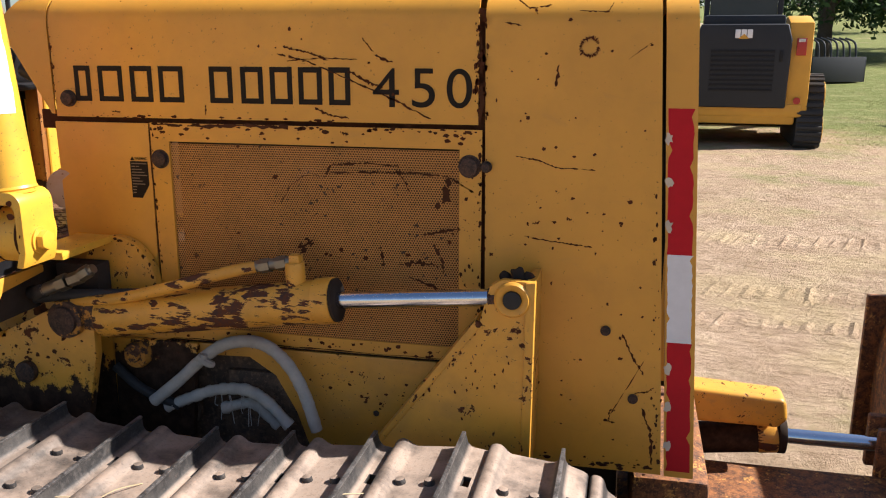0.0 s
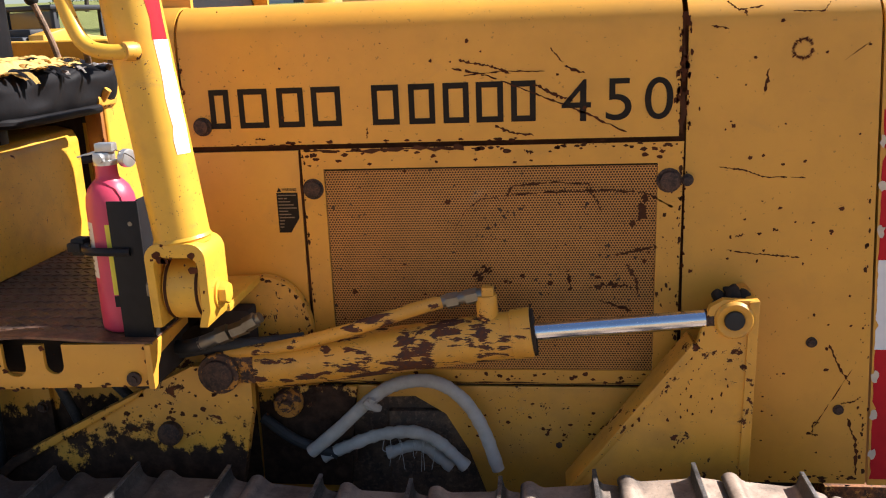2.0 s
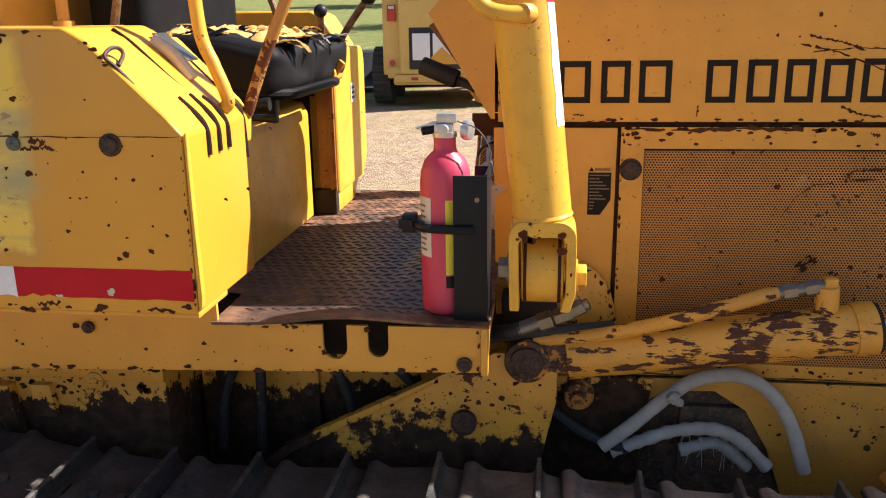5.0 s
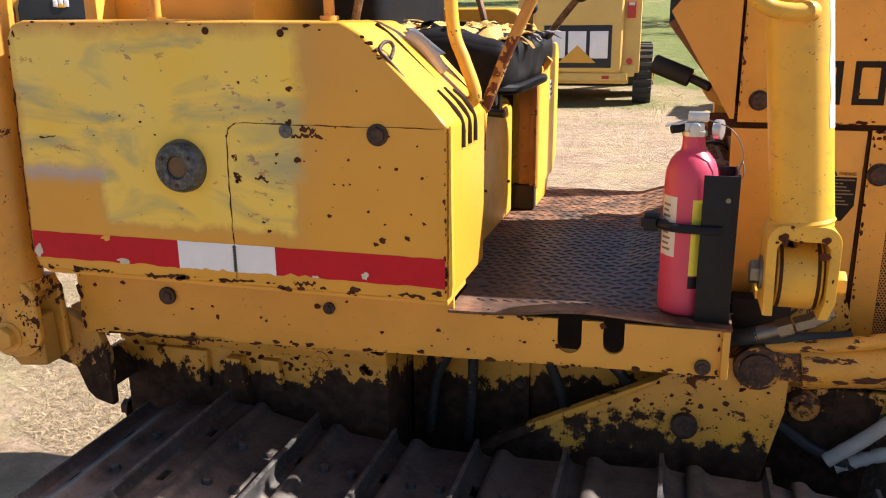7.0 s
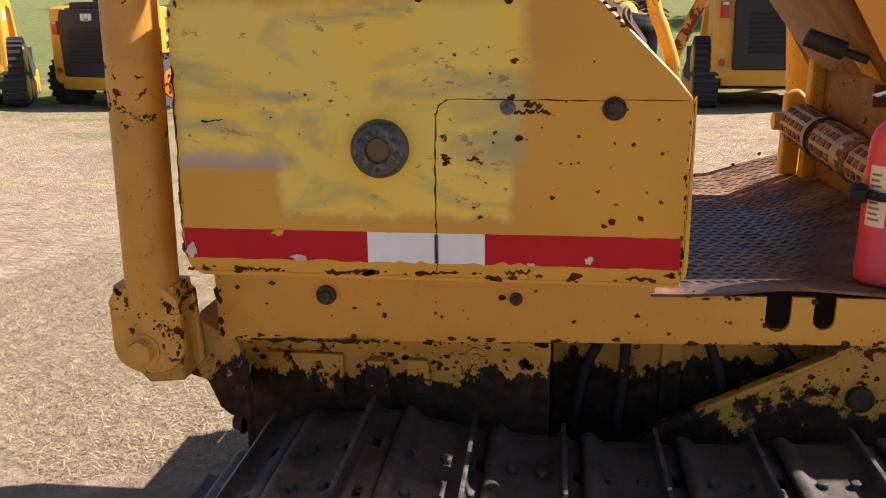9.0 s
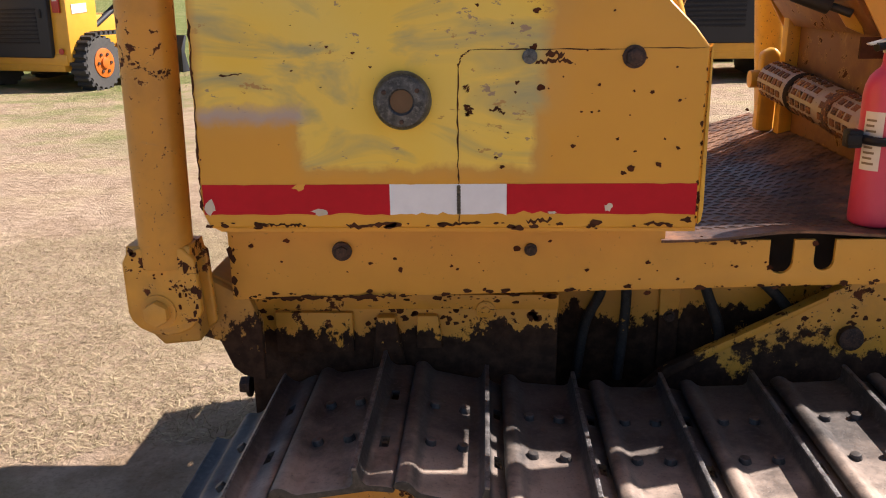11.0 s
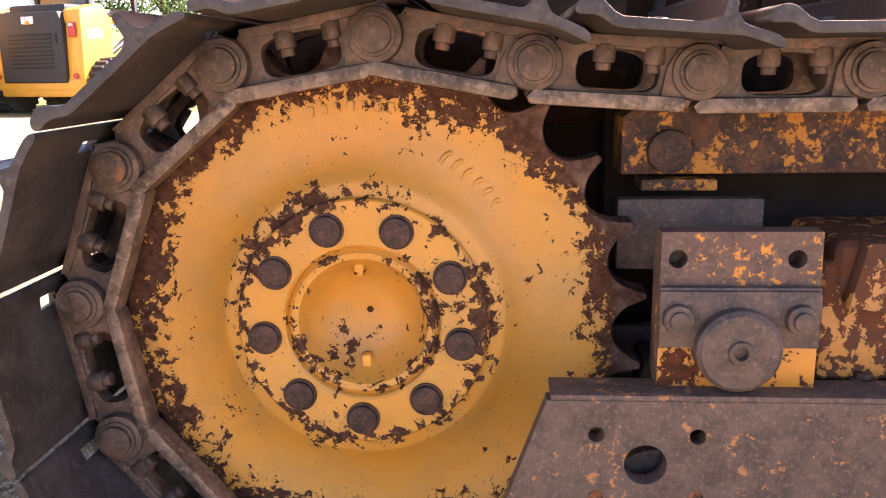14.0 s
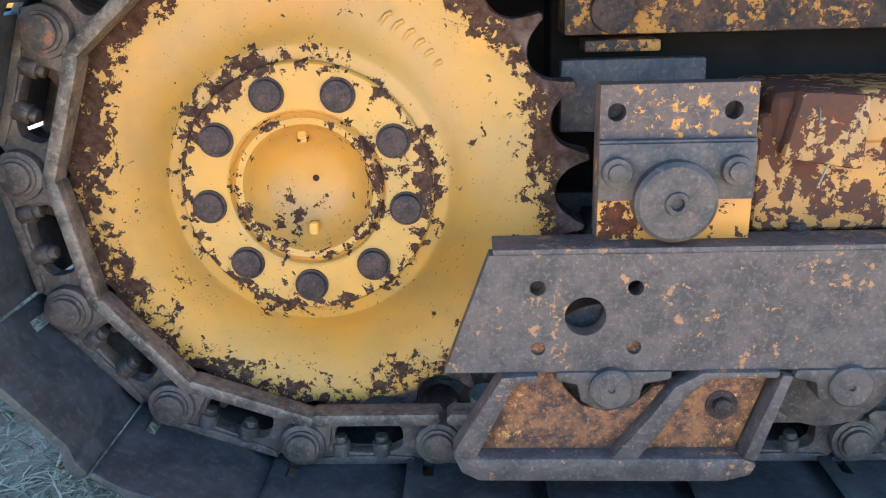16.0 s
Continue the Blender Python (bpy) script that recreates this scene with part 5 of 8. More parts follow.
part("clevis_bolt", hexbolt((-0.340, 0.032, 0.956), (0, -1, 0), 0.0220, 0.020), M_LOW, rp)
dz("post_lug", prism([(-0.375, 0.99), (-0.286, 0.992), (-0.280, 0.895), (-0.345, 0.888), (-0.375, 0.92)], 0.050, 0.094, "y", 0.006, 3), M_ARM)
dz("post_arm", join(prism([(-0.330, 0.985), (-0.284, 0.984), (-0.212, 0.944), (-0.196, 0.90), (-0.196, 0.79), (-0.235, 0.80), (-0.252, 0.815), (-0.272, 0.866), (-0.330, 0.884)], 0.116, 0.136, "y", 0.004, 2),
                    prism([(-0.284, 0.988), (-0.205, 0.946), (-0.205, 0.932), (-0.284, 0.974)], 0.136, 0.26, "y", 0.003),
                    prism([(-0.276, 0.868), (-0.256, 0.815), (-0.236, 0.800), (-0.236, 0.815), (-0.262, 0.868)], 0.136, 0.26, "y", 0.003)), M_ARM, "greasy bent arm carrying the rear post")

# ---- front post with its foot
top, bot = Vector((0.910, 0.152, 2.38)), Vector((1.034, 0.134, 1.228))
fp = dz("front_post", rod(bot, top, 0.0445, 36), M_POST, "leaning round front canopy post with reflective tape")


def u_foot():
    def hoop(x0, x1, zt, r):
        left = [(x0 + r - r * math.cos(q), zt - r + r * math.sin(q)) for q in (math.pi / 2 * k / 6 for k in range(7))]
        right = [(x1 - r + r * math.sin(q), zt - r + r * math.cos(q)) for q in (math.pi / 2 * k / 6 for k in range(7))]
        return [(x0 + 0.002, 1.097)] + left + right + [(x1, 1.125), (x1 - 0.008, 1.097)]
    outer, inner = hoop(0.984, 1.085, 1.237, 0.026), hoop(0.999, 1.070, 1.213, 0.014)
    bm = bmesh.new()
    r = [[bm.verts.new((x, y, z)) for x, z in pts] for y, pts in ((0.090, outer), (0.090, inner), (0.178, inner), (0.178, outer))]
    n = len(outer)
    for a, b in ((0, 1), (1, 2), (2, 3), (3, 0)):
        for k in range(n - 1):
            bm.faces.new((r[a][k], r[a][k + 1], r[b][k + 1], r[b][k]))
    for k in (0, n - 1):
        bm.faces.new([r[q][k] for q in range(4)])
    bmesh.ops.recalc_face_normals(bm, faces=bm.faces)
    return soften(bm, 0.003, 2, 40)


part("post_foot", u_foot(), M_POST, fp, "bent plate foot bolted to the mount")
part("foot_bolt", hexbolt((1.084, 0.134, 1.143), (1, 0, 0), 0.019, 0.018), M_POST, fp)
part("foot_bolt", hexbolt((0.985, 0.134, 1.152), (-1, 0, 0), 0.019, 0.018), M_FITTING, fp)
mount = dz("post_mount", join(rod((1.003, 0.152, 1.150), (1.067, 0.152, 1.150), 0.054, 36, w=0.004), box(0.985, 1.072, 0.205, 0.374, 1.084, 1.100, 0.004)), M_POST, "round rubber-bushed post mount")
part("weld_collar", lathe([(0.0445, 0), (0.0470, 0.003), (0.0445, 0.008)], (0, 0), 32), M_POST, fp).matrix_basis = Matrix.Translation(bot + (top - bot).normalized() * 0.006) @ (top - bot).normalized().to_track_quat("Y", "Z").to_matrix().to_4x4()
handle = part("grab_handle", tube([(1.006, 0.084, 1.533), (0.980, 0.078, 1.533), (0.952, 0.076, 1.541), (0.933, 0.078, 1.565), (0.913, 0.082, 1.63), (0.892, 0.09, 1.75), (0.894, 0.12, 1.82), (0.955, 0.14, 1.83)], 0.0115, 14), M_POST, fp, "bent pipe grab handle")
part("weld_bead", rod((1.012, 0.100, 1.533), (1.001, 0.078, 1.533), 0.0140, 16, w=0.003), M_CYL, handle, "rusty weld at the pipe end")


def post_tape(z0, z1, mat, name, seed):
    rr = random.Random(seed)
    bm = bmesh.new()
    d = (top - bot).normalized()
    rows = []
    for k in range(9):
        z = z0 + (z1 - z0) * k / 8
        c = bot + d * ((z - bot.z) / d.z)
        rows.append([bm.verts.new(c + 0.0452 * Vector((math.cos(a), math.sin(a), 0))) for a in (radians(-38 + 38 * q / 5 + (rr.random() - 0.5) * 6 * (q in (0, 5))) for q in range(6))])
    for a, b in zip(rows, rows[1:]):
        for q in range(5):
            bm.faces.new((a[q], a[q + 1], b[q + 1], b[q]))
    part(name, bm, mat, fp, smooth=80)


post_tape(1.375, 1.548, M_TAPE_W, "tape_white", 3)
post_tape(1.548, 1.80, M_TAPE_R, "tape_red", 4)

# the far posts and the bars that join the posts
for x0, x1, y in ((-0.328, -0.300, 1.375), (1.045, 0.925, 1.315)):
    dz("canopy_post", rod((x0, y, 1.03 if x0 < 0 else 1.10), (x1, y - 0.02, 2.38), 0.044, 24), M_POST)
for y0, y1 in ((0.075, 0.165), (1.355, 1.295)):
    dz("top_bar", rod((-0.302, y0, 2.38), (0.92, y1, 2.38), 0.044, 24, w=0.006), M_POST)
for x, y0, y1 in ((-0.302, 0.075, 1.355), (0.92, 0.165, 1.295)):
    dz("cross_bar", rod((x, y0, 2.38), (x, y1, 2.38), 0.040, 24, w=0.006), M_POST)

# ---- hydraulic fitting by the rail
dz("hose_fitting", join(rod((0.995, 0.24, 1.010), (1.045, 0.24, 1.030), 0.0135, 14), rod((1.03, 0.24, 1.024), (1.052, 0.24, 1.033), 0.017, 6), rod((1.056, 0.24, 1.034), (1.085, 0.24, 1.045), 0.014, 6)), M_FITTING, "plated hose coupling")
dz("fitting_elbow", join(rod((1.082, 0.24, 1.046), (1.104, 0.24, 1.058), 0.0145, 6, w=0.001), rod((1.100, 0.24, 1.055), (1.112, 0.24, 1.062), 0.010, 12)), M_FITTING)
dz("black_hose", tube([(1.0, 0.24, 1.012), (0.975, 0.245, 1.003), (0.94, 0.27, 0.992), (0.88, 0.30, 0.985)], 0.014, 12), M_RUBBER)
dz("black_hose", tube([(0.93, 0.285, 0.975), (1.00, 0.29, 0.985), (1.08, 0.30, 0.988), (1.16, 0.335, 0.985)], 0.012, 12), M_RUBBER)
# Dark box added for the shade behind the coupling.
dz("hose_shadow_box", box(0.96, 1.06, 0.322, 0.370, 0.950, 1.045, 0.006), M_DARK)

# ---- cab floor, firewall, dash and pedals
dz("firewall", prism([(0.44, 1.06), (0.885, 1.06), (0.885, 1.46), (0.44, 1.46)], 0.955, 0.975, "x", 0.003), M_FIREWALL, "brown firewall panel with worn paint")
dz("firewall_side", box(0.925, 0.975, 0.885, 0.925, 1.03, 1.58, 0.008), M_POST)
dz("dash_panel", prism([(0.82, 1.515), (0.94, 1.36), (0.955, 1.36), (0.835, 1.525)], 0.43, 0.92, "y", 0.002), M_FIREWALL)
ped = dz("pedal_shaft", rod((0.912, 0.905, 1.232), (0.945, 0.40, 1.188), 0.044, 32, w=0.004), M_RUSTY_COVER, "pedal roller with worn anti-slip cover")
pdir = (Vector((0.945, 0.40, 1.188)) - Vector((0.912, 0.905, 1.232)))
pq = pdir.to_track_quat("Z", "Y").to_matrix()
for i in range(17):
    for a in range(12):
        if (i % 6) == 5:
            continue
        ang = radians(30 * a + 10)
        c = Vector((0.912, 0.905, 1.232)) + pdir * ((i + 0.7) / 18)
        off = pq @ Vector((math.cos(ang), math.sin(ang), 0))
        if off.x > 0.75 or off.z < -0.75:
            continue
        b = bmesh.new()
        bmesh.ops.create_cube(b, size=1.0)
        bmesh.ops.transform(b, matrix=Matrix.Translation(c + off * 0.0445) @ pq.to_4x4() @ Matrix.Rotation(ang, 4, "Z") @ Matrix.Diagonal((0.004, 0.014, 0.017, 1)), verts=b.verts)
        part("pad", b, M_GUARD, ped)
for f in (0.33, 0.72):
    q0 = Vector((0.912, 0.905, 1.232)) + pdir * f
    part("worn_band", rod(q0, q0 + pdir * 0.05, 0.0475, 28, w=0.002), M_DARK if f < 0.5 else M_GUARD, ped)
dz("pedal_bracket", join(prism([(0.885, 1.10), (0.93, 1.10), (0.935, 1.29), (0.915, 1.31), (0.885, 1.295)], 0.925, 0.965, "y", 0.012, 3), rod((0.89, 0.945, 1.23), (0.862, 0.945, 1.23), 0.022, 16, w=0.004)), M_POST)
dz("floor_toe", box(0.93, 0.958, 0.44, 0.90, 1.05, 1.085, 0.003), M_RAIL)
dz("hand_grip", join(rod((0.795, 0.50, 1.442), (0.865, 0.49, 1.415), 0.0175, 20, w=0.004), rod((0.865, 0.49, 1.415), (0.90, 0.47, 1.40), 0.008, 12)), M_RUBBER, "black rubber lever grip")
dz("grip_plate", prism([(0.865, 1.425), (0.92, 1.40), (0.935, 1.36), (0.90, 1.375)], 0.485, 0.493, "y", 0.002), M_POST)

# ---- seat, console and levers
def cushion():
    bm = bmesh.new()
    bmesh.ops.create_cube(bm, size=2.0)
    bmesh.ops.subdivide_edges(bm, edges=bm.edges[:], cuts=27, use_grid_fill=True)
    for v in bm.verts:
        p = Vector(v.co)
        q = Vector((math.copysign(abs(p.x) ** 1.0, p.x), p.y, p.z))
        core = Vector((max(-0.80, min(0.80, q.x)), max(-0.86, min(0.86, q.y)), max(-0.35, min(0.30, q.z))))
        off = q - core
        if off.length > 1e-6:
            lim = Vector((0.20, 0.14, 0.68))
            u = Vector((off.x / lim.x, off.y / lim.y, off.z / lim.z))
            m = max(abs(u.x), abs(u.y), abs(u.z))
            u = u.normalized() * m
            off = Vector((u.x * lim.x, u.y * lim.y, u.z * lim.z))
        q = core + off
        x, y, z = 0.315 + 0.215 * q.x, 0.725 + 0.265 * q.y, 1.443 + 0.062 * q.z
        front = max(0.0, min(1.0, (x - 0.40) / 0.1))
        fold = 0.006 * front * math.sin(y * 42 + 5 * noise.noise((y * 5, z * 8, 1))) + 0.014 * noise.noise((x * 7, y * 7, z * 7)) + 0.005 * noise.noise((x * 22, y * 22, z * 22))
        v.co = (x + fold, y, z + fold * 0.8 - 0.018 * front * max(0, (z - 1.44) / 0.06))
    return bm


seat = dz("seat", cushion(), M_SEAT, "torn black vinyl operator seat with foam showing", 70)
part("seat_lip", tube([(0.20, 0.462, 1.398), (0.42, 0.464, 1.392), (0.515, 0.50, 1.388), (0.530, 0.60, 1.386), (0.530, 0.86, 1.386)], 0.011, 10, 6), M_SEAT, seat)
part("backrest", box(0.12, 0.255, 0.50, 1.00, 1.46, 1.98, 0.045, 4), M_SEAT, seat)
b = bmesh.new()
bmesh.ops.create_grid(b, x_segments=34, y_segments=40, size=0.5)
for v in b.verts:
    u, w = v.co.x, v.co.y
    edge = min(0.5 - abs(u), 0.5 - abs(w))
    wig = 0.05 * noise.noise((u * 6, w * 6, 2))
    lift = 0.022 * min(1.0, edge / 0.10) + 0.016 * noise.noise((u * 9, w * 9, 7)) + 0.008 * noise.noise((u * 26, w * 26, 1))
    v.co = (0.36 + (0.27 + wig) * u, 0.72 + (0.44 + wig) * w, 1.488 + lift - 0.020 * max(0, u) - (0.03 if edge < 0.015 else 0))
part("foam", b, M_FOAM, seat, "torn yellow foam", smooth=80)
def flap(x, y, z, ang, L, w, seed):
    """A torn, curled tongue of thin sheet with a ragged outline."""
    r = random.Random(seed)
    bm = bmesh.new()
    c, s_ = math.cos(ang), math.sin(ang)
    rows = []
    curl = 0.2 + 0.9 * r.random()
    for i in range(7):
        u = i / 6
        half = w * (1 - 0.75 * u ** 1.5) * (0.75 + 0.5 * r.random())
        lift = L * (0.45 * u - curl * u * u) + 0.006 * noise.noise((u * 4, seed * 1.7, 0))
        row = []
        for v_ in (-1, -0.3, 0.4, 1):
            px, py = L * u, half * v_
            row.append(bm.verts.new((x + px * c - py * s_, y + px * s_ + py * c, z + lift + 0.25 * half * (1 - v_ * v_))))
        rows.append(row)
    for a, b in zip(rows, rows[1:]):
        for k in range(3):
            bm.faces.new((a[k], a[k + 1], b[k + 1], b[k]))
    bmesh.ops.solidify(bm, geom=bm.faces[:], thickness=0.003)
    bmesh.ops.recalc_face_normals(bm, faces=bm.faces)
    return bm


for i in range(64):
    x, y = 0.20 + 0.29 * rng.random(), 0.49 + 0.44 * rng.random()
    part("foam_flap" if i % 3 else "vinyl_flap", flap(x, y, 1.496 + 0.018 * rng.random() - 0.05 * max(0, x - 0.40), 2 * math.pi * rng.random(), 0.022 + 0.045 * rng.random(), 0.006 + 0.012 * rng.random(), i), M_FOAM if i % 3 else M_SEAT, seat, smooth=80)
for i in range(16):
    y = 0.47 + 0.45 * rng.random()
    part("vinyl_flap", flap(0.485 + 0.02 * rng.random(), y, 1.478 + 0.012 * rng.random(), rng.uniform(-0.7, 0.3), 0.05 + 0.03 * rng.random(), 0.010 + 0.012 * rng.random(), 200 + i), M_VINYLBACK if y > 0.74 and i % 4 else M_FOAM if i % 3 == 0 else M_SEAT, seat, smooth=80)
for y in (0.50, 0.92):
    dz("seat_slide", box(0.10, 0.50, y, y + 0.03, 1.345, 1.385, 0.004), M_BLACK)
dz("slide_knob", rod((0.47, 0.47, 1.372), (0.50, 0.47, 1.372), 0.013, 12), M_BLACK)
dz("seat_lever", join(rod((0.42, 0.46, 1.352), (0.52, 0.45, 1.345), 0.008, 10), box(0.39, 0.47, 0.44, 0.46, 1.343, 1.358, 0.003)), M_BLACK)
dz("far_fender_tank", prism([(-0.236, 1.05), (0.455, 1.05), (0.460, 1.40), (0.437, 1.458), (0.385, 1.540), (0.355, 1.552), (-0.205, 1.556), (-0.240, 1.530)], 1.275, 1.45, "y", 0.010, 3), M_POST, "yellow fender tank on the far side")
console = dz("console", prism([(0.924, 1.10), (0.924, 1.425), (0.938, 1.452), (0.965, 1.462), (1.215, 1.458), (1.240, 1.448), (1.252, 1.42), (1.252, 1.16), (1.240, 1.135), (1.19, 1.10)], 0.425, 0.512, "x", 0.008, 3), M_POST, "yellow control console with worn rusty edges")
part("console_foot", prism([(0.930, 1.052), (0.930, 1.102), (1.16, 1.102), (1.10, 1.052)], 0.440, 0.506, "x", 0.004), M_POST, console)
part("console_side", box(0.462, 0.506, 0.908, 0.924, 1.115, 1.405, 0.004), M_CONSOLE_SHADE, console, "scraped side plate with shade painted in as brown")
part("console_side_rib", box(0.494, 0.510, 0.900, 0.909, 1.11, 1.41, 0.003), M_CONSOLE_SHADE, console)
part("console_block", box(0.448, 0.508, 0.898, 0.928, 1.053, 1.115, 0.005), M_DARK, console)
part("console_decal", box(0.5118, 0.5140, 1.075, 1.118, 1.315, 1.365, 0), M_LABEL, console)
for k in range(3):
    part("decal_bar", box(0.5138, 0.5146, 1.082, 1.111, 1.324 + 0.013 * k, 1.331 + 0.013 * k, 0), M_MDARK, console)
# Dark block: shade of the gap beside the console, put into colour.
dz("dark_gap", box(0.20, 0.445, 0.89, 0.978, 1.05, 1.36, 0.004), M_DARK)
dz("lever_bracket", join(box(0.45, 0.525, 0.885, 0.97, 1.385, 1.45, 0.012, 3), rod((0.500, 0.875, 1.405), (0.500, 0.97, 1.405), 0.026, 16, w=0.004), rod((0.515, 0.90, 1.40), (0.540, 0.90, 1.43), 0.010, 10, w=0.003)), M_BRACKET)
dz("lever_bolt", rod((0.500, 0.876, 1.405), (0.500, 0.868, 1.405), 0.010, 10, w=0.002), M_BOLT)
for name, pts, k in (("control_lever", [(0.50, 0.95, 1.44), (0.55, 0.93, 1.51), (0.609, 0.90, 1.578)], 0.019), ("control_lever", [(0.47, 0.96, 1.44), (0.482, 0.93, 1.50), (0.491, 0.90, 1.548)], 0.016),
                     ("control_lever", [(0.36, 1.02, 1.46), (0.34, 1.02, 1.55), (0.30, 1.02, 1.66)], 0.018), ("control_lever", [(0.20, 0.42, 1.40), (0.23, 0.41, 1.52), (0.27, 0.40, 1.66)], 0.018)):
    lv = dz(name, tube(pts, 0.0085, 10), M_LEVER)
    b = bmesh.new()
    bmesh.ops.create_uvsphere(b, u_segments=20, v_segments=12, radius=k)
    bmesh.ops.translate(b, verts=b.verts, vec=pts[-1])
    part("knob", b, M_BLACK, lv, "round black knob")
dz("rear_guard", join(box(-0.30, -0.27, 0.30, 1.30, 1.05, 1.62, 0.006), box(-0.29, 0.04, 0.36, 1.0, 1.40, 1.66, 0.012)), M_RAIL)
dz("guard_mesh", join(*[rod((-0.30, 0.35 + 0.06 * i, 1.62), (-0.30, 0.35 + 0.06 * i + 0.2, 1.80), 0.004, 6) for i in range(12)], *[rod((-0.30, 0.55 + 0.06 * i, 1.62), (-0.30, 0.35 + 0.06 * i, 1.80), 0.004, 6) for i in range(12)]), M_POST)

# ---- blade and its cylinder
blade_pts = [(x + 0.075, z) for x, z in ((2.98, 0.05), (2.93, 0.16), (2.905, 0.32), (2.905, 0.52), (2.930, 0.66), (2.985, 0.83), (3.07, 0.98), (3.17, 1.13), (3.20, 1.12), (3.10, 0.95), (3.02, 0.80), (2.96, 0.62), (2.94, 0.45), (2.955, 0.25), (3.03, 0.05))]
blade = dz("blade", prism(blade_pts, -0.35, 1.74, "y", 0.004), M_GUARD, "rusty curved dozer blade")
for y in (0.5, 0.9, 1.3, 1.70):
    part("blade_rib", box(2.935, 3.005, y, y + 0.025, 0.18, 0.70, 0.004), M_GUARD, blade)
for y in (0.97, 1.065):
    part("blade_lug", box(2.80, 2.99, y, y + 0.028, 0.40, 0.545, 0.008), M_GUARD, blade)
AY = 1.026
ac = dz("angle_cylinder", rod((2.283, AY, 0.445), (2.581, AY, 0.484), 0.043, 32, w=0.004), M_ARM, "yellow blade angle cylinder with worn paint")
part("gland_ring", rod((2.566, AY, 0.484), (2.586, AY, 0.484), 0.048, 32, w=0.003), M_DARK, ac)
part("gland_collar", rod((2.515, AY, 0.4755), (2.566, AY, 0.482), 0.0455, 32, w=0.003), M_CYL, ac)
part("piston_rod", rod((2.581, AY, 0.484), (2.827, AY, 0.484), 0.0198, 24), M_CHROME, ac)
part("cylinder_guard", prism([(2.283, 0.628), (2.564, 0.614), (2.570, 0.600), (2.577, 0.556), (2.553, 0.532), (2.283, 0.532)], 0.954, 1.050, "y", 0.022, 4), M_BRACKET, ac)
dz("push_frame", join(box(2.15, 2.90, 0.46, 0.98, 0.26, 0.42, 0.02), box(2.18, 2.34, 0.46, 0.98, 0.40, 0.62, 0.02)), M_GUARD, "rusty blade push frame")

# ---- bare spots along the worn edges
rail_y = lambda x: 0.112 + 0.036 * (x + 0.25) / 1.195 - 0.0003  # noqa: E731
chip_line("worn_edge", [(-0.234, 0.950), (0.35, 0.9595), (0.944, 0.970)], rail_y, 64, 0.0052, M_SCORCH, rail, 1, 0.0025)
chip_line("worn_edge", [(-0.234, 1.095), (-0.235, 0.95)], rail_y, 14, 0.006, M_SCORCH, rail, 2, 0.003)
chip_line("worn_edge", [(0.52, 1.044), (0.67, 1.044)], rail_y, 10, 0.004, M_SCORCH, rail, 3, 0.003)
chip_line("worn_edge", [(0.938, 1.04), (0.938, 0.972)], rail_y, 10, 0.004, M_SCORCH, rail, 4, 0.003)
chip_line("chipped_patch", [(-0.22, 1.02), (0.9, 1.0)], rail_y, 40, 0.0035, M_SCRATCH, rail, 5, 0.03, 0.8)
chip_line("worn_edge", [(-0.235, 1.107), (0.1, 1.106), (0.518, 1.106)], TY, 40, 0.0058, M_SCORCH, tank, 6, 0.003)
chip_line("worn_edge", [(0.519, 1.11), (0.519, 1.37)], TY, 26, 0.004, M_SCORCH, tank, 7, 0.0015)
chip_line("worn_edge", [(-0.246, 1.12), (-0.238, 1.49), (-0.21, 1.525), (0.10, 1.521), (0.36, 1.518)], TY, 40, 0.0036, M_SCORCH, tank, 8, 0.002)
chip_line("worn_edge", [(0.39, 1.503), (0.44, 1.455)], TY, 8, 0.004, M_SCORCH, tank, 9, 0.003)
chip_line("chipped_patch", [(-0.22, 1.33), (0.0, 1.35), (0.15, 1.42)], TY, 20, 0.0022, M_SCRATCH, tank, 10, 0.045, 0.6)
chip_line("chipped_patch", [(0.24, 1.30), (0.50, 1.30)], TY, 16, 0.0030, M_SCRATCH, tank, 11, 0.06, 0.8)
chip_line("worn_edge", [(1.17, 1.334), (1.86, 1.334)], DY, 70, 0.0045, M_SCORCH, door, 12, 0.004)
chip_line("worn_edge", [(1.169, 1.33), (1.169, 0.875)], DY, 26, 0.0035, M_SCORCH, door, 13, 0.002)
chip_line("worn_edge", [(1.863, 1.33), (1.863, 0.96)], DY, 34, 0.0045, M_SCORCH, door, 14, 0.002)
chip_line("chipped_patch", [(1.18, 0.882), (1.85, 0.882)], DY, 40, 0.0032, M_SCRATCH, door, 15, 0.005, 0.8)
chip_line("chipped_patch", [(1.835, 0.92), (1.845, 1.28)], DY, 30, 0.004, M_SCORCH, door, 16, 0.010, 0.9)
chip_line("chipped_patch", [(1.22, 1.15), (1.80, 1.0)], DY + 0.0025, 34, 0.0035, M_SCRATCH, door, 17, 0.09, 0.8)
chip_line("worn_edge", [(0.955, 1.350), (1.85, 1.350)], HY - 0.003, 30, 0.005, M_SCRATCH, hood, 18, 0.0015, 0.4, 0.0016)
chip_line("worn_edge", [(0.950, 1.36), (0.950, 1.55)], HY - 0.003, 22, 0.004, M_SCRATCH, hood, 19, 0.0015, 0.5, 0.0016)
chip_line("chipped_patch", [(1.0, 1.48), (1.8, 1.48)], HY - 0.003, 22, 0.0025, M_SCRATCH, hood, 20, 0.05, 0.8, 0.0016)
chip_line("worn_edge", [(2.225, 0.67), (2.205, 1.0), (2.188, 1.3)], HY, 40, 0.004, M_SCORCH, nose, 21, 0.003)
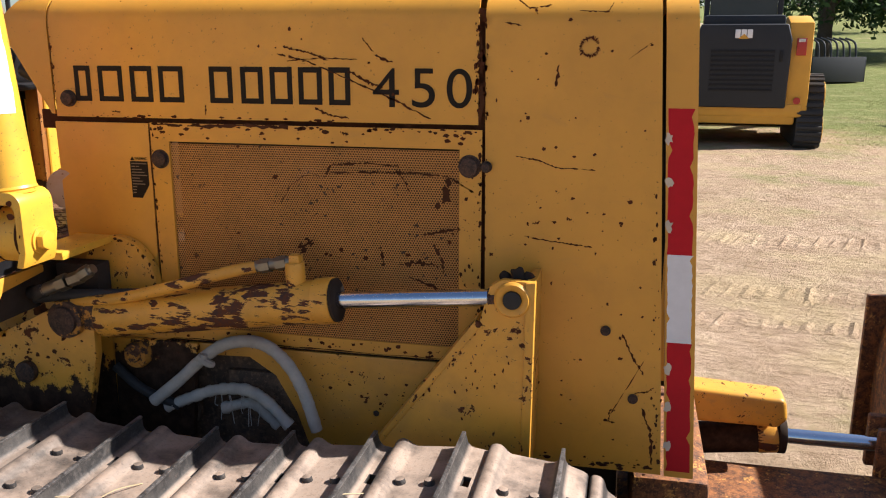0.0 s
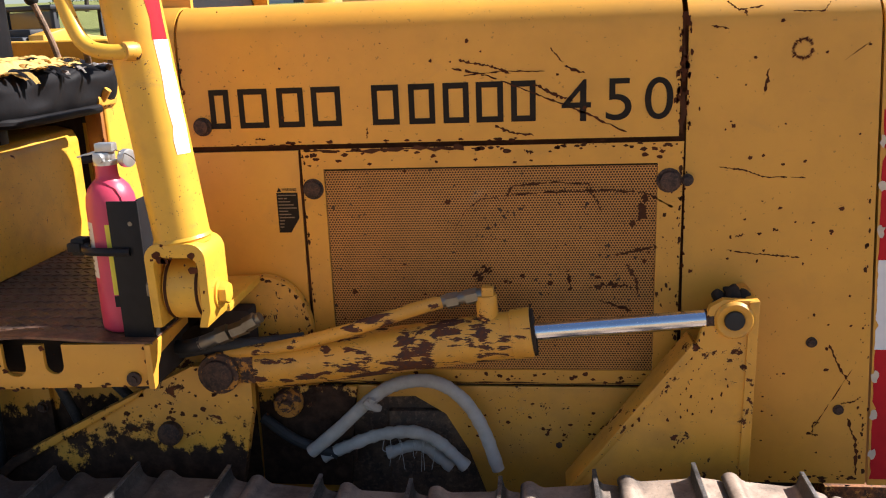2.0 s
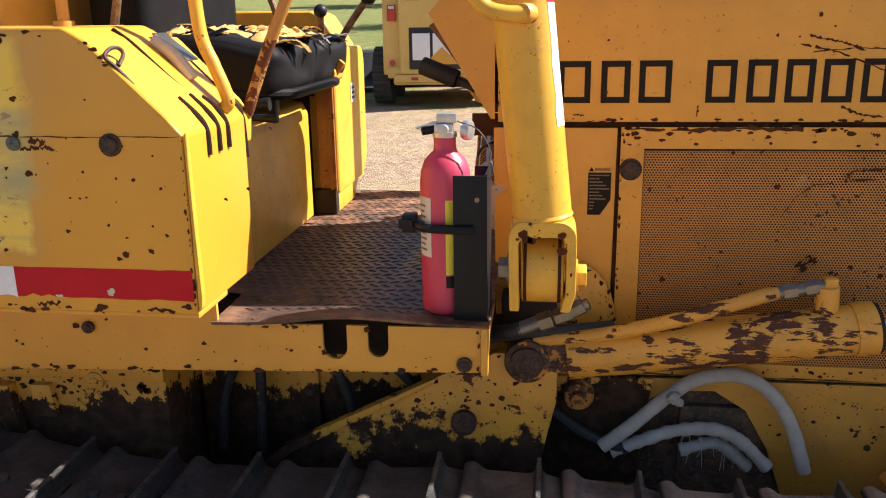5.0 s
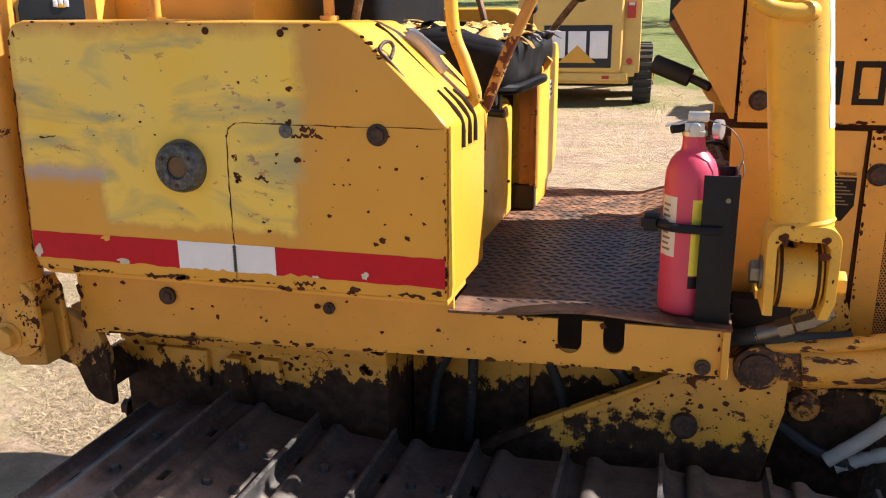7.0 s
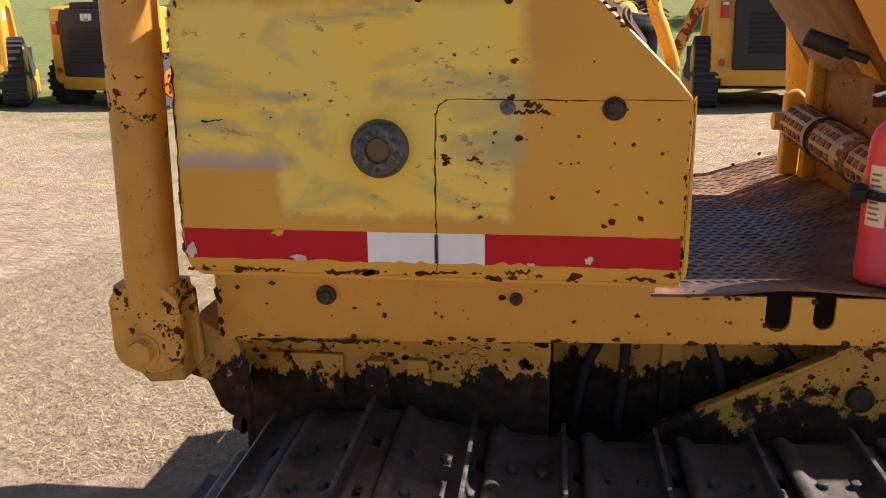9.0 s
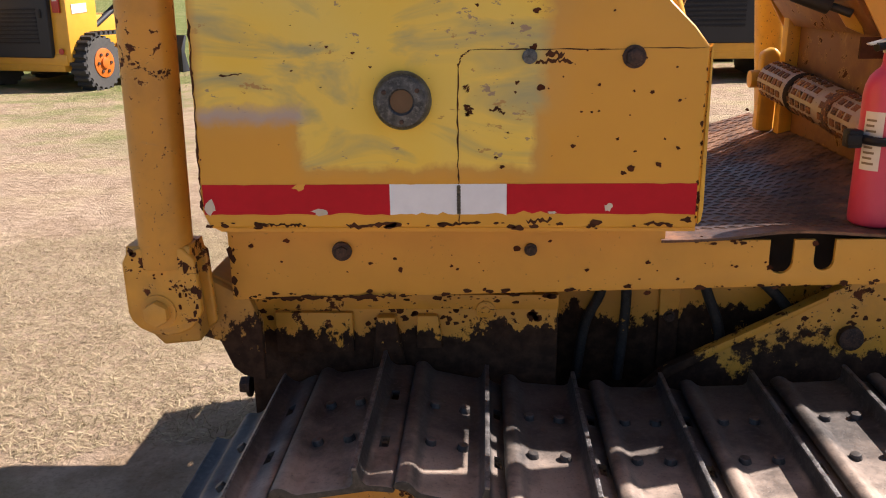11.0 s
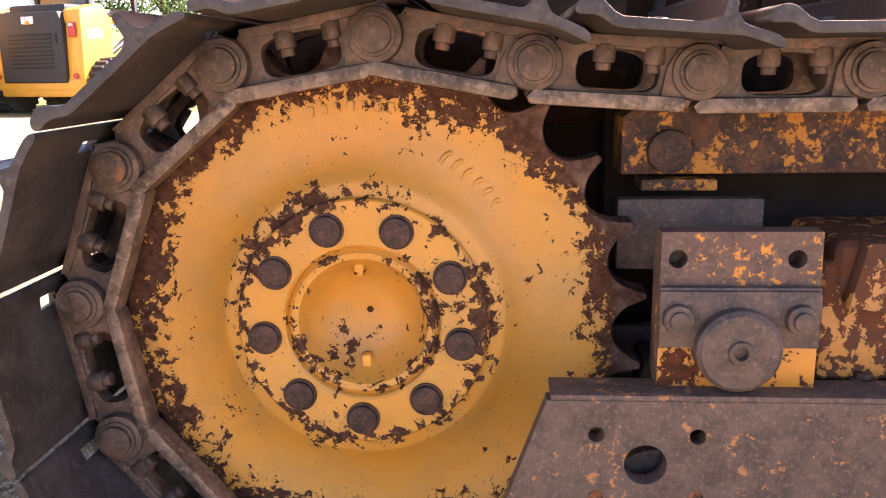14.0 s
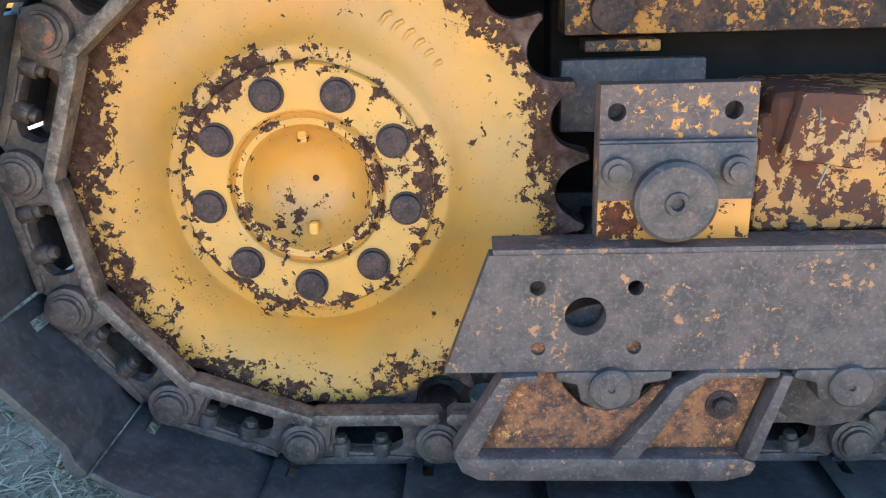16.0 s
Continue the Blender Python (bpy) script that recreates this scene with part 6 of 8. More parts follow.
chip_line("worn_edge", [(1.90, 0.672), (2.22, 0.672)], HY, 40, 0.005, M_SCORCH, nose, 22, 0.006)
chip_line("chipped_patch", [(1.90, 1.30), (2.15, 0.75)], HY, 45, 0.003, M_SCRATCH, nose, 23, 0.09, 0.8)
chip_line("worn_edge", [(1.905, 1.06), (1.88, 0.98), (1.71, 0.755)], 0.290, 46, 0.0036, M_SCRATCH, brk, 24, 0.004, 0.8)
chip_line("chipped_patch", [(1.92, 0.95), (1.85, 0.78)], 0.290, 40, 0.0028, M_SCRATCH, brk, 25, 0.04, 0.9)
chip_line("chipped_patch", [(1.50, 0.80), (1.80, 0.74)], HY - 0.004, 60, 0.0026, M_SCRATCH, DOZER, 26, 0.035, 0.8)
chip_line("worn_edge", [(0.55, 0.735), (0.84, 0.888), (0.95, 0.94)], 0.288, 40, 0.004, M_SCORCH, plate, 27, 0.004, 0.8)
chip_line("chipped_patch", [(0.80, 0.83), (1.04, 0.86)], 0.288, 60, 0.0034, M_SCORCH, plate, 28, 0.03, 0.9)
chip_line("worn_edge", [(-0.25, 0.903), (0.33, 0.903)], 0.244, 60, 0.006, M_SCORCH, sump, 29, 0.004)
chip_line("chipped_patch", [(-0.25, 0.87), (0.33, 0.86)], 0.2515, 60, 0.0055, M_SCORCH, sump, 30, 0.012, 0.8)
chip_line("chipped_patch", [(-0.38, 1.05), (-0.28, 1.045), (-0.275, 0.93)], 0.030, 30, 0.006, M_SCORCH, rp, 31, 0.008, 0.8)
arc = [(1.075 + 0.086 * math.cos(a), 0.985 + 0.106 * math.sin(a)) for a in (math.pi * k / 10 for k in range(11))]
chip_line("worn_edge", arc, 0.372, 46, 0.0038, M_SCORCH, DOZER, 32, 0.003)
chip_line("worn_edge", [(1.868, 1.36), (1.866, 1.55)], HY - 0.003, 36, 0.0055, M_SCRATCH, nose, 33, 0.004, 1.4, 0.0022)
chip_line("worn_edge", [(1.857, 1.36), (1.856, 1.55)], HY - 0.003, 36, 0.0055, M_SCRATCH, hood, 34, 0.003, 1.4, 0.0016)
chip_line("worn_edge", [(1.872, 0.88), (1.870, 1.30)], HY, 30, 0.0045, M_SCRATCH, nose, 35, 0.002, 1.6)
for x in (1.006, 1.058):
    part("bushing_groove", rod((x, 0.152, 1.150), (x + 0.005, 0.152, 1.150), 0.0550, 36), M_SCORCH, mount)
chip_line("chipped_patch", [(0.992, 1.20), (1.035, 1.224), (1.077, 1.20), (1.078, 1.12)], 0.090, 14, 0.004, M_SCRATCH, fp, 36, 0.008, 0.9)
chip_line("chipped_patch", [(-0.36, 1.03), (-0.30, 0.99), (-0.30, 0.94)], 0.030, 22, 0.0035, M_SCRATCH, rp, 37, 0.008, 0.9)

# ---------------------------------------------------------------- track
CHY = 0.010                      # middle of the chain
PITCH = 0.1672
R_S = 0.3226
IDLER = (1.955, 0.413)


def cells(cols, ys, hole, width_fn=None):
    """A bent plate: cols of (s, top, bottom) along the travel, ys across; hole(i, j) leaves a cell open."""
    bm = bmesh.new()
    T = [[bm.verts.new((s, y, t)) for s, t, b in cols] for y in ys]
    B = [[bm.verts.new((s, y, b)) for s, t, b in cols] for y in ys]
    nj, ni = len(ys) - 1, len(cols) - 1
    solid = lambda i, j: 0 <= i < ni and 0 <= j < nj and not hole(i, j)  # noqa: E731
    for j in range(nj):
        for i in range(ni):
            if not solid(i, j):
                continue
            bm.faces.new((T[j][i], T[j][i + 1], T[j + 1][i + 1], T[j + 1][i]))
            bm.faces.new((B[j][i], B[j + 1][i], B[j + 1][i + 1], B[j][i + 1]))
            if not solid(i - 1, j):
                bm.faces.new((T[j][i], T[j + 1][i], B[j + 1][i], B[j][i]))
            if not solid(i + 1, j):
                bm.faces.new((T[j][i + 1], B[j][i + 1], B[j + 1][i + 1], T[j + 1][i + 1]))
            if not solid(i, j - 1):
                bm.faces.new((T[j][i], B[j][i], B[j][i + 1], T[j][i + 1]))
            if not solid(i, j + 1):
                bm.faces.new((T[j + 1][i], T[j + 1][i + 1], B[j + 1][i + 1], B[j + 1][i]))
    return bm


SHOE_COLS = [(-0.0600, 0.0485, 0.0472), (-0.0588, 0.0520, 0.0445), (-0.0555, 0.0555, 0.0430), (-0.050, 0.0580, 0.0430), (-0.044, 0.0588, 0.0432), (-0.038, 0.0572, 0.0418), (-0.032, 0.0530, 0.0385), (-0.026, 0.0475, 0.0350), (-0.018, 0.0437, 0.0333),
             (0.050, 0.043, 0.033), (0.060, 0.044, 0.033), (0.066, 0.049, 0.033), (0.069, 0.071, 0.033), (0.072, 0.0735, 0.033), (0.076, 0.0725, 0.033), (0.079, 0.052, 0.033), (0.085, 0.044, 0.033), (0.090, 0.042, 0.032), (0.104, 0.039, 0.029),
             (0.115, 0.0360, 0.0258), (0.1205, 0.0328, 0.0247), (0.1232, 0.0292, 0.0268)]


def shoe_mesh():
    ys = [-0.203, -0.196, -0.095, -0.062, -0.03, 0.03, 0.062, 0.095, 0.194, 0.203]
    bm = cells(SHOE_COLS, ys, lambda i, j: i == 17 and j in (2, 6))
    for v in bm.verts:
        if abs(v.co.y) > 0.20:
            v.co.z -= 0.004 if v.co.z > 0.06 else 0.0
    bmesh.ops.recalc_face_normals(bm, faces=bm.faces)
    return mesh_of("track_shoe", soften(bm, 0.0022, 2, 55), M_SHOE, 50)


def shoe_edge_mesh():
    """Bright worn edge along the tip of the grouser."""
    return mesh_of("grouser_edge", box(0.0688, 0.0765, -0.2036, 0.2036, 0.0695, 0.0740, 0.0012), M_WORN)


def bolt_mesh():
    return mesh_of("shoe_bolt", join(rod((0, 0, 0.042), (0, 0, 0.0525), 0.0105, 10, 0.0085, w=0.0015)), M_SHOE)


def link_mesh():
    def pr(pts, a, b, w=0.002):
        return prism(pts, a, b, "y", w)
    outline = [(-0.090, -0.027), (0.060, -0.027), (0.088, -0.031), (0.110, -0.012), (0.113, 0.006), (0.104, 0.022), (0.098, 0.033), (-0.058, 0.033), (-0.066, 0.022), (-0.074, 0.006), (-0.088, -0.006), (-0.096, -0.018)]
    side = bmesh.new()
    ring = [side.verts.new((x, 0, z)) for x, z in outline]
    es = [side.edges.new((ring[i], ring[(i + 1) % len(ring)])) for i in range(len(ring))]
    win = []
    for q in range(20):
        c, d = math.cos(2 * math.pi * q / 20), math.sin(2 * math.pi * q / 20)
        win.append(side.verts.new((0.001 + 0.043 * math.copysign(abs(c) ** (0.55 if d < 0 else 0.8), c), 0, -0.003 + 0.0215 * math.copysign(abs(d) ** 0.55, d))))
    es += [side.edges.new((win[i], win[(i + 1) % 20])) for i in range(20)]
    bmesh.ops.triangle_fill(side, use_beauty=True, use_dissolve=False, edges=es, normal=(0, -1, 0))
    ext = bmesh.ops.extrude_face_region(side, geom=list(side.faces))
    for v in [g for g in ext["geom"] if isinstance(g, bmesh.types.BMVert)]:
        v.co.y = 0.018
    for v in side.verts:
        if v.co.y == 0:
            v.co.y = -0.004
    bmesh.ops.recalc_face_normals(side, faces=side.faces)
    bits = [soften(side, 0.003, 2, 50), pr([(0.046, -0.026), (0.085, -0.029), (0.11, -0.004), (0.104, 0.018), (0.060, 0.022), (0.050, 0.004)], -0.012, 0.0),
            pr([(-0.056, 0.024), (-0.030, 0.0215), (0.030, 0.0215), (0.070, 0.024), (0.100, 0.033), (-0.060, 0.033)], -0.0075, 0.0),
            rod((0.0836, -0.017, 0.0), (0.0836, 0.016, 0.0), 0.0295, 28, w=0.006)]
    return mesh_of("track_link", join(*bits), M_TRACK)


def rail_mesh():
    return mesh_of("link_rail", prism([(-0.088, -0.042), (0.066, -0.042), (0.073, -0.036), (0.070, -0.026), (-0.084, -0.026), (-0.092, -0.034)], -0.0165, 0.014, "y", 0.003), M_LINKRAIL)


def pin_mesh():
    return mesh_of("track_pin", join(rod((0, -0.026, 0), (0, 0.16, 0), 0.0185, 24, w=0.003), rod((0, -0.0205, 0), (0, -0.016, 0), 0.0225, 24, w=0.002)), M_TRACK)


def nut_mesh():
    return mesh_of("shoe_nut", join(rod((0, 0, 0.024), (0, 0, 0.004), 0.0118, 12, w=0.003), rod((0, 0, 0.005), (0, 0, -0.004), 0.0080, 12, w=0.002)), M_TRACK)


def bushing_mesh():
    return mesh_of("bushing", rod((0, 0.01, 0), (0, 0.13, 0), 0.024, 20), M_TRACK)


def pin_line():
    """Pins round the sprocket, along the ground, round the idler and back over the carrier roller."""
    pts = []
    a0 = 85
    for k in range(7):
        a = radians(a0 + 30 * k)
        pts.append((HUB[0] + R_S * math.cos(a), HUB[1] + R_S * math.sin(a)))
    x, z = pts[-1]
    path = [(x, z), (0.16, 0.093), (IDLER[0], 0.093)]
    ri = IDLER[1] - 0.093
    path += [(IDLER[0] + ri * math.sin(radians(b)), IDLER[1] - ri * math.cos(radians(b))) for b in range(5, 180, 5)]
    # top run: idler, sag, carrier, sprocket
    topz = [(1.955, 0.733), (1.87, 0.731), (1.72, 0.716), (1.55, 0.698), (1.40, 0.688), (1.25, 0.690), (1.10, 0.704), (0.95, 0.716), (0.80, 0.706), (0.62, 0.694), (0.45, 0.690), (0.37, 0.692), (0.20, 0.704), pts[0]]
    path += topz
    # walk the path in equal steps that close the chain
    P = [Vector(p) for p in path]
    L = [0.0]
    for a, b in zip(P, P[1:]):
        L.append(L[-1] + (b - a).length)
    n = round(L[-1] / PITCH)
    for k in range(1, n):
        d = L[-1] * k / n
        i = max(j for j in range(len(L)) if L[j] <= d)
        i = min(i, len(P) - 2)
        t = (d - L[i]) / (L[i + 1] - L[i])
        pts.append(tuple(P[i].lerp(P[i + 1], t)))
    return pts


PINS = pin_line()
ME = {n: f() for n, f in (("shoe", shoe_mesh), ("edge", shoe_edge_mesh), ("bolt", bolt_mesh), ("link", link_mesh), ("rail", rail_mesh), ("pin", pin_mesh), ("nut", nut_mesh), ("bush", bushing_mesh))}
MIRROR = Matrix.Diagonal((1, -1, 1, 1))
link_in = ME["link"].copy()
link_in.transform(MIRROR)
link_in.flip_normals()


def put(name, mesh, m, parent):
    ob = new(name, mesh)
    ob.parent = parent
    if parent.type == "EMPTY":
        ob.matrix_parent_inverse = parent.matrix_basis.inverted()
    ob.matrix_basis = m
    return ob


def chain(cy, near):
    n = len(PINS)
    for k in range(n):
        (x0, z0), (x1, z1) = PINS[(k + 1) % n], PINS[k]
        # the chain runs from the front of the top run to the sprocket: s points from pin k+1 to pin k
        ux, uz = x1 - x0, z1 - z0
        L = math.hypot(ux, uz)
        ux, uz = ux / L, uz / L
        ox, oz = -uz, ux
        m = Matrix(((ux, 0, ox, (x0 + x1) / 2), (0, 1, 0, cy), (uz, 0, oz, (z0 + z1) / 2), (0, 0, 0, 1)))
        jig = random.Random(k)
        mj = m @ Matrix.Translation((0.002 * (jig.random() - 0.5), 0.003 * (jig.random() - 0.5), 0)) @ Matrix.Rotation(radians(0.8) * (jig.random() - 0.5), 4, "Y")
        shoe = put("track_shoe", ME["shoe"], mj, DOZER)
        put("grouser_edge", ME["edge"], Matrix.Identity(4), shoe)
        if near:
            for s in (-0.014, 0.038):
                for y in (-0.062, 0.062):
                    put("shoe_bolt", ME["bolt"], Matrix.Translation((s, y, 0)), shoe)
        for side, y, me in ((-1, -0.058, ME["link"]), (1, 0.058, link_in)):
            if near or side > 0:
                lk = put("track_link", me, m @ Matrix.Translation((0, y, 0)), DOZER)
                put("link_rail", ME["rail"], Matrix.Identity(4), lk)
                if near and side < 0:
                    for s in (-0.014, 0.038):
                        put("shoe_nut", ME["nut"], Matrix.Translation((s, 0.002, 0)), lk)
        if near:
            put("track_pin", ME["pin"], m @ Matrix.Translation((0.0836, -0.058, 0)), DOZER)
            put("bushing", ME["bush"], m @ Matrix.Translation((0.0836, -0.07, 0)), DOZER)


chain(CHY, True)
chain(CHY + 1.42, False)


# ---- sprocket
def sprocket():
    bm = bmesh.new()
    seg = 24 * 24

    def tooth(i):
        a = (i % 24) / 24.0
        s = min(a, 1 - a) * 0.0859      # distance from the middle of the root
        if s >= 0.0365:
            return 0.3265 + 0.002 * (s - 0.0365) / 0.0065
        return 0.3255 - math.sqrt(0.0367 ** 2 - s * s)
    profile = [(0.0, 0.0215), (0.006, 0.0195), (0.018, 0.0165), (0.030, 0.0150), (0.042, 0.0105), (0.052, 0.003), (0.066, -0.012), (0.0700, -0.024), (0.0755, -0.035), (0.083, -0.0365), (0.0865, -0.032), (0.0885, -0.031), (0.0905, -0.0375), (0.093, -0.0395),
               (0.1435, -0.0405), (0.1455, -0.0385), (0.1470, -0.0330), (0.1490, -0.0320), (0.160, -0.0315), (0.165, -0.029), (0.174, -0.021), (0.188, -0.013), (0.208, -0.007), (0.232, -0.005), (0.254, -0.008), (0.270, -0.012), (0.2845, -0.0135)]
    rings = []
    for r, y in profile:
        rings.append([bm.verts.new((0, y, 0))] if r == 0 else [bm.verts.new((r * math.cos(2 * math.pi * i / seg), y, r * math.sin(2 * math.pi * i / seg))) for i in range(seg)])
    for y, dr in ((-0.013, -0.002), (-0.009, 0.0), (0.026, 0.0), (0.030, -0.002)):
        rings.append([bm.verts.new(((tooth(i) + dr) * math.cos(2 * math.pi * (i - 4.5) / seg), y, (tooth(i) + dr) * math.sin(2 * math.pi * (i - 4.5) / seg))) for i in range(seg)])
    rings.append([bm.verts.new((0.20 * math.cos(2 * math.pi * i / seg), 0.05, 0.20 * math.sin(2 * math.pi * i / seg))) for i in range(seg)])
    for A, B in zip(rings, rings[1:]):
        for i in range(seg):
            j = (i + 1) % seg
            q = list(dict.fromkeys([A[i % len(A)], A[j % len(A)], B[j % len(B)], B[i % len(B)]]))
            bm.faces.new(q)
    return bm


spr = part("sprocket", sprocket(), M_SPROCKET, DOZER, "big drive sprocket in dusty orange paint, rusting at rim", 28)
spr.matrix_basis = Matrix.Translation((HUB[0], 0.0, HUB[1]))
for k in range(9):
    a = radians(-91.5 + 40 * k)
    c = Vector((0.1160 * math.cos(a), 0, 0.1160 * math.sin(a)))
    b = join(rod(c + Vector((0, -0.036, 0)), c + Vector((0, -0.0475, 0)), 0.0172, 24, w=0.004), rod(c + Vector((0, -0.036, 0)), c + Vector((0, -0.0425, 0)), 0.0198, 24))
    part("hub_bolt", b, M_BOLT, spr, "rusty round hub bolt")
part("hub_dimple", rod((0.0, 0.026, 0.0), (0, 0.020, 0), 0.0042, 14), M_SCORCH, spr)
for a in (97, 268):
    c = Vector((0.062 * math.cos(radians(a)), -0.006, 0.062 * math.sin(radians(a))))
    part("weld_tab", box(c.x - 0.0065, c.x + 0.0065, c.y - 0.003, c.y + 0.012, c.z - 0.014, c.z + 0.014, 0.005, 3), M_CYL, spr)
# cast marks on the dish
for k in range(6):
    a = radians(63 - 4.2 * k)
    r = 0.213 - 0.002 * k
    c = Vector((r * math.cos(a), -0.0075, r * math.sin(a)))
    part("cast_mark", tube([c + Vector((-0.006, 0, -0.008)), c, c + Vector((0.007, 0, 0.003))], 0.0028, 8, 4), M_SPROCKET, spr)
for k in range(7):
    a = radians(103 - 3.6 * k)
    c = Vector((0.246 * math.cos(a), -0.0075, 0.246 * math.sin(a)))
    part("cast_mark", box(c.x - 0.004, c.x + 0.004, c.y - 0.003, c.y + 0.003, c.z - 0.006, c.z + 0.006, 0.002), M_SPROCKET, spr)
dz("final_drive_shaft", rod((HUB[0], 0.03, HUB[1]), (HUB[0], 0.30, HUB[1]), 0.16, 40), M_DARK)

# ---- track frame, guides, rollers
def plate_with_holes(outline, holes, y0, y1):
    """A flat plate drawn as a fine grid, cut by round holes whose walls are real."""
    bm = bmesh.new()
    outer = [bm.verts.new((x, 0, z)) for x, z in outline]
    edges = [bm.edges.new((outer[i], outer[(i + 1) % len(outer)])) for i in range(len(outer))]
    for cx, cz, r in holes:
        vs = [bm.verts.new((cx + r * math.cos(2 * math.pi * k / 28), 0, cz + r * math.sin(2 * math.pi * k / 28))) for k in range(28)]
        edges += [bm.edges.new((vs[k], vs[(k + 1) % 28])) for k in range(28)]
    bmesh.ops.triangle_fill(bm, use_beauty=True, use_dissolve=False, edges=edges, normal=(0, -1, 0))
    faces = list(bm.faces)
    ext = bmesh.ops.extrude_face_region(bm, geom=faces)
    for v in [g for g in ext["geom"] if isinstance(g, bmesh.types.BMVert)]:
        v.co.y = y1
    for v in bm.verts:
        if v.co.y == 0:
            v.co.y = y0
    bmesh.ops.recalc_face_normals(bm, faces=bm.faces)
    return bm


tf = dz("track_frame_rail", plate_with_holes([(0.160, 0.231), (1.80, 0.231), (1.80, 0.366), (0.210, 0.366)], [(0.312, 0.296, 0.0222), (0.261, 0.329, 0.0085), (0.364, 0.328, 0.0085), (0.262, 0.259, 0.0080), (0.365, 0.259, 0.0080)], -0.142, -0.120), M_RAILSTEEL, "thick rusty track frame plate with drilled holes")
for x in (0.262, 0.365):
    part("hole_plug", rod((x, -0.136, 0.259), (x, -0.12, 0.259), 0.0078, 16), M_GUARD, tf)
part("frame_ledge", box(0.214, 1.80, -0.141, -0.090, 0.364, 0.372, 0.002), M_RAILSTEEL, tf)
dz("frame_core", join(box(0.33, 1.80, -0.055, 0.075, 0.24, 0.36, 0.01)), M_DARK)
dz("frame_rail_inner", box(0.20, 1.80, 0.11, 0.135, 0.231, 0.366, 0.004), M_RAILSTEEL)
block = dz("guide_block", join(plate_with_holes([(0.325, 0.366), (0.486, 0.366), (0.484, 0.536), (0.325, 0.536)], [(0.342, 0.508, 0.0095), (0.460, 0.508, 0.0095)], -0.112, -0.085)), M_BLOCK, "rusty bearing block with remains of orange paint")
part("paint_remnant", box(0.3255, 0.4855, -0.1128, -0.1105, 0.369, 0.416, 0.0003), M_BLOCKPAINT, block, "lower face still in chipped orange paint")
part("cap_plate", join(prism([(0.323, 0.418), (0.483, 0.418), (0.483, 0.474), (0.480, 0.478), (0.323, 0.478)], -0.126, -0.110, "y", 0.004)), M_GUIDE, block)
part("cap_rib", box(0.323, 0.484, -0.122, -0.112, 0.474, 0.481, 0.003), M_GUIDE, block)
part("disc", lathe([(0.0, -0.140), (0.006, -0.140), (0.007, -0.147), (0.012, -0.147), (0.013, -0.1435), (0.038, -0.143), (0.0425, -0.139), (0.043, -0.108)], (0.401, 0.419), 44), M_GUIDE, block, "round worn steel pivot cap")
for x in (0.341, 0.462):
    part("cap_bolt", join(rod((x, -0.124, 0.450), (x, -0.136, 0.450), 0.0155, 20, w=0.003), rod((x, -0.135, 0.450), (x, -0.141, 0.450), 0.010, 12, w=0.002)), M_GUIDE, block)
dz("block_back", box(0.328, 0.482, -0.086, -0.052, 0.366, 0.530, 0.004), M_GUIDE)
dz("stop_plate", box(0.300, 0.470, 0.035, 0.06, 0.46, 0.546, 0.004), M_GUIDE)
rec = dz("recoil_housing", join(box(0.494, 1.30, -0.085, 0.07, 0.368, 0.500, 0.012, 3), box(0.506, 1.30, -0.090, 0.06, 0.462, 0.522, 0.016, 3), prism([(0.515, 0.455), (0.60, 0.44), (0.60, 0.52), (0.53, 0.525)], -0.108, -0.08, "y", 0.008)), M_FRAMEPAINT, "spring housing in flaking orange paint")
part("housing_bolt", hexbolt((0.545, -0.088, 0.372), (0, 0, 1), 0.010, 0.008), M_BOLT, rec)
dz("cross_beam", join(prism([(0.305, 0.572), (0.305, 0.640), (0.325, 0.655), (1.25, 0.655), (1.25, 0.572)], 0.055, 0.13, "y", 0.004), box(0.33, 0.42, 0.055, 0.11, 0.552, 0.566, 0.003)), M_BEAM, "side beam in scraped yellow paint")
dz("beam_bolt", join(rod((0.36, 0.056, 0.600), (0.36, 0.040, 0.600), 0.026, 20, w=0.004)), M_BOLT)
for i in range(6):
    x = 0.341 + 0.257 * i
    ro = dz("track_roller", join(lathe([(0.02, -0.105), (0.060, -0.102), (0.079, -0.096), (0.079, -0.050), (0.066, -0.046), (0.066, 0.066), (0.079, 0.070), (0.079, 0.115), (0.02, 0.120)], (x, 0.213), 44)), M_GUIDE, "rusty lower track roller")
    part("roller_cap", join(lathe([(0.0, -0.150), (0.003, -0.150), (0.004, -0.153), (0.021, -0.153), (0.0235, -0.151), (0.0235, -0.10)], (x, 0.213), 32)), M_GUIDE, ro)
    part("roller_saddle", join(prism([(x - 0.058, 0.232), (x - 0.062, 0.222), (x - 0.036, 0.216), (x - 0.032, 0.196), (x - 0.014, 0.185), (x + 0.014, 0.185), (x + 0.032, 0.196), (x + 0.036, 0.216), (x + 0.066, 0.222), (x + 0.066, 0.232)], -0.146, -0.112, "y", 0.004)), M_GUIDE, ro)
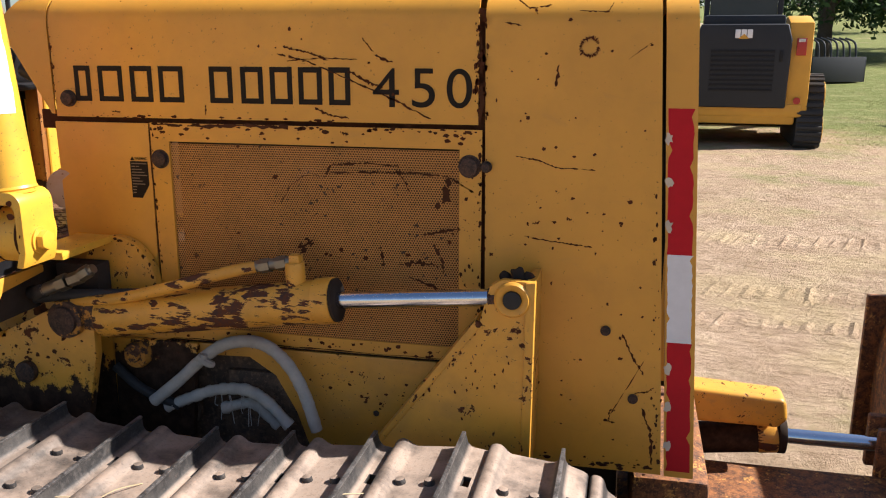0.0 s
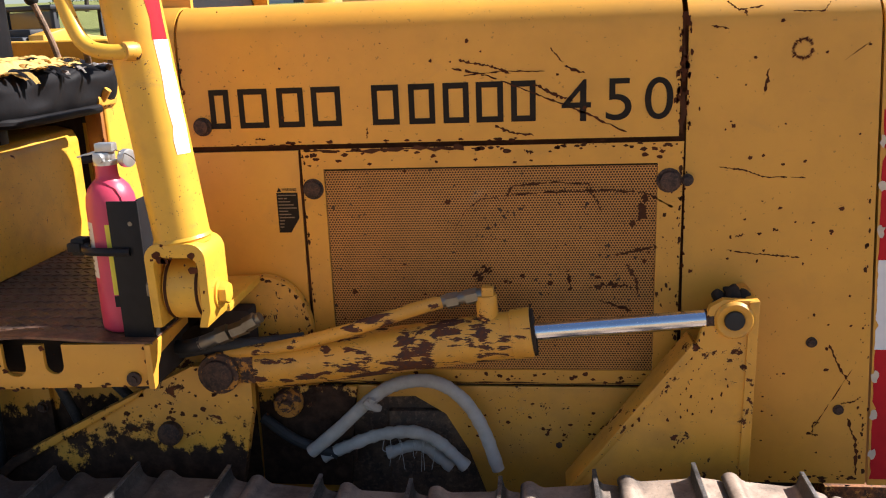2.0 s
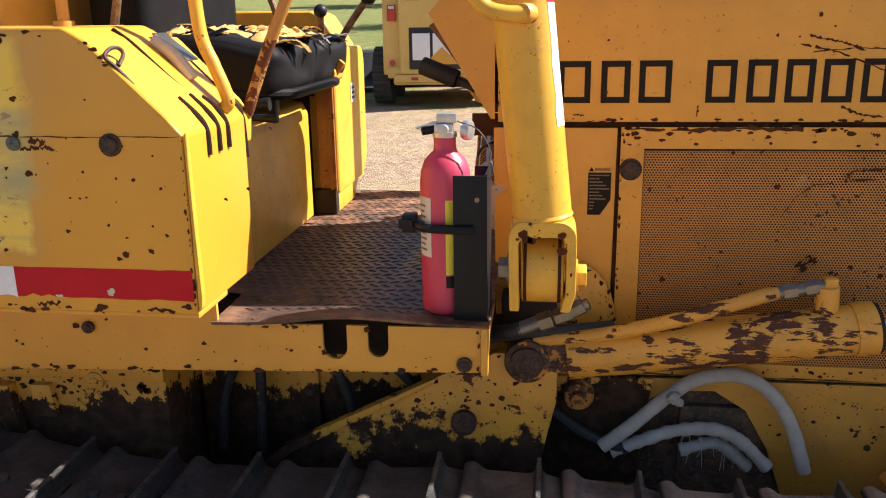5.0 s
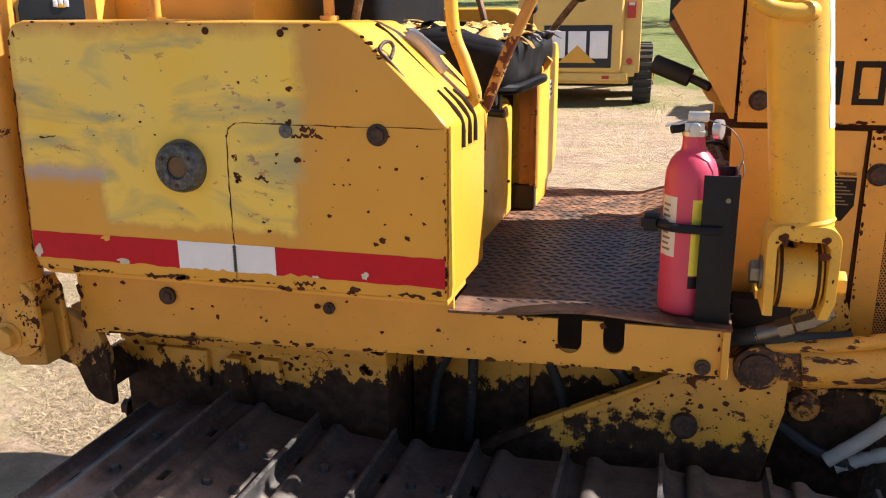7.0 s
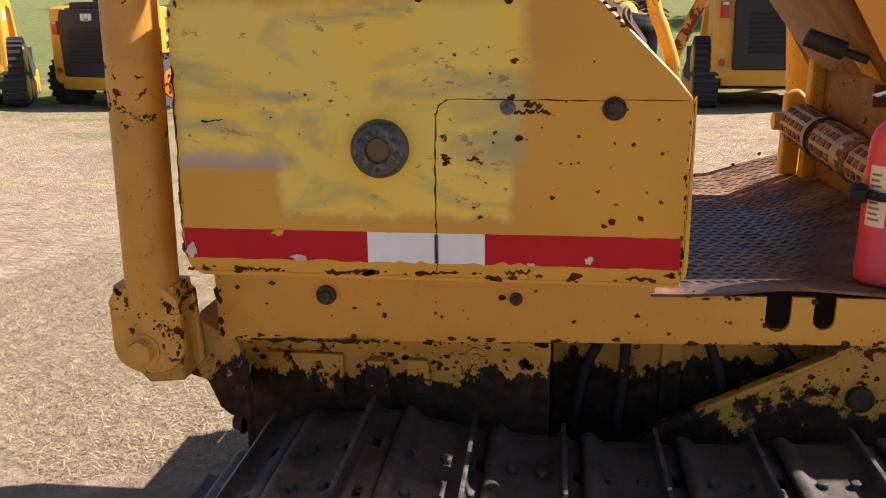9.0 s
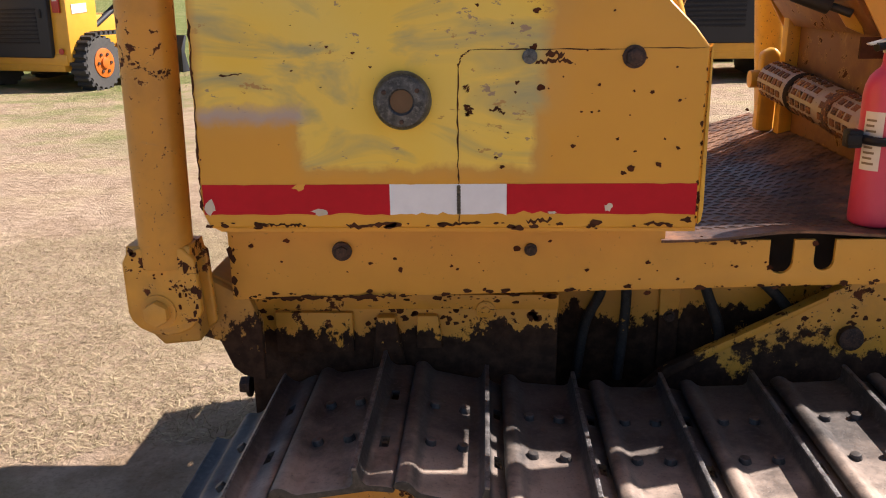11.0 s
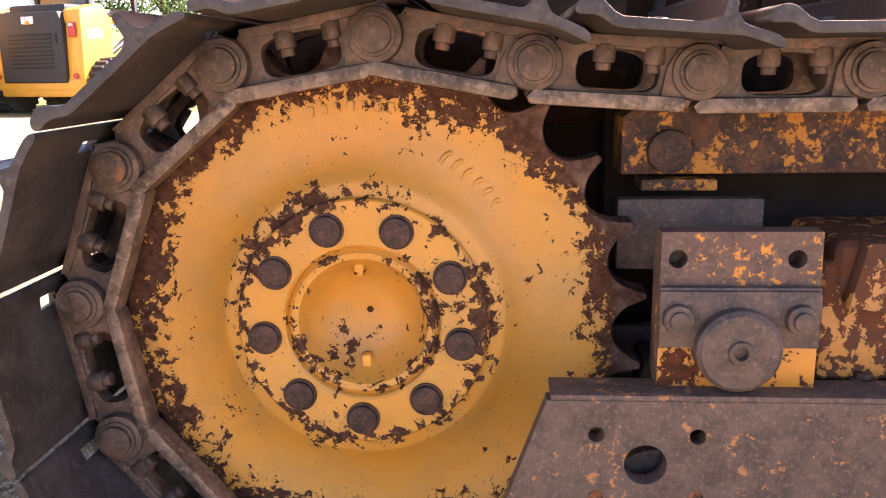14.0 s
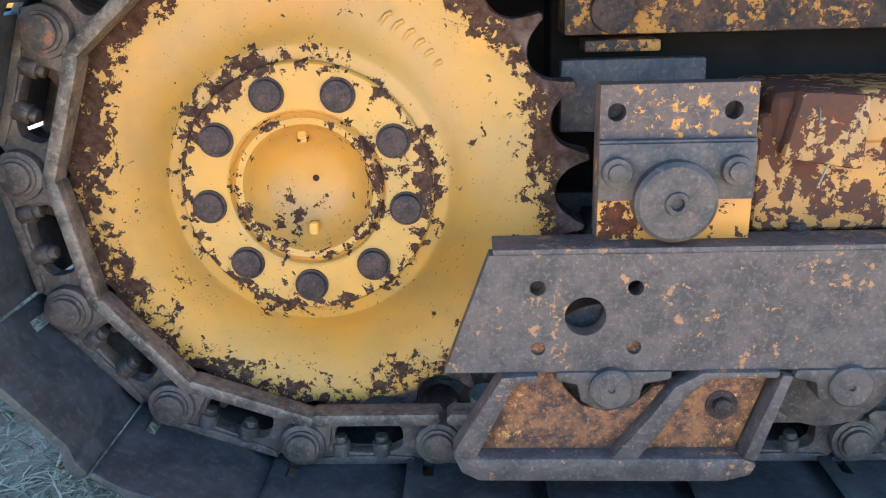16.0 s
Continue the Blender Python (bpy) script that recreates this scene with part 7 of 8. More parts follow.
# rock guard below the rail
guard = dz("rock_guard", join(prism([(0.196, 0.126), (0.236, 0.207), (0.258, 0.229), (0.285, 0.229), (0.292, 0.205), (0.312, 0.182), (0.341, 0.174), (0.370, 0.182), (0.392, 0.205), (0.52, 0.229), (0.488, 0.126)], -0.128, -0.118, "y", 0.001)), M_GUARD, "rusty rock guard plate with welded ribs")
part("guard_rim", join(prism([(0.166, 0.134), (0.222, 0.229), (0.262, 0.232), (0.262, 0.224), (0.240, 0.221), (0.232, 0.210), (0.194, 0.130), (0.180, 0.124)], -0.152, -0.118, "y", 0.003),
                       prism([(0.166, 0.136), (0.176, 0.110), (0.196, 0.099), (0.470, 0.096), (0.500, 0.104), (0.506, 0.118), (0.490, 0.126), (0.196, 0.128)], -0.152, -0.118, "y", 0.004),
                       prism([(0.345, 0.126), (0.372, 0.122), (0.392, 0.150), (0.425, 0.205), (0.45, 0.224), (0.52, 0.224), (0.522, 0.232), (0.44, 0.232), (0.41, 0.215), (0.385, 0.178)], -0.150, -0.118, "y", 0.003),
                       prism([(0.490, 0.124), (0.506, 0.122), (0.536, 0.226), (0.524, 0.228)], -0.150, -0.118, "y", 0.003)), M_RAILSTEEL, guard)
part("guard_bolt", join(rod((0.468, -0.127, 0.181), (0.468, -0.138, 0.181), 0.011, 8, w=0.002), rod((0.468, -0.127, 0.181), (0.468, -0.1295, 0.181), 0.018, 16)), M_BOLT, guard)
dz("idler", join(lathe([(0.03, -0.04), (0.05, -0.05), (0.12, -0.02), (0.20, -0.02), (0.262, -0.035), (0.279, -0.03), (0.279, 0.05), (0.262, 0.055), (0.05, 0.06)], IDLER, 64)), M_SPROCKET, "front idler wheel")
dz("carrier_roller", join(rod((0.95, -0.06, 0.615), (0.95, 0.08, 0.615), 0.058, 28, w=0.006)), M_GUIDE)

# ---------------------------------------------------------------- fire extinguisher
EX, EYY, EZ = 0.8745, 0.218, 1.0530
fe = thing("fire_extinguisher", (EX, EYY, EZ), "faded red fire extinguisher standing on the tread plate platform", "fire extinguisher")


def turned(profile, seg=40):
    """A profile of (radius, height) turned round the upright axis of the extinguisher."""
    bm = lathe([(r, h) for r, h in profile], (0, 0), seg)
    for v in bm.verts:
        x, y, z = v.co
        v.co = (EX + x, EYY + z, EZ + y)
    return bm


body = part("body", turned([(0.0, 0.003), (0.034, 0.0), (0.0405, 0.005), (0.0415, 0.012), (0.0415, 0.232), (0.0395, 0.250), (0.034, 0.266), (0.026, 0.276), (0.0195, 0.282), (0.0180, 0.290), (0.0178, 0.308), (0.0, 0.308)]), M_RED, fe, smooth=50)
valve = part("valve", join(turned([(0.0, 0.305), (0.0195, 0.306), (0.0195, 0.314), (0.014, 0.316), (0.014, 0.322), (0.0, 0.322)]), box(EX - 0.016, EX + 0.014, EYY - 0.013, EYY + 0.013, EZ + 0.312, EZ + 0.329, 0.004), rod((EX, EYY - 0.013, EZ + 0.320), (EX, EYY - 0.026, EZ + 0.320), 0.009, 16, w=0.002)), M_ALU, fe, "cast grey metal valve")
part("lever", join(box(EX - 0.012, EX + 0.020, EYY - 0.010, EYY + 0.010, EZ + 0.329, EZ + 0.345, 0.003), prism([(EX - 0.012, EZ + 0.327), (EX - 0.045, EZ + 0.319), (EX - 0.047, EZ + 0.322), (EX - 0.012, EZ + 0.332)], EYY - 0.008, EYY + 0.008, "y", 0.001)), M_ALU, valve)
part("nozzle", rod((EX - 0.014, EYY, EZ + 0.319), (EX - 0.036, EYY - 0.008, EZ + 0.316), 0.0075, 14, w=0.001), M_BLACK, valve)
part("gauge_disc", join(rod((EX + 0.030, EYY + 0.008, EZ + 0.316), (EX + 0.042, EYY + 0.004, EZ + 0.316), 0.0165, 24, w=0.002)), M_ALU, valve)
part("pin_wire", tube([(EX + 0.02, EYY, EZ + 0.332), (EX + 0.055, EYY - 0.01, EZ + 0.318), (EX + 0.075, EYY - 0.01, EZ + 0.280), (EX + 0.066, EYY - 0.015, EZ + 0.235), (EX + 0.078, EYY - 0.01, EZ + 0.245), (EX + 0.074, EYY - 0.005, EZ + 0.265), (EX + 0.066, EYY - 0.01, EZ + 0.225)], 0.0011, 6), M_FITTING, fe)


def wrap_label(a0, a1, h0, h1, mat, name, lift=0.0004):
    bm = bmesh.new()
    lo, hi = [], []
    for k in range(11):
        a = radians(a0 + (a1 - a0) * k / 10)
        r = 0.0415 + lift
        lo.append(bm.verts.new((EX + r * math.cos(a), EYY + r * math.sin(a), EZ + h0)))
        hi.append(bm.verts.new((EX + r * math.cos(a), EYY + r * math.sin(a), EZ + h1)))
    for k in range(10):
        bm.faces.new((lo[k], lo[k + 1], hi[k + 1], hi[k]))
    return part(name, bm, mat, body, smooth=80)


wrap_label(196, 242, 0.105, 0.208, M_LABEL, "paper_label")
for k in range(9):
    wrap_label(202, 230 - (k * 5) % 9, 0.115 + k * 0.0095, 0.119 + k * 0.0095, M_DECAL, "label_bar", 0.0007)
wrap_label(276, 302, 0.075, 0.205, M_LABELY, "yellow_label")
wrap_label(276, 300, 0.052, 0.073, M_BLACK, "black_label")

# its bracket
BXX = EX + 0.052
bracket = thing("extinguisher_bracket", (BXX, EYY, EZ - 0.004), "black steel channel bracket with a strap holding the extinguisher", "bracket")
part("channel_web", box(BXX + 0.016, BXX + 0.020, EYY - 0.048, EYY + 0.038, EZ - 0.002, EZ + 0.240, 0.001), M_BLACK, bracket)
part("channel_flange", box(BXX - 0.034, BXX + 0.020, EYY - 0.052, EYY - 0.048, EZ - 0.002, EZ + 0.238, 0.001), M_BLACK, bracket)
part("channel_flange", box(BXX - 0.008, BXX + 0.020, EYY + 0.038, EYY + 0.042, EZ - 0.002, EZ + 0.238, 0.001), M_BLACK, bracket)
part("strap", join(tube([(EX + 0.05, EYY - 0.053, EZ + 0.152), (EX + 0.01, EYY - 0.055, EZ + 0.152), (EX - 0.03, EYY - 0.046, EZ + 0.152), (EX - 0.050, EYY - 0.015, EZ + 0.153)], 0.0075, 8, 6)), M_BLACK, bracket)
part("buckle", join(box(EX - 0.070, EX - 0.046, EYY - 0.028, EYY + 0.0, EZ + 0.138, EZ + 0.168, 0.004), box(EX - 0.074, EX - 0.05, EYY - 0.034, EYY - 0.022, EZ + 0.146, EZ + 0.162, 0.003)), M_BLACK, bracket)
part("channel_hole", rod((BXX + 0.004, EYY - 0.0535, EZ + 0.200), (BXX + 0.004, EYY - 0.050, EZ + 0.200), 0.004, 12), M_FITTING, bracket)
part("foot", box(BXX - 0.03, BXX + 0.022, EYY - 0.052, EYY + 0.042, EZ - 0.004, EZ, 0.001), M_BLACK, bracket)
fe.scale = (1.0, 1.0, 0.955)

# ---------------------------------------------------------------- machines in the yard
def local_part(name, bm, mat, parent, label="", smooth=35):
    me = mesh_of(name, bm, mat, smooth)
    ob = new(name, me)
    ob.parent = parent
    if label:
        ob["label"] = label
    return ob


def xrod(x0, x1, y, z, r, seg=28, w=0.0):
    return rod((x0, y, z), (x1, y, z), r, seg, w=w)


def loader_wheel(parent, x0, x1, y, r, rim_mat, hub_out, tyre_mat=None):
    """A lugged tyre whose axle runs along x, with its rim on the side hub_out."""
    pts = []
    for k in range(22):
        for f, q in ((0.0, 0.925), (0.42, 0.925), (0.50, 1.0), (0.92, 1.0)):
            a = 2 * math.pi * (k + f) / 22
            pts.append((y + r * q * math.cos(a), r + r * q * math.sin(a)))
    wheel = local_part("wheel", prism(pts, x0, x1, "x", 0.004, 1), tyre_mat or M_TYRE, parent)
    xo = x1 if hub_out > 0 else x0
    local_part("rim", join(xrod(xo - 0.02 * hub_out, xo + 0.012 * hub_out, y, r, r * 0.55, 28, 0.01), xrod(xo, xo + 0.04 * hub_out, y, r, r * 0.2, 16, 0.008)), rim_mat, wheel)
    for k in range(6):
        a = 2 * math.pi * k / 6
        local_part("lug_nut", xrod(xo, xo + 0.03 * hub_out, y + r * 0.35 * math.cos(a), r + r * 0.35 * math.sin(a), 0.025, 8), M_BOLT, wheel)
    return wheel


def skid_steer(name, body_mat, rim_mat, label, big_sign, tyre_mat=None, tracked=False):
    """A skid steer loader standing at the origin with its rear to -y: engine door, frame, cab, arms, wheels."""
    root = new(name)
    tagged(root, label, "loader", "loaders in the yard")
    b = local_part("body", join(box(-0.72, 0.72, 0.02, 2.3, 0.30, 0.62, 0.04), box(-0.80, 0.80, 0.0, 0.55, 0.40, 0.58, 0.04), box(-0.62, 0.62, 0.35, 2.2, 0.6, 1.15, 0.03)), body_mat, root)
    for s in (-1, 1):
        local_part("rear_tower", prism([(0.02, 0.45), (0.05, 1.62), (0.55, 1.72), (0.75, 1.45), (0.70, 0.6)], s * 0.56, s * 0.86, "x", 0.03), body_mat, root)
        local_part("lift_arm", prism([(0.30, 1.50), (0.35, 1.68), (2.0, 1.52), (2.65, 0.72), (2.85, 0.40), (2.68, 0.36), (2.45, 0.66), (1.9, 1.36)], s * 0.64, s * 0.80, "x", 0.02), body_mat, root)
        local_part("arm_cylinder", rod((s * 0.60, 0.55, 0.75), (s * 0.62, 1.6, 1.30), 0.05, 16), M_MDARK, root)
        lamp = local_part("tail_lamp", box(s * 0.66, s * 0.78, -0.008, 0.03, 1.20, 1.42, 0.008), M_LENS, root)
        local_part("reverse_lens", box(s * 0.68, s * 0.76, -0.014, -0.006, 1.37, 1.41, 0.003), M_LABEL, lamp)
        local_part("reflector", rod((s * 0.72, 0.0, 0.62), (s * 0.72, -0.012, 0.62), 0.045, 16), M_LENS, root)
        for y in () if tracked else (0.52, 1.62):
            loader_wheel(root, min(s * 0.78, s * 1.04), max(s * 0.78, s * 1.04), y, 0.42, rim_mat, s, tyre_mat)
        if tracked:
            shape = [Vector(p) for p in ((0.12, 0.02), (-0.02, 0.14), (-0.02, 0.30), (0.14, 0.78), (0.24, 0.90), (0.42, 0.93), (0.56, 0.88), (1.30, 0.60), (1.95, 0.40), (2.06, 0.28), (2.05, 0.12), (1.92, 0.02))]
            loop = []
            for p, q in zip(shape, shape[1:] + shape[:1]):
                d = (q - p).normalized()
                out = Vector((-d.y, d.x))
                m = max(1, round((q - p).length / 0.10))
                for j in range(m):
                    for t, h in ((0.0, 0.0), (0.35, 0.0), (0.45, 0.035), (0.90, 0.035)):
                        c = p.lerp(q, (j + t) / m) + out * h
                        loop.append((c.x, max(c.y, 0.0)))
            trk = local_part("rubber_track", prism(loop, min(s * 0.74, s * 1.06), max(s * 0.74, s * 1.06), "x", 0), tyre_mat or M_TYRE, root, "ribbed rubber track")
            for y, z, r in ((0.34, 0.66, 0.20), (0.24, 0.24, 0.18), (0.72, 0.20, 0.13), (1.08, 0.20, 0.13), (1.44, 0.20, 0.13), (1.82, 0.24, 0.18)):
                local_part("track_wheel", xrod(s * 1.055, s * 1.085, y, z, r, 20, 0.01), body_mat, trk)
        elif not big_sign:
            outline, R, n = [], 0.425, 0
            run = [(0.52 + 1.10 * i / 10, 0.42, 90) for i in range(11)] + [(1.62, 0.42, 90 - 180 * i / 12) for i in range(1, 13)] + [(1.62 - 1.10 * i / 10, 0.42, -90) for i in range(1, 11)] + [(0.52, 0.42, -90 - 180 * i / 12) for i in range(1, 12)]
            for cy, cz, a in run:
                for da, q in ((3, R + 0.012), (1.5, R + 0.058), (-4, R + 0.058), (-5.5, R + 0.012)):
                    shift = 0.0 if abs(abs(a) - 90) > 1 else -da * 0.009 * (1 if a > 0 else -1)
                    aa = radians(a + (da if shift == 0 else 0))
                    outline.append((cy + shift + q * math.cos(aa), cz + q * math.sin(aa)))
            inner = [(cy + R * math.cos(radians(a)), cz + R * math.sin(radians(a))) for cy, cz, a in run]
            belt = bmesh.new()
            for x in (min(s * 0.79, s * 1.05), max(s * 0.79, s * 1.05)):
                o = [belt.verts.new((x, u, v)) for u, v in outline]
                i_ = [belt.verts.new((x, u, v)) for u, v in inner]
                for k in range(len(o)):
                    belt.faces.new([o[k], o[(k + 1) % len(o)]] + ([i_[((k + 1) // 4) % len(i_)], i_[k // 4]] if (k + 1) // 4 != k // 4 else [i_[k // 4]]))
                if x == min(s * 0.79, s * 1.05):
                    keep = (o, i_)
            for A, B in zip(keep, (o, i_)):
                for k in range(len(A)):
                    belt.faces.new((A[k], A[(k + 1) % len(A)], B[(k + 1) % len(A)], B[k]))
            local_part("over_tyre_track", belt, M_TYRE, root)
    if big_sign:
        d = local_part("rear_door", join(box(-0.62, 0.62, -0.06, 0.10, 0.46, 1.75, 0.06, 3)), body_mat, root)
        local_part("sign_panel", box(-0.47, 0.47, -0.072, -0.055, 0.53, 1.11, 0.02), M_MDARK, d)
        for i, x in enumerate((-0.42, -0.13, 0.17)):
            local_part("sign_block", box(x, x + 0.25, -0.080, -0.070, 0.66, 1.03, 0.03), M_TAPE_W, d)
        local_part("sign_triangle", prism([(-0.26, 0.60), (0.26, 0.60), (0.0, 0.84)], -0.088, -0.079, "y", 0.004), M_MYELLOW, d)
        local_part("bumper", box(-0.70, 0.70, -0.04, 0.06, 0.34, 0.46, 0.03), body_mat, root)
        for x in (-0.40, 0.40):
            local_part("door_vent", box(x - 0.09, x + 0.09, -0.070, -0.055, 1.48, 1.56, 0.01), M_SCORCH, d)
            local_part("bumper_lens", box(x - 0.05, x + 0.05, -0.05, -0.035, 0.375, 0.42, 0.004), M_LENS, root)
    else:
        d = local_part("rear_door", join(prism([(-0.58, 0.52), (0.58, 0.52), (0.60, 1.40), (0.54, 1.60), (-0.54, 1.60), (-0.60, 1.40)], -0.06, 0.10, "y", 0.03, 3)), M_MDARK, root, "dark engine door")
        for k in range(9):
            local_part("grille_slat", box(-0.40, 0.40, -0.072, -0.050, 0.74 + 0.062 * k, 0.775 + 0.062 * k, 0.006), M_BLACK, d)
        for x in (-0.11, -0.035, 0.04):
            local_part("badge_block", box(x, x + 0.066, -0.070, -0.056, 1.42, 1.53, 0.008), M_TAPE_W, d)
        local_part("badge_triangle", prism([(-0.065, 1.41), (0.065, 1.41), (0.0, 1.475)], -0.076, -0.069, "y", 0.002), M_MYELLOW, d)
        local_part("latch", box(0.46, 0.50, -0.075, -0.055, 1.12, 1.26, 0.008), M_BLACK, d)
        local_part("side_badge", prism([(0.16, 1.18), (0.50, 1.20), (0.50, 1.34), (0.16, 1.32)], 0.861, 0.868, "x", 0), M_LABEL, root)
    cab = local_part("cab_roof", box(-0.56, 0.56, 0.62, 1.95, 2.02, 2.10, 0.03), M_MDARK, root)
    for x in (-0.48, 0.48):
        for y in (0.75, 1.85):
            local_part("cab_post", box(x - 0.035, x + 0.035, y - 0.035, y + 0.035, 1.1, 2.03, 0.01), M_MDARK, root)
    local_part("cooler_cover", box(-0.52, 0.52, 0.15, 0.75, 1.55, 1.72, 0.05), M_MDARK, root)
    local_part("rear_window", box(-0.44, 0.44, 0.745, 0.755, 1.62, 2.0, 0), M_PANE, cab)
    local_part("bucket", prism([(2.75, 0.08), (3.45, 0.05), (3.46, 0.09), (2.95, 0.14), (2.86, 0.45), (2.95, 0.72), (2.90, 0.74), (2.76, 0.5)], -0.95, 0.95, "x", 0.01), M_MDARK, root)
    return root


sk = skid_steer("skid_steer_loader", M_MYELLOW, M_RIM, "yellow compact track loader with dark engine door on grass", False, None, True)
sk.matrix_basis = pose(3.72, 12.25, GY, 0, 0, -4) @ Matrix.Scale(1.13, 4)
sk2 = skid_steer("skid_steer_loader", M_MYELLOW, M_RIM, "yellow skid steer loader with steel tracks over dusty tyres", False, M_TYREDUST)
sk2.matrix_basis = pose(-7.72, 13.03, ground_z(-6.8, 13.4), 0, 0, -19) @ Matrix.Diagonal((1.24, 0.98, 1.08, 1))
sk4 = copy_thing(sk, pose(-10.1, 12.2, ground_z(-10.0, 12.6), 0, 0, 28) @ Matrix.Scale(1.1, 4))
tagged(sk4, "yellow and black compact track loader in the yard")
sk3 = skid_steer("skid_steer_loader", M_MCREAM, M_MCREAM, "faded yellow skid steer loader with large black badge panel", True)
sk3.matrix_basis = pose(-0.87, 13.4, GY, 0, 0, 3) @ Matrix.Scale(1.2, 4)


def grapple(name, at, turn, tines=7):
    root = new(name)
    tagged(root, "black loader bucket attachment lying on the grass", "loader attachment")
    local_part("bucket", join(prism([(0.0, 0.05), (0.9, 0.0), (0.95, 0.08), (0.25, 0.2), (0.15, 0.75), (0.0, 0.8)], -1.0, 1.0, "x", 0.01), box(-1.0, -0.95, 0.0, 0.8, 0.05, 0.7, 0.01), box(0.95, 1.0, 0.0, 0.8, 0.05, 0.7, 0.01)), M_MDARK, root)
    for k in range(tines):
        local_part("tine", tube([(-0.7 + 0.23 * k, 0.1, 0.75), (-0.7 + 0.23 * k, 0.2, 1.2), (-0.7 + 0.23 * k, 0.6, 1.35)], 0.03, 8), M_MDARK, root)
    root.matrix_basis = pose(*at, 0, 0, turn)
    return root


grapple("loader_attachment", (8.2, 26.5, ground_z(8.2, 26.5)), 30)
grapple("loader_attachment", (-3.4, 16.4, ground_z(-3.4, 16.4)), 200, 0)
grapple("loader_attachment", (8.4, 16.4, ground_z(8.4, 16.4)), 190, 0)


def tractor(at, turn):
    root = new("farm_tractor")
    tagged(root, "tan backhoe tractor parked far off on the grass", "tractor")
    local_part("chassis", join(box(-0.4, 0.4, -1.6, 1.6, 0.6, 1.2, 0.06), box(-0.45, 0.45, -1.5, 0.2, 1.1, 1.6, 0.08)), M_TAN, root)
    local_part("cab", join(*[box(x - 0.04, x + 0.04, y - 0.04, y + 0.04, 1.2, 2.5, 0.01) for x in (-0.6, 0.6) for y in (0.3, 1.4)], box(-0.75, 0.75, 0.2, 1.5, 2.45, 2.55, 0.04)), M_TAN, root)
    local_part("boom", tube([(0.0, 1.6, 0.8), (0.0, 2.0, 2.0), (0.0, 2.8, 2.6), (0.0, 3.6, 1.4), (0.0, 3.4, 0.6)], 0.10, 10), M_TAN, root)
    for s in (-1, 1):
        for y, r in ((-1.1, 0.45), (0.9, 0.75)):
            loader_wheel(root, min(s * 0.55, s * 0.95), max(s * 0.55, s * 0.95), y, r, M_MCREAM, s)
    root.matrix_basis = pose(*at, 0, 0, turn)
    return root


tractor((4.0, 45.0, ground_z(4.0, 45.0)), 75)


def tree(at, h, seed):
    rr = random.Random(seed)
    root = new("tree")
    tagged(root, "broad shade tree with dark green foliage at the field's edge", "tree", "trees along the field")
    limbs = [tube([(0, 0, 0), (0.1, 0.05, h * 0.2), (0.0, 0.1, h * 0.42)], 0.32, 12, 5, wob=0.15)]
    tips = []
    for k in range(9):
        a = 2 * math.pi * k / 9 + rr.random() * 0.5
        L = h * (0.30 + 0.15 * rr.random())
        p = (L * math.cos(a), L * math.sin(a), h * (0.5 + 0.3 * rr.random()))
        z0 = h * (0.24 + 0.16 * rr.random())
        limbs.append(tube([(0, 0.05, z0), (p[0] * 0.5, p[1] * 0.5, z0 + 0.6 * (p[2] - z0)), p], 0.10, 8, 4, wob=0.2))
        tips += [Vector(p), Vector((p[0] * 0.6, p[1] * 0.6, z0 + 0.7 * (p[2] - z0)))]
    for k in range(10):
        a = 2 * math.pi * k / 10 + rr.random()
        L = h * (0.36 + 0.12 * rr.random())
        p = Vector((L * math.cos(a), L * math.sin(a), h * (0.24 + 0.10 * rr.random())))
        limbs.append(tube([(0, 0.05, h * 0.33), (p.x * 0.55, p.y * 0.55, h * 0.42), tuple(p)], 0.05, 6, 4, wob=0.2))
        tips.append(p)
    local_part("trunk", join(*limbs), M_BARK, root)
    tips += [Vector((0, 0, h * 0.8)), Vector((0.5, 0.3, h * 0.9)), Vector((-0.6, 0.2, h * 0.75))]
    v, f = [], []
    for t in tips:
        R = h * (0.12 + 0.08 * rr.random())
        for k in range(190):
            d = Vector((rr.gauss(0, 1), rr.gauss(0, 1), rr.gauss(0, 0.7)))
            c = t + d.normalized() * R * rr.random() ** 0.45
            u = Vector((rr.gauss(0, 1), rr.gauss(0, 1), rr.gauss(0, 1))).normalized()
            w = u.orthogonal().normalized()
            s = 0.10 + 0.10 * rr.random()
            i = len(v)
            v += [c - u * s, c - w * s * 0.55, c + u * s, c + w * s * 0.55]
            f.append((i, i + 1, i + 2, i + 3))
    me = bpy.data.meshes.new("crown")
    me.from_pydata([tuple(q) for q in v], [], f)
    me.materials.append(M_LEAF)
    ob = new("crown", me)
    ob.parent = root
    root.matrix_basis = pose(*at, 0, 0, seed * 50)
    return root


t1 = tree((10.4, 40.0, ground_z(10.4, 40.0)), 8.5, 1)
for x, y, s, r in ((15.5, 41.0, 1.0, 80), (18.0, 48.0, 1.2, 200), (30.0, 150.0, 1.3, 20), (42.0, 160.0, 1.2, 70), (55.0, 150.0, 1.4, 110), (70.0, 165.0, 1.3, 160), (12.0, 170.0, 1.2, 220), (-85.0, 160.0, 1.3, 15), (0.4, 45.0, 1.1, 40), (-9.0, 75.0, 1.3, 120), (24.0, 80.0, 1.3, 300), (-28.0, 70.0, 1.2, 10)):
    c = copy_thing(t1, pose(x, y, ground_z(x, y), 0, 0, r) @ Matrix.Scale(s, 4))
    c.scale = (s, s, s)


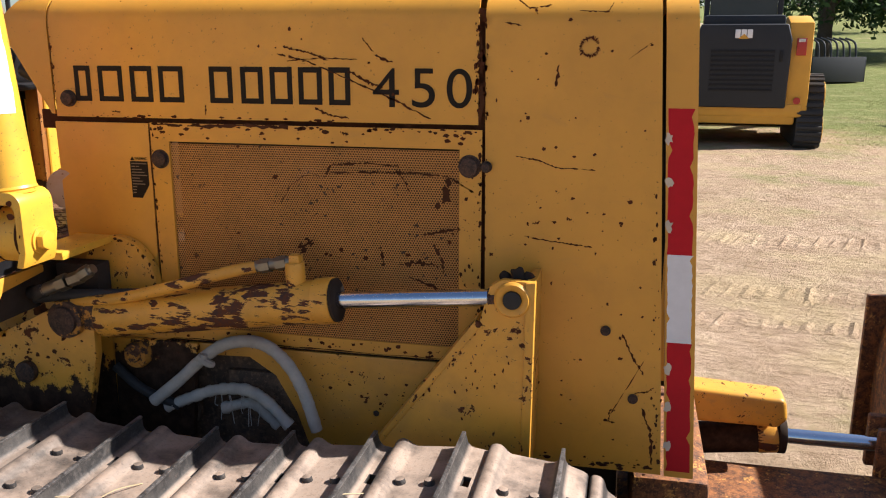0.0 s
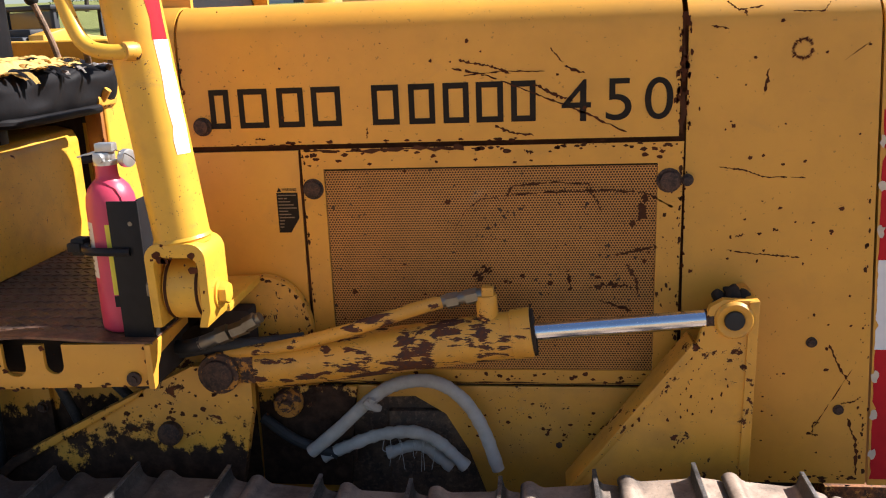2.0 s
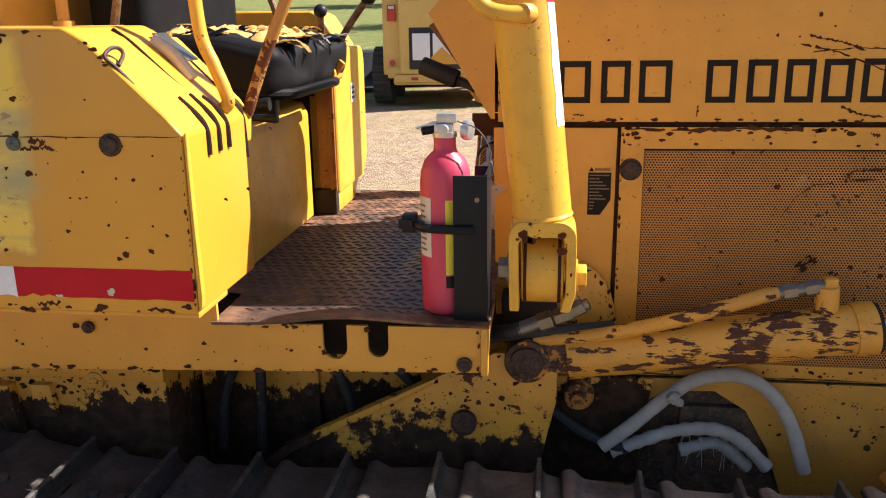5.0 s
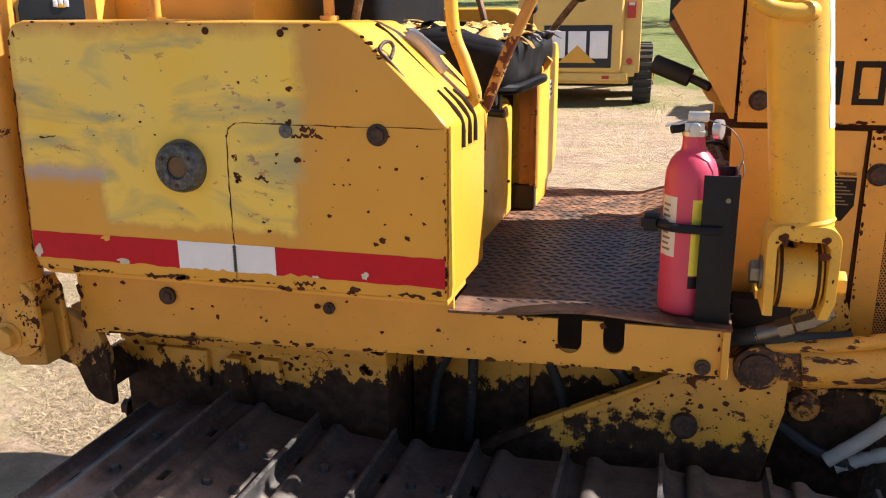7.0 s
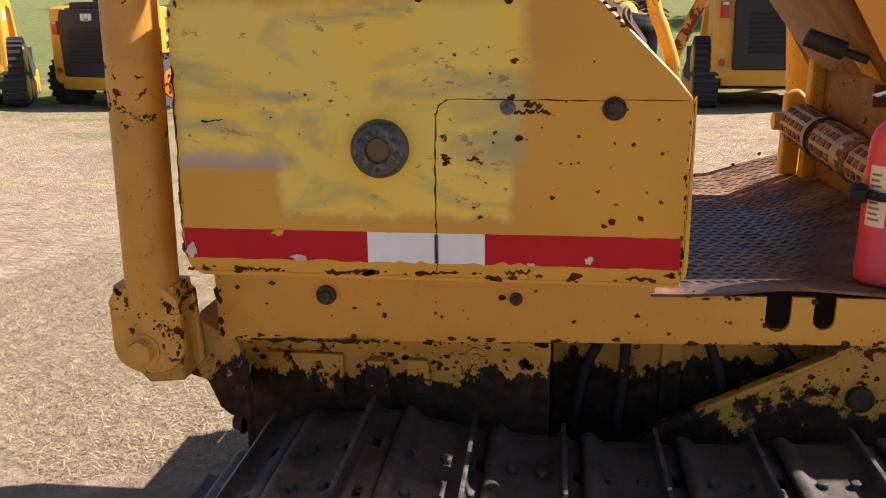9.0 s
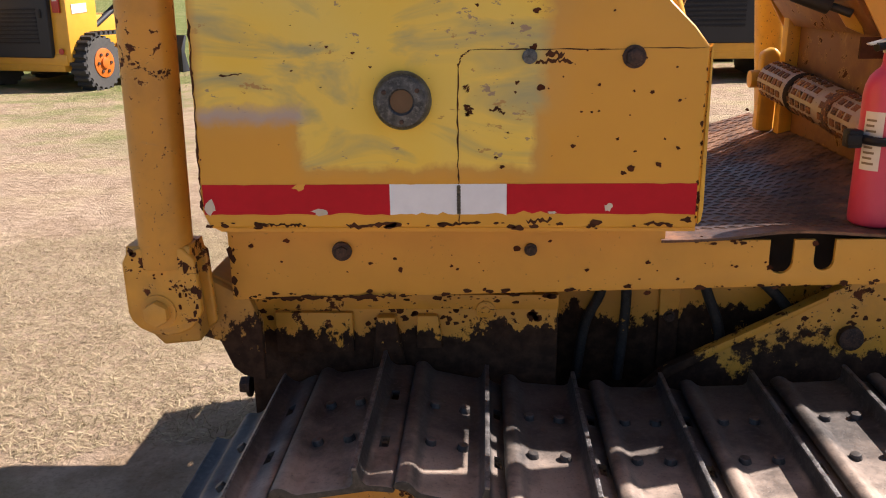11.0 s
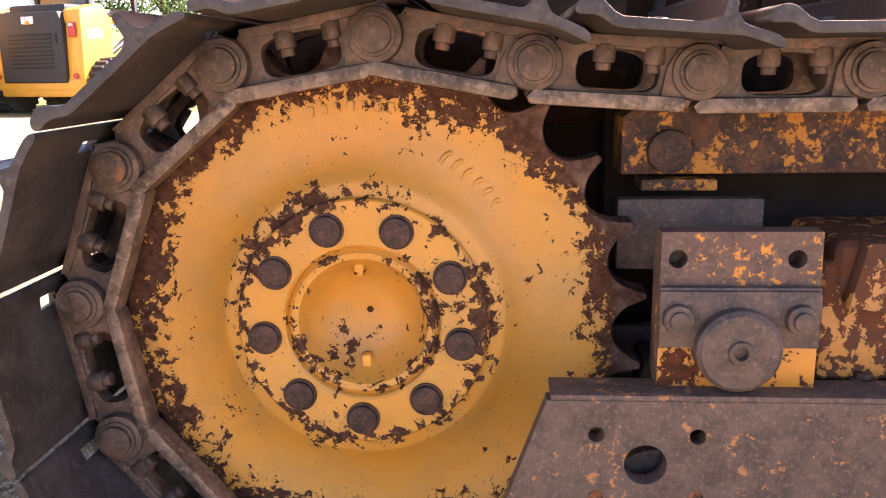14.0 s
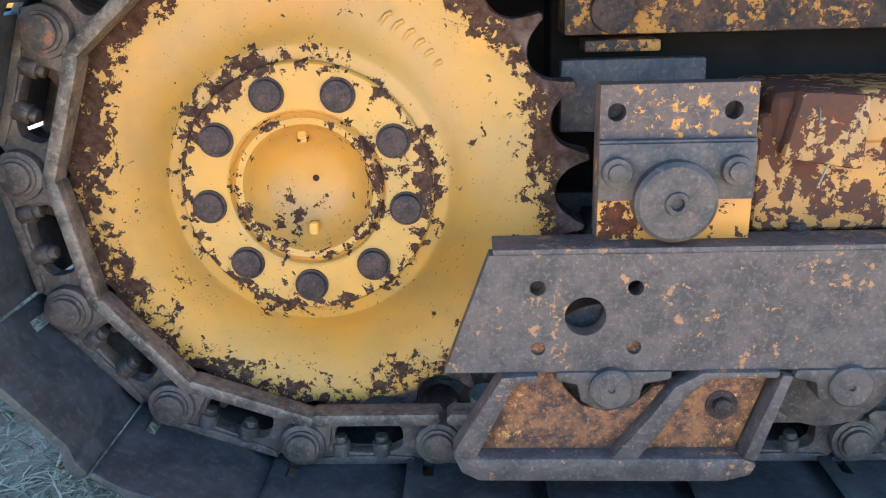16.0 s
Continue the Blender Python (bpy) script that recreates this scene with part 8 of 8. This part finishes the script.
def building(at, w, d, h, turn):
    root = new("warehouse")
    tagged(root, "low pale metal building beyond the field", "building")
    wall = local_part("wall", box(-w / 2, w / 2, 0, d, 0, h, 0), M_WALL, root)
    local_part("roof", prism([(-0.6, h), (d / 2, h + d * 0.14), (d + 0.6, h), (d / 2, h + d * 0.14 + 0.3)], -w / 2 - 0.5, w / 2 + 0.5, "x", 0), M_ROOF, root)
    for k in range(int(w / 6)):
        x = -w / 2 + 3 + 6 * k
        local_part("window" if k % 3 else "door", box(x - 1, x + 1, -0.06, 0.03, 0.9 if k % 3 else 0.0, 2.6, 0), M_PANE, wall)
    root.matrix_basis = pose(*at, 0, 0, turn)


building((-40.0, 165.0, ground_z(-40, 165)), 50, 16, 5.0, 0)


# ---------------------------------------------------------------- straw and grass
def blades(name, mat, count, area, size, lie, seed, label, keep=None):
    rr = np.random.RandomState(seed)
    x = rr.uniform(area[0], area[1], count)
    y = rr.uniform(area[2], area[3], count)
    dens = np.array([noise.noise((a * 0.8, b * 0.8, seed)) + 0.5 * noise.noise((a * 3, b * 3, seed)) for a, b in zip(x, y)])
    edge = np.minimum(np.minimum(x - area[0], area[1] - x) / (area[1] - area[0]), np.minimum(y - area[2], area[3] - y) / (area[3] - area[2]))
    dens = dens - 0.9 * np.clip(1 - edge / 0.16, 0, 1) * rr.uniform(0.3, 1.0, count)
    ok = dens > (keep if keep is not None else -9)
    x, y = x[ok], y[ok]
    n = len(x)
    z = np.array([ground_z(a, b) for a, b in zip(x, y)])
    ang = rr.uniform(0, 2 * np.pi, n)
    L = size[0] * rr.uniform(0.4, 1.3, n)
    W = size[1] * rr.uniform(0.6, 1.4, n)
    rise = L * rr.uniform(lie[0], lie[1], n)
    dx, dy = np.cos(ang), np.sin(ang)
    p0 = np.stack([x, y, z + 0.001], 1)
    side = np.stack([-dy * W, dx * W, np.zeros(n)], 1)
    bend = rr.uniform(-0.4, 0.4, n)
    mid = p0 + np.stack([dx * L * 0.5, dy * L * 0.5, rise * 0.65 + 0.002], 1) + side * bend[:, None] * 4
    tip = p0 + np.stack([dx * L, dy * L, rise], 1)
    v = np.stack([p0 - side, p0 + side, mid + side * 0.7, mid - side * 0.7, tip], 1).reshape(-1, 3)
    b = np.arange(n) * 5
    f = [(i, i + 1, i + 2, i + 3) for i in b] + [(i + 3, i + 2, i + 4) for i in b]
    me = bpy.data.meshes.new(name)
    me.from_pydata(v.tolist(), [], f)
    me.materials.append(mat)
    return tagged(new(name, me), label, "ground cover", kind="stuff")


blades("straw", M_STRAW, 110000, (-3.2, -0.2, -0.6, 4.2), (0.045, 0.0014), (0.02, 0.30), 1, "dry cut straw scattered over the sand", -0.02)
blades("straw", M_STRAW, 42000, (-1.1, 0.15, -0.75, 0.9), (0.05, 0.0016), (0.05, 0.45), 5, "coarse pale straw beside the track", 0.02)
blades("straw", M_STRAW, 26000, (2.2, 7.0, 2.0, 9.0), (0.05, 0.0018), (0.02, 0.30), 2, "dry straw on the sandy yard", 0.0)
blades("grass", M_GRASS, 90000, (-12, 14, 10.5, 26), (0.06, 0.0045), (0.08, 0.40), 3, "short green grass growing in patches", 0.05)

# ridges pressed into the sand by a lugged tyre
v, f = [], []
rr = random.Random(31)
for row, (y0, w) in enumerate(((4.02, 0.34), (3.45, 0.26), (5.6, 0.40))):
    for k in range(46):
        x = 1.4 + 0.115 * k + 0.02 * rr.random()
        y = y0 + 0.05 * math.sin(x * 0.9 + row) + 0.03 * rr.random()
        L, h, wd = w * (0.35 + 0.3 * rr.random()), 0.010 + 0.012 * rr.random(), 0.026 + 0.018 * rr.random()
        lean = 0.25 + 0.12 * rr.random()
        n0 = len(v)
        for u, q, t in ((-1, -1, 0), (-1, 1, 0), (1, 1, 0), (1, -1, 0), (-0.6, 0, 1), (0.6, 0, 1)):
            X, Y = x + q * wd + u * L * lean, y + u * L
            v.append((X, Y, ground_z(X, Y) - 0.002 + h * t))
        f += [(n0, n0 + 3, n0 + 5, n0 + 4), (n0 + 1, n0 + 4, n0 + 5, n0 + 2), (n0, n0 + 4, n0 + 1), (n0 + 3, n0 + 2, n0 + 5)]
me = bpy.data.meshes.new("tyre_marks")
me.from_pydata(v, [], f)
me.materials.append(M_GROUND)
tagged(new("tyre_marks", me), "tyre tread marks pressed into the dry sand", "tyre marks", kind="stuff")

# a few loose stalks lying on the track
for i, (x, y, z, a) in enumerate(((1.22, -0.06, 0.735, 20), (1.30, -0.02, 0.735, 60), (1.26, -0.10, 0.735, -10), (1.70, 0.0, 0.765, 35), (0.545, -0.112, 0.50, 70), (0.56, -0.112, 0.44, 60))):
    c, s = math.cos(radians(a)), math.sin(radians(a))
    ob = part("straw_stalk", tube([(x - 0.05 * c, y - 0.05 * s, z), (x, y, z + 0.008), (x + 0.05 * c, y + 0.05 * s, z)], 0.0011, 5, 4), M_STRAW)
    tagged(ob, "dry straw stalk caught on the track", "straw", "straw on the track")
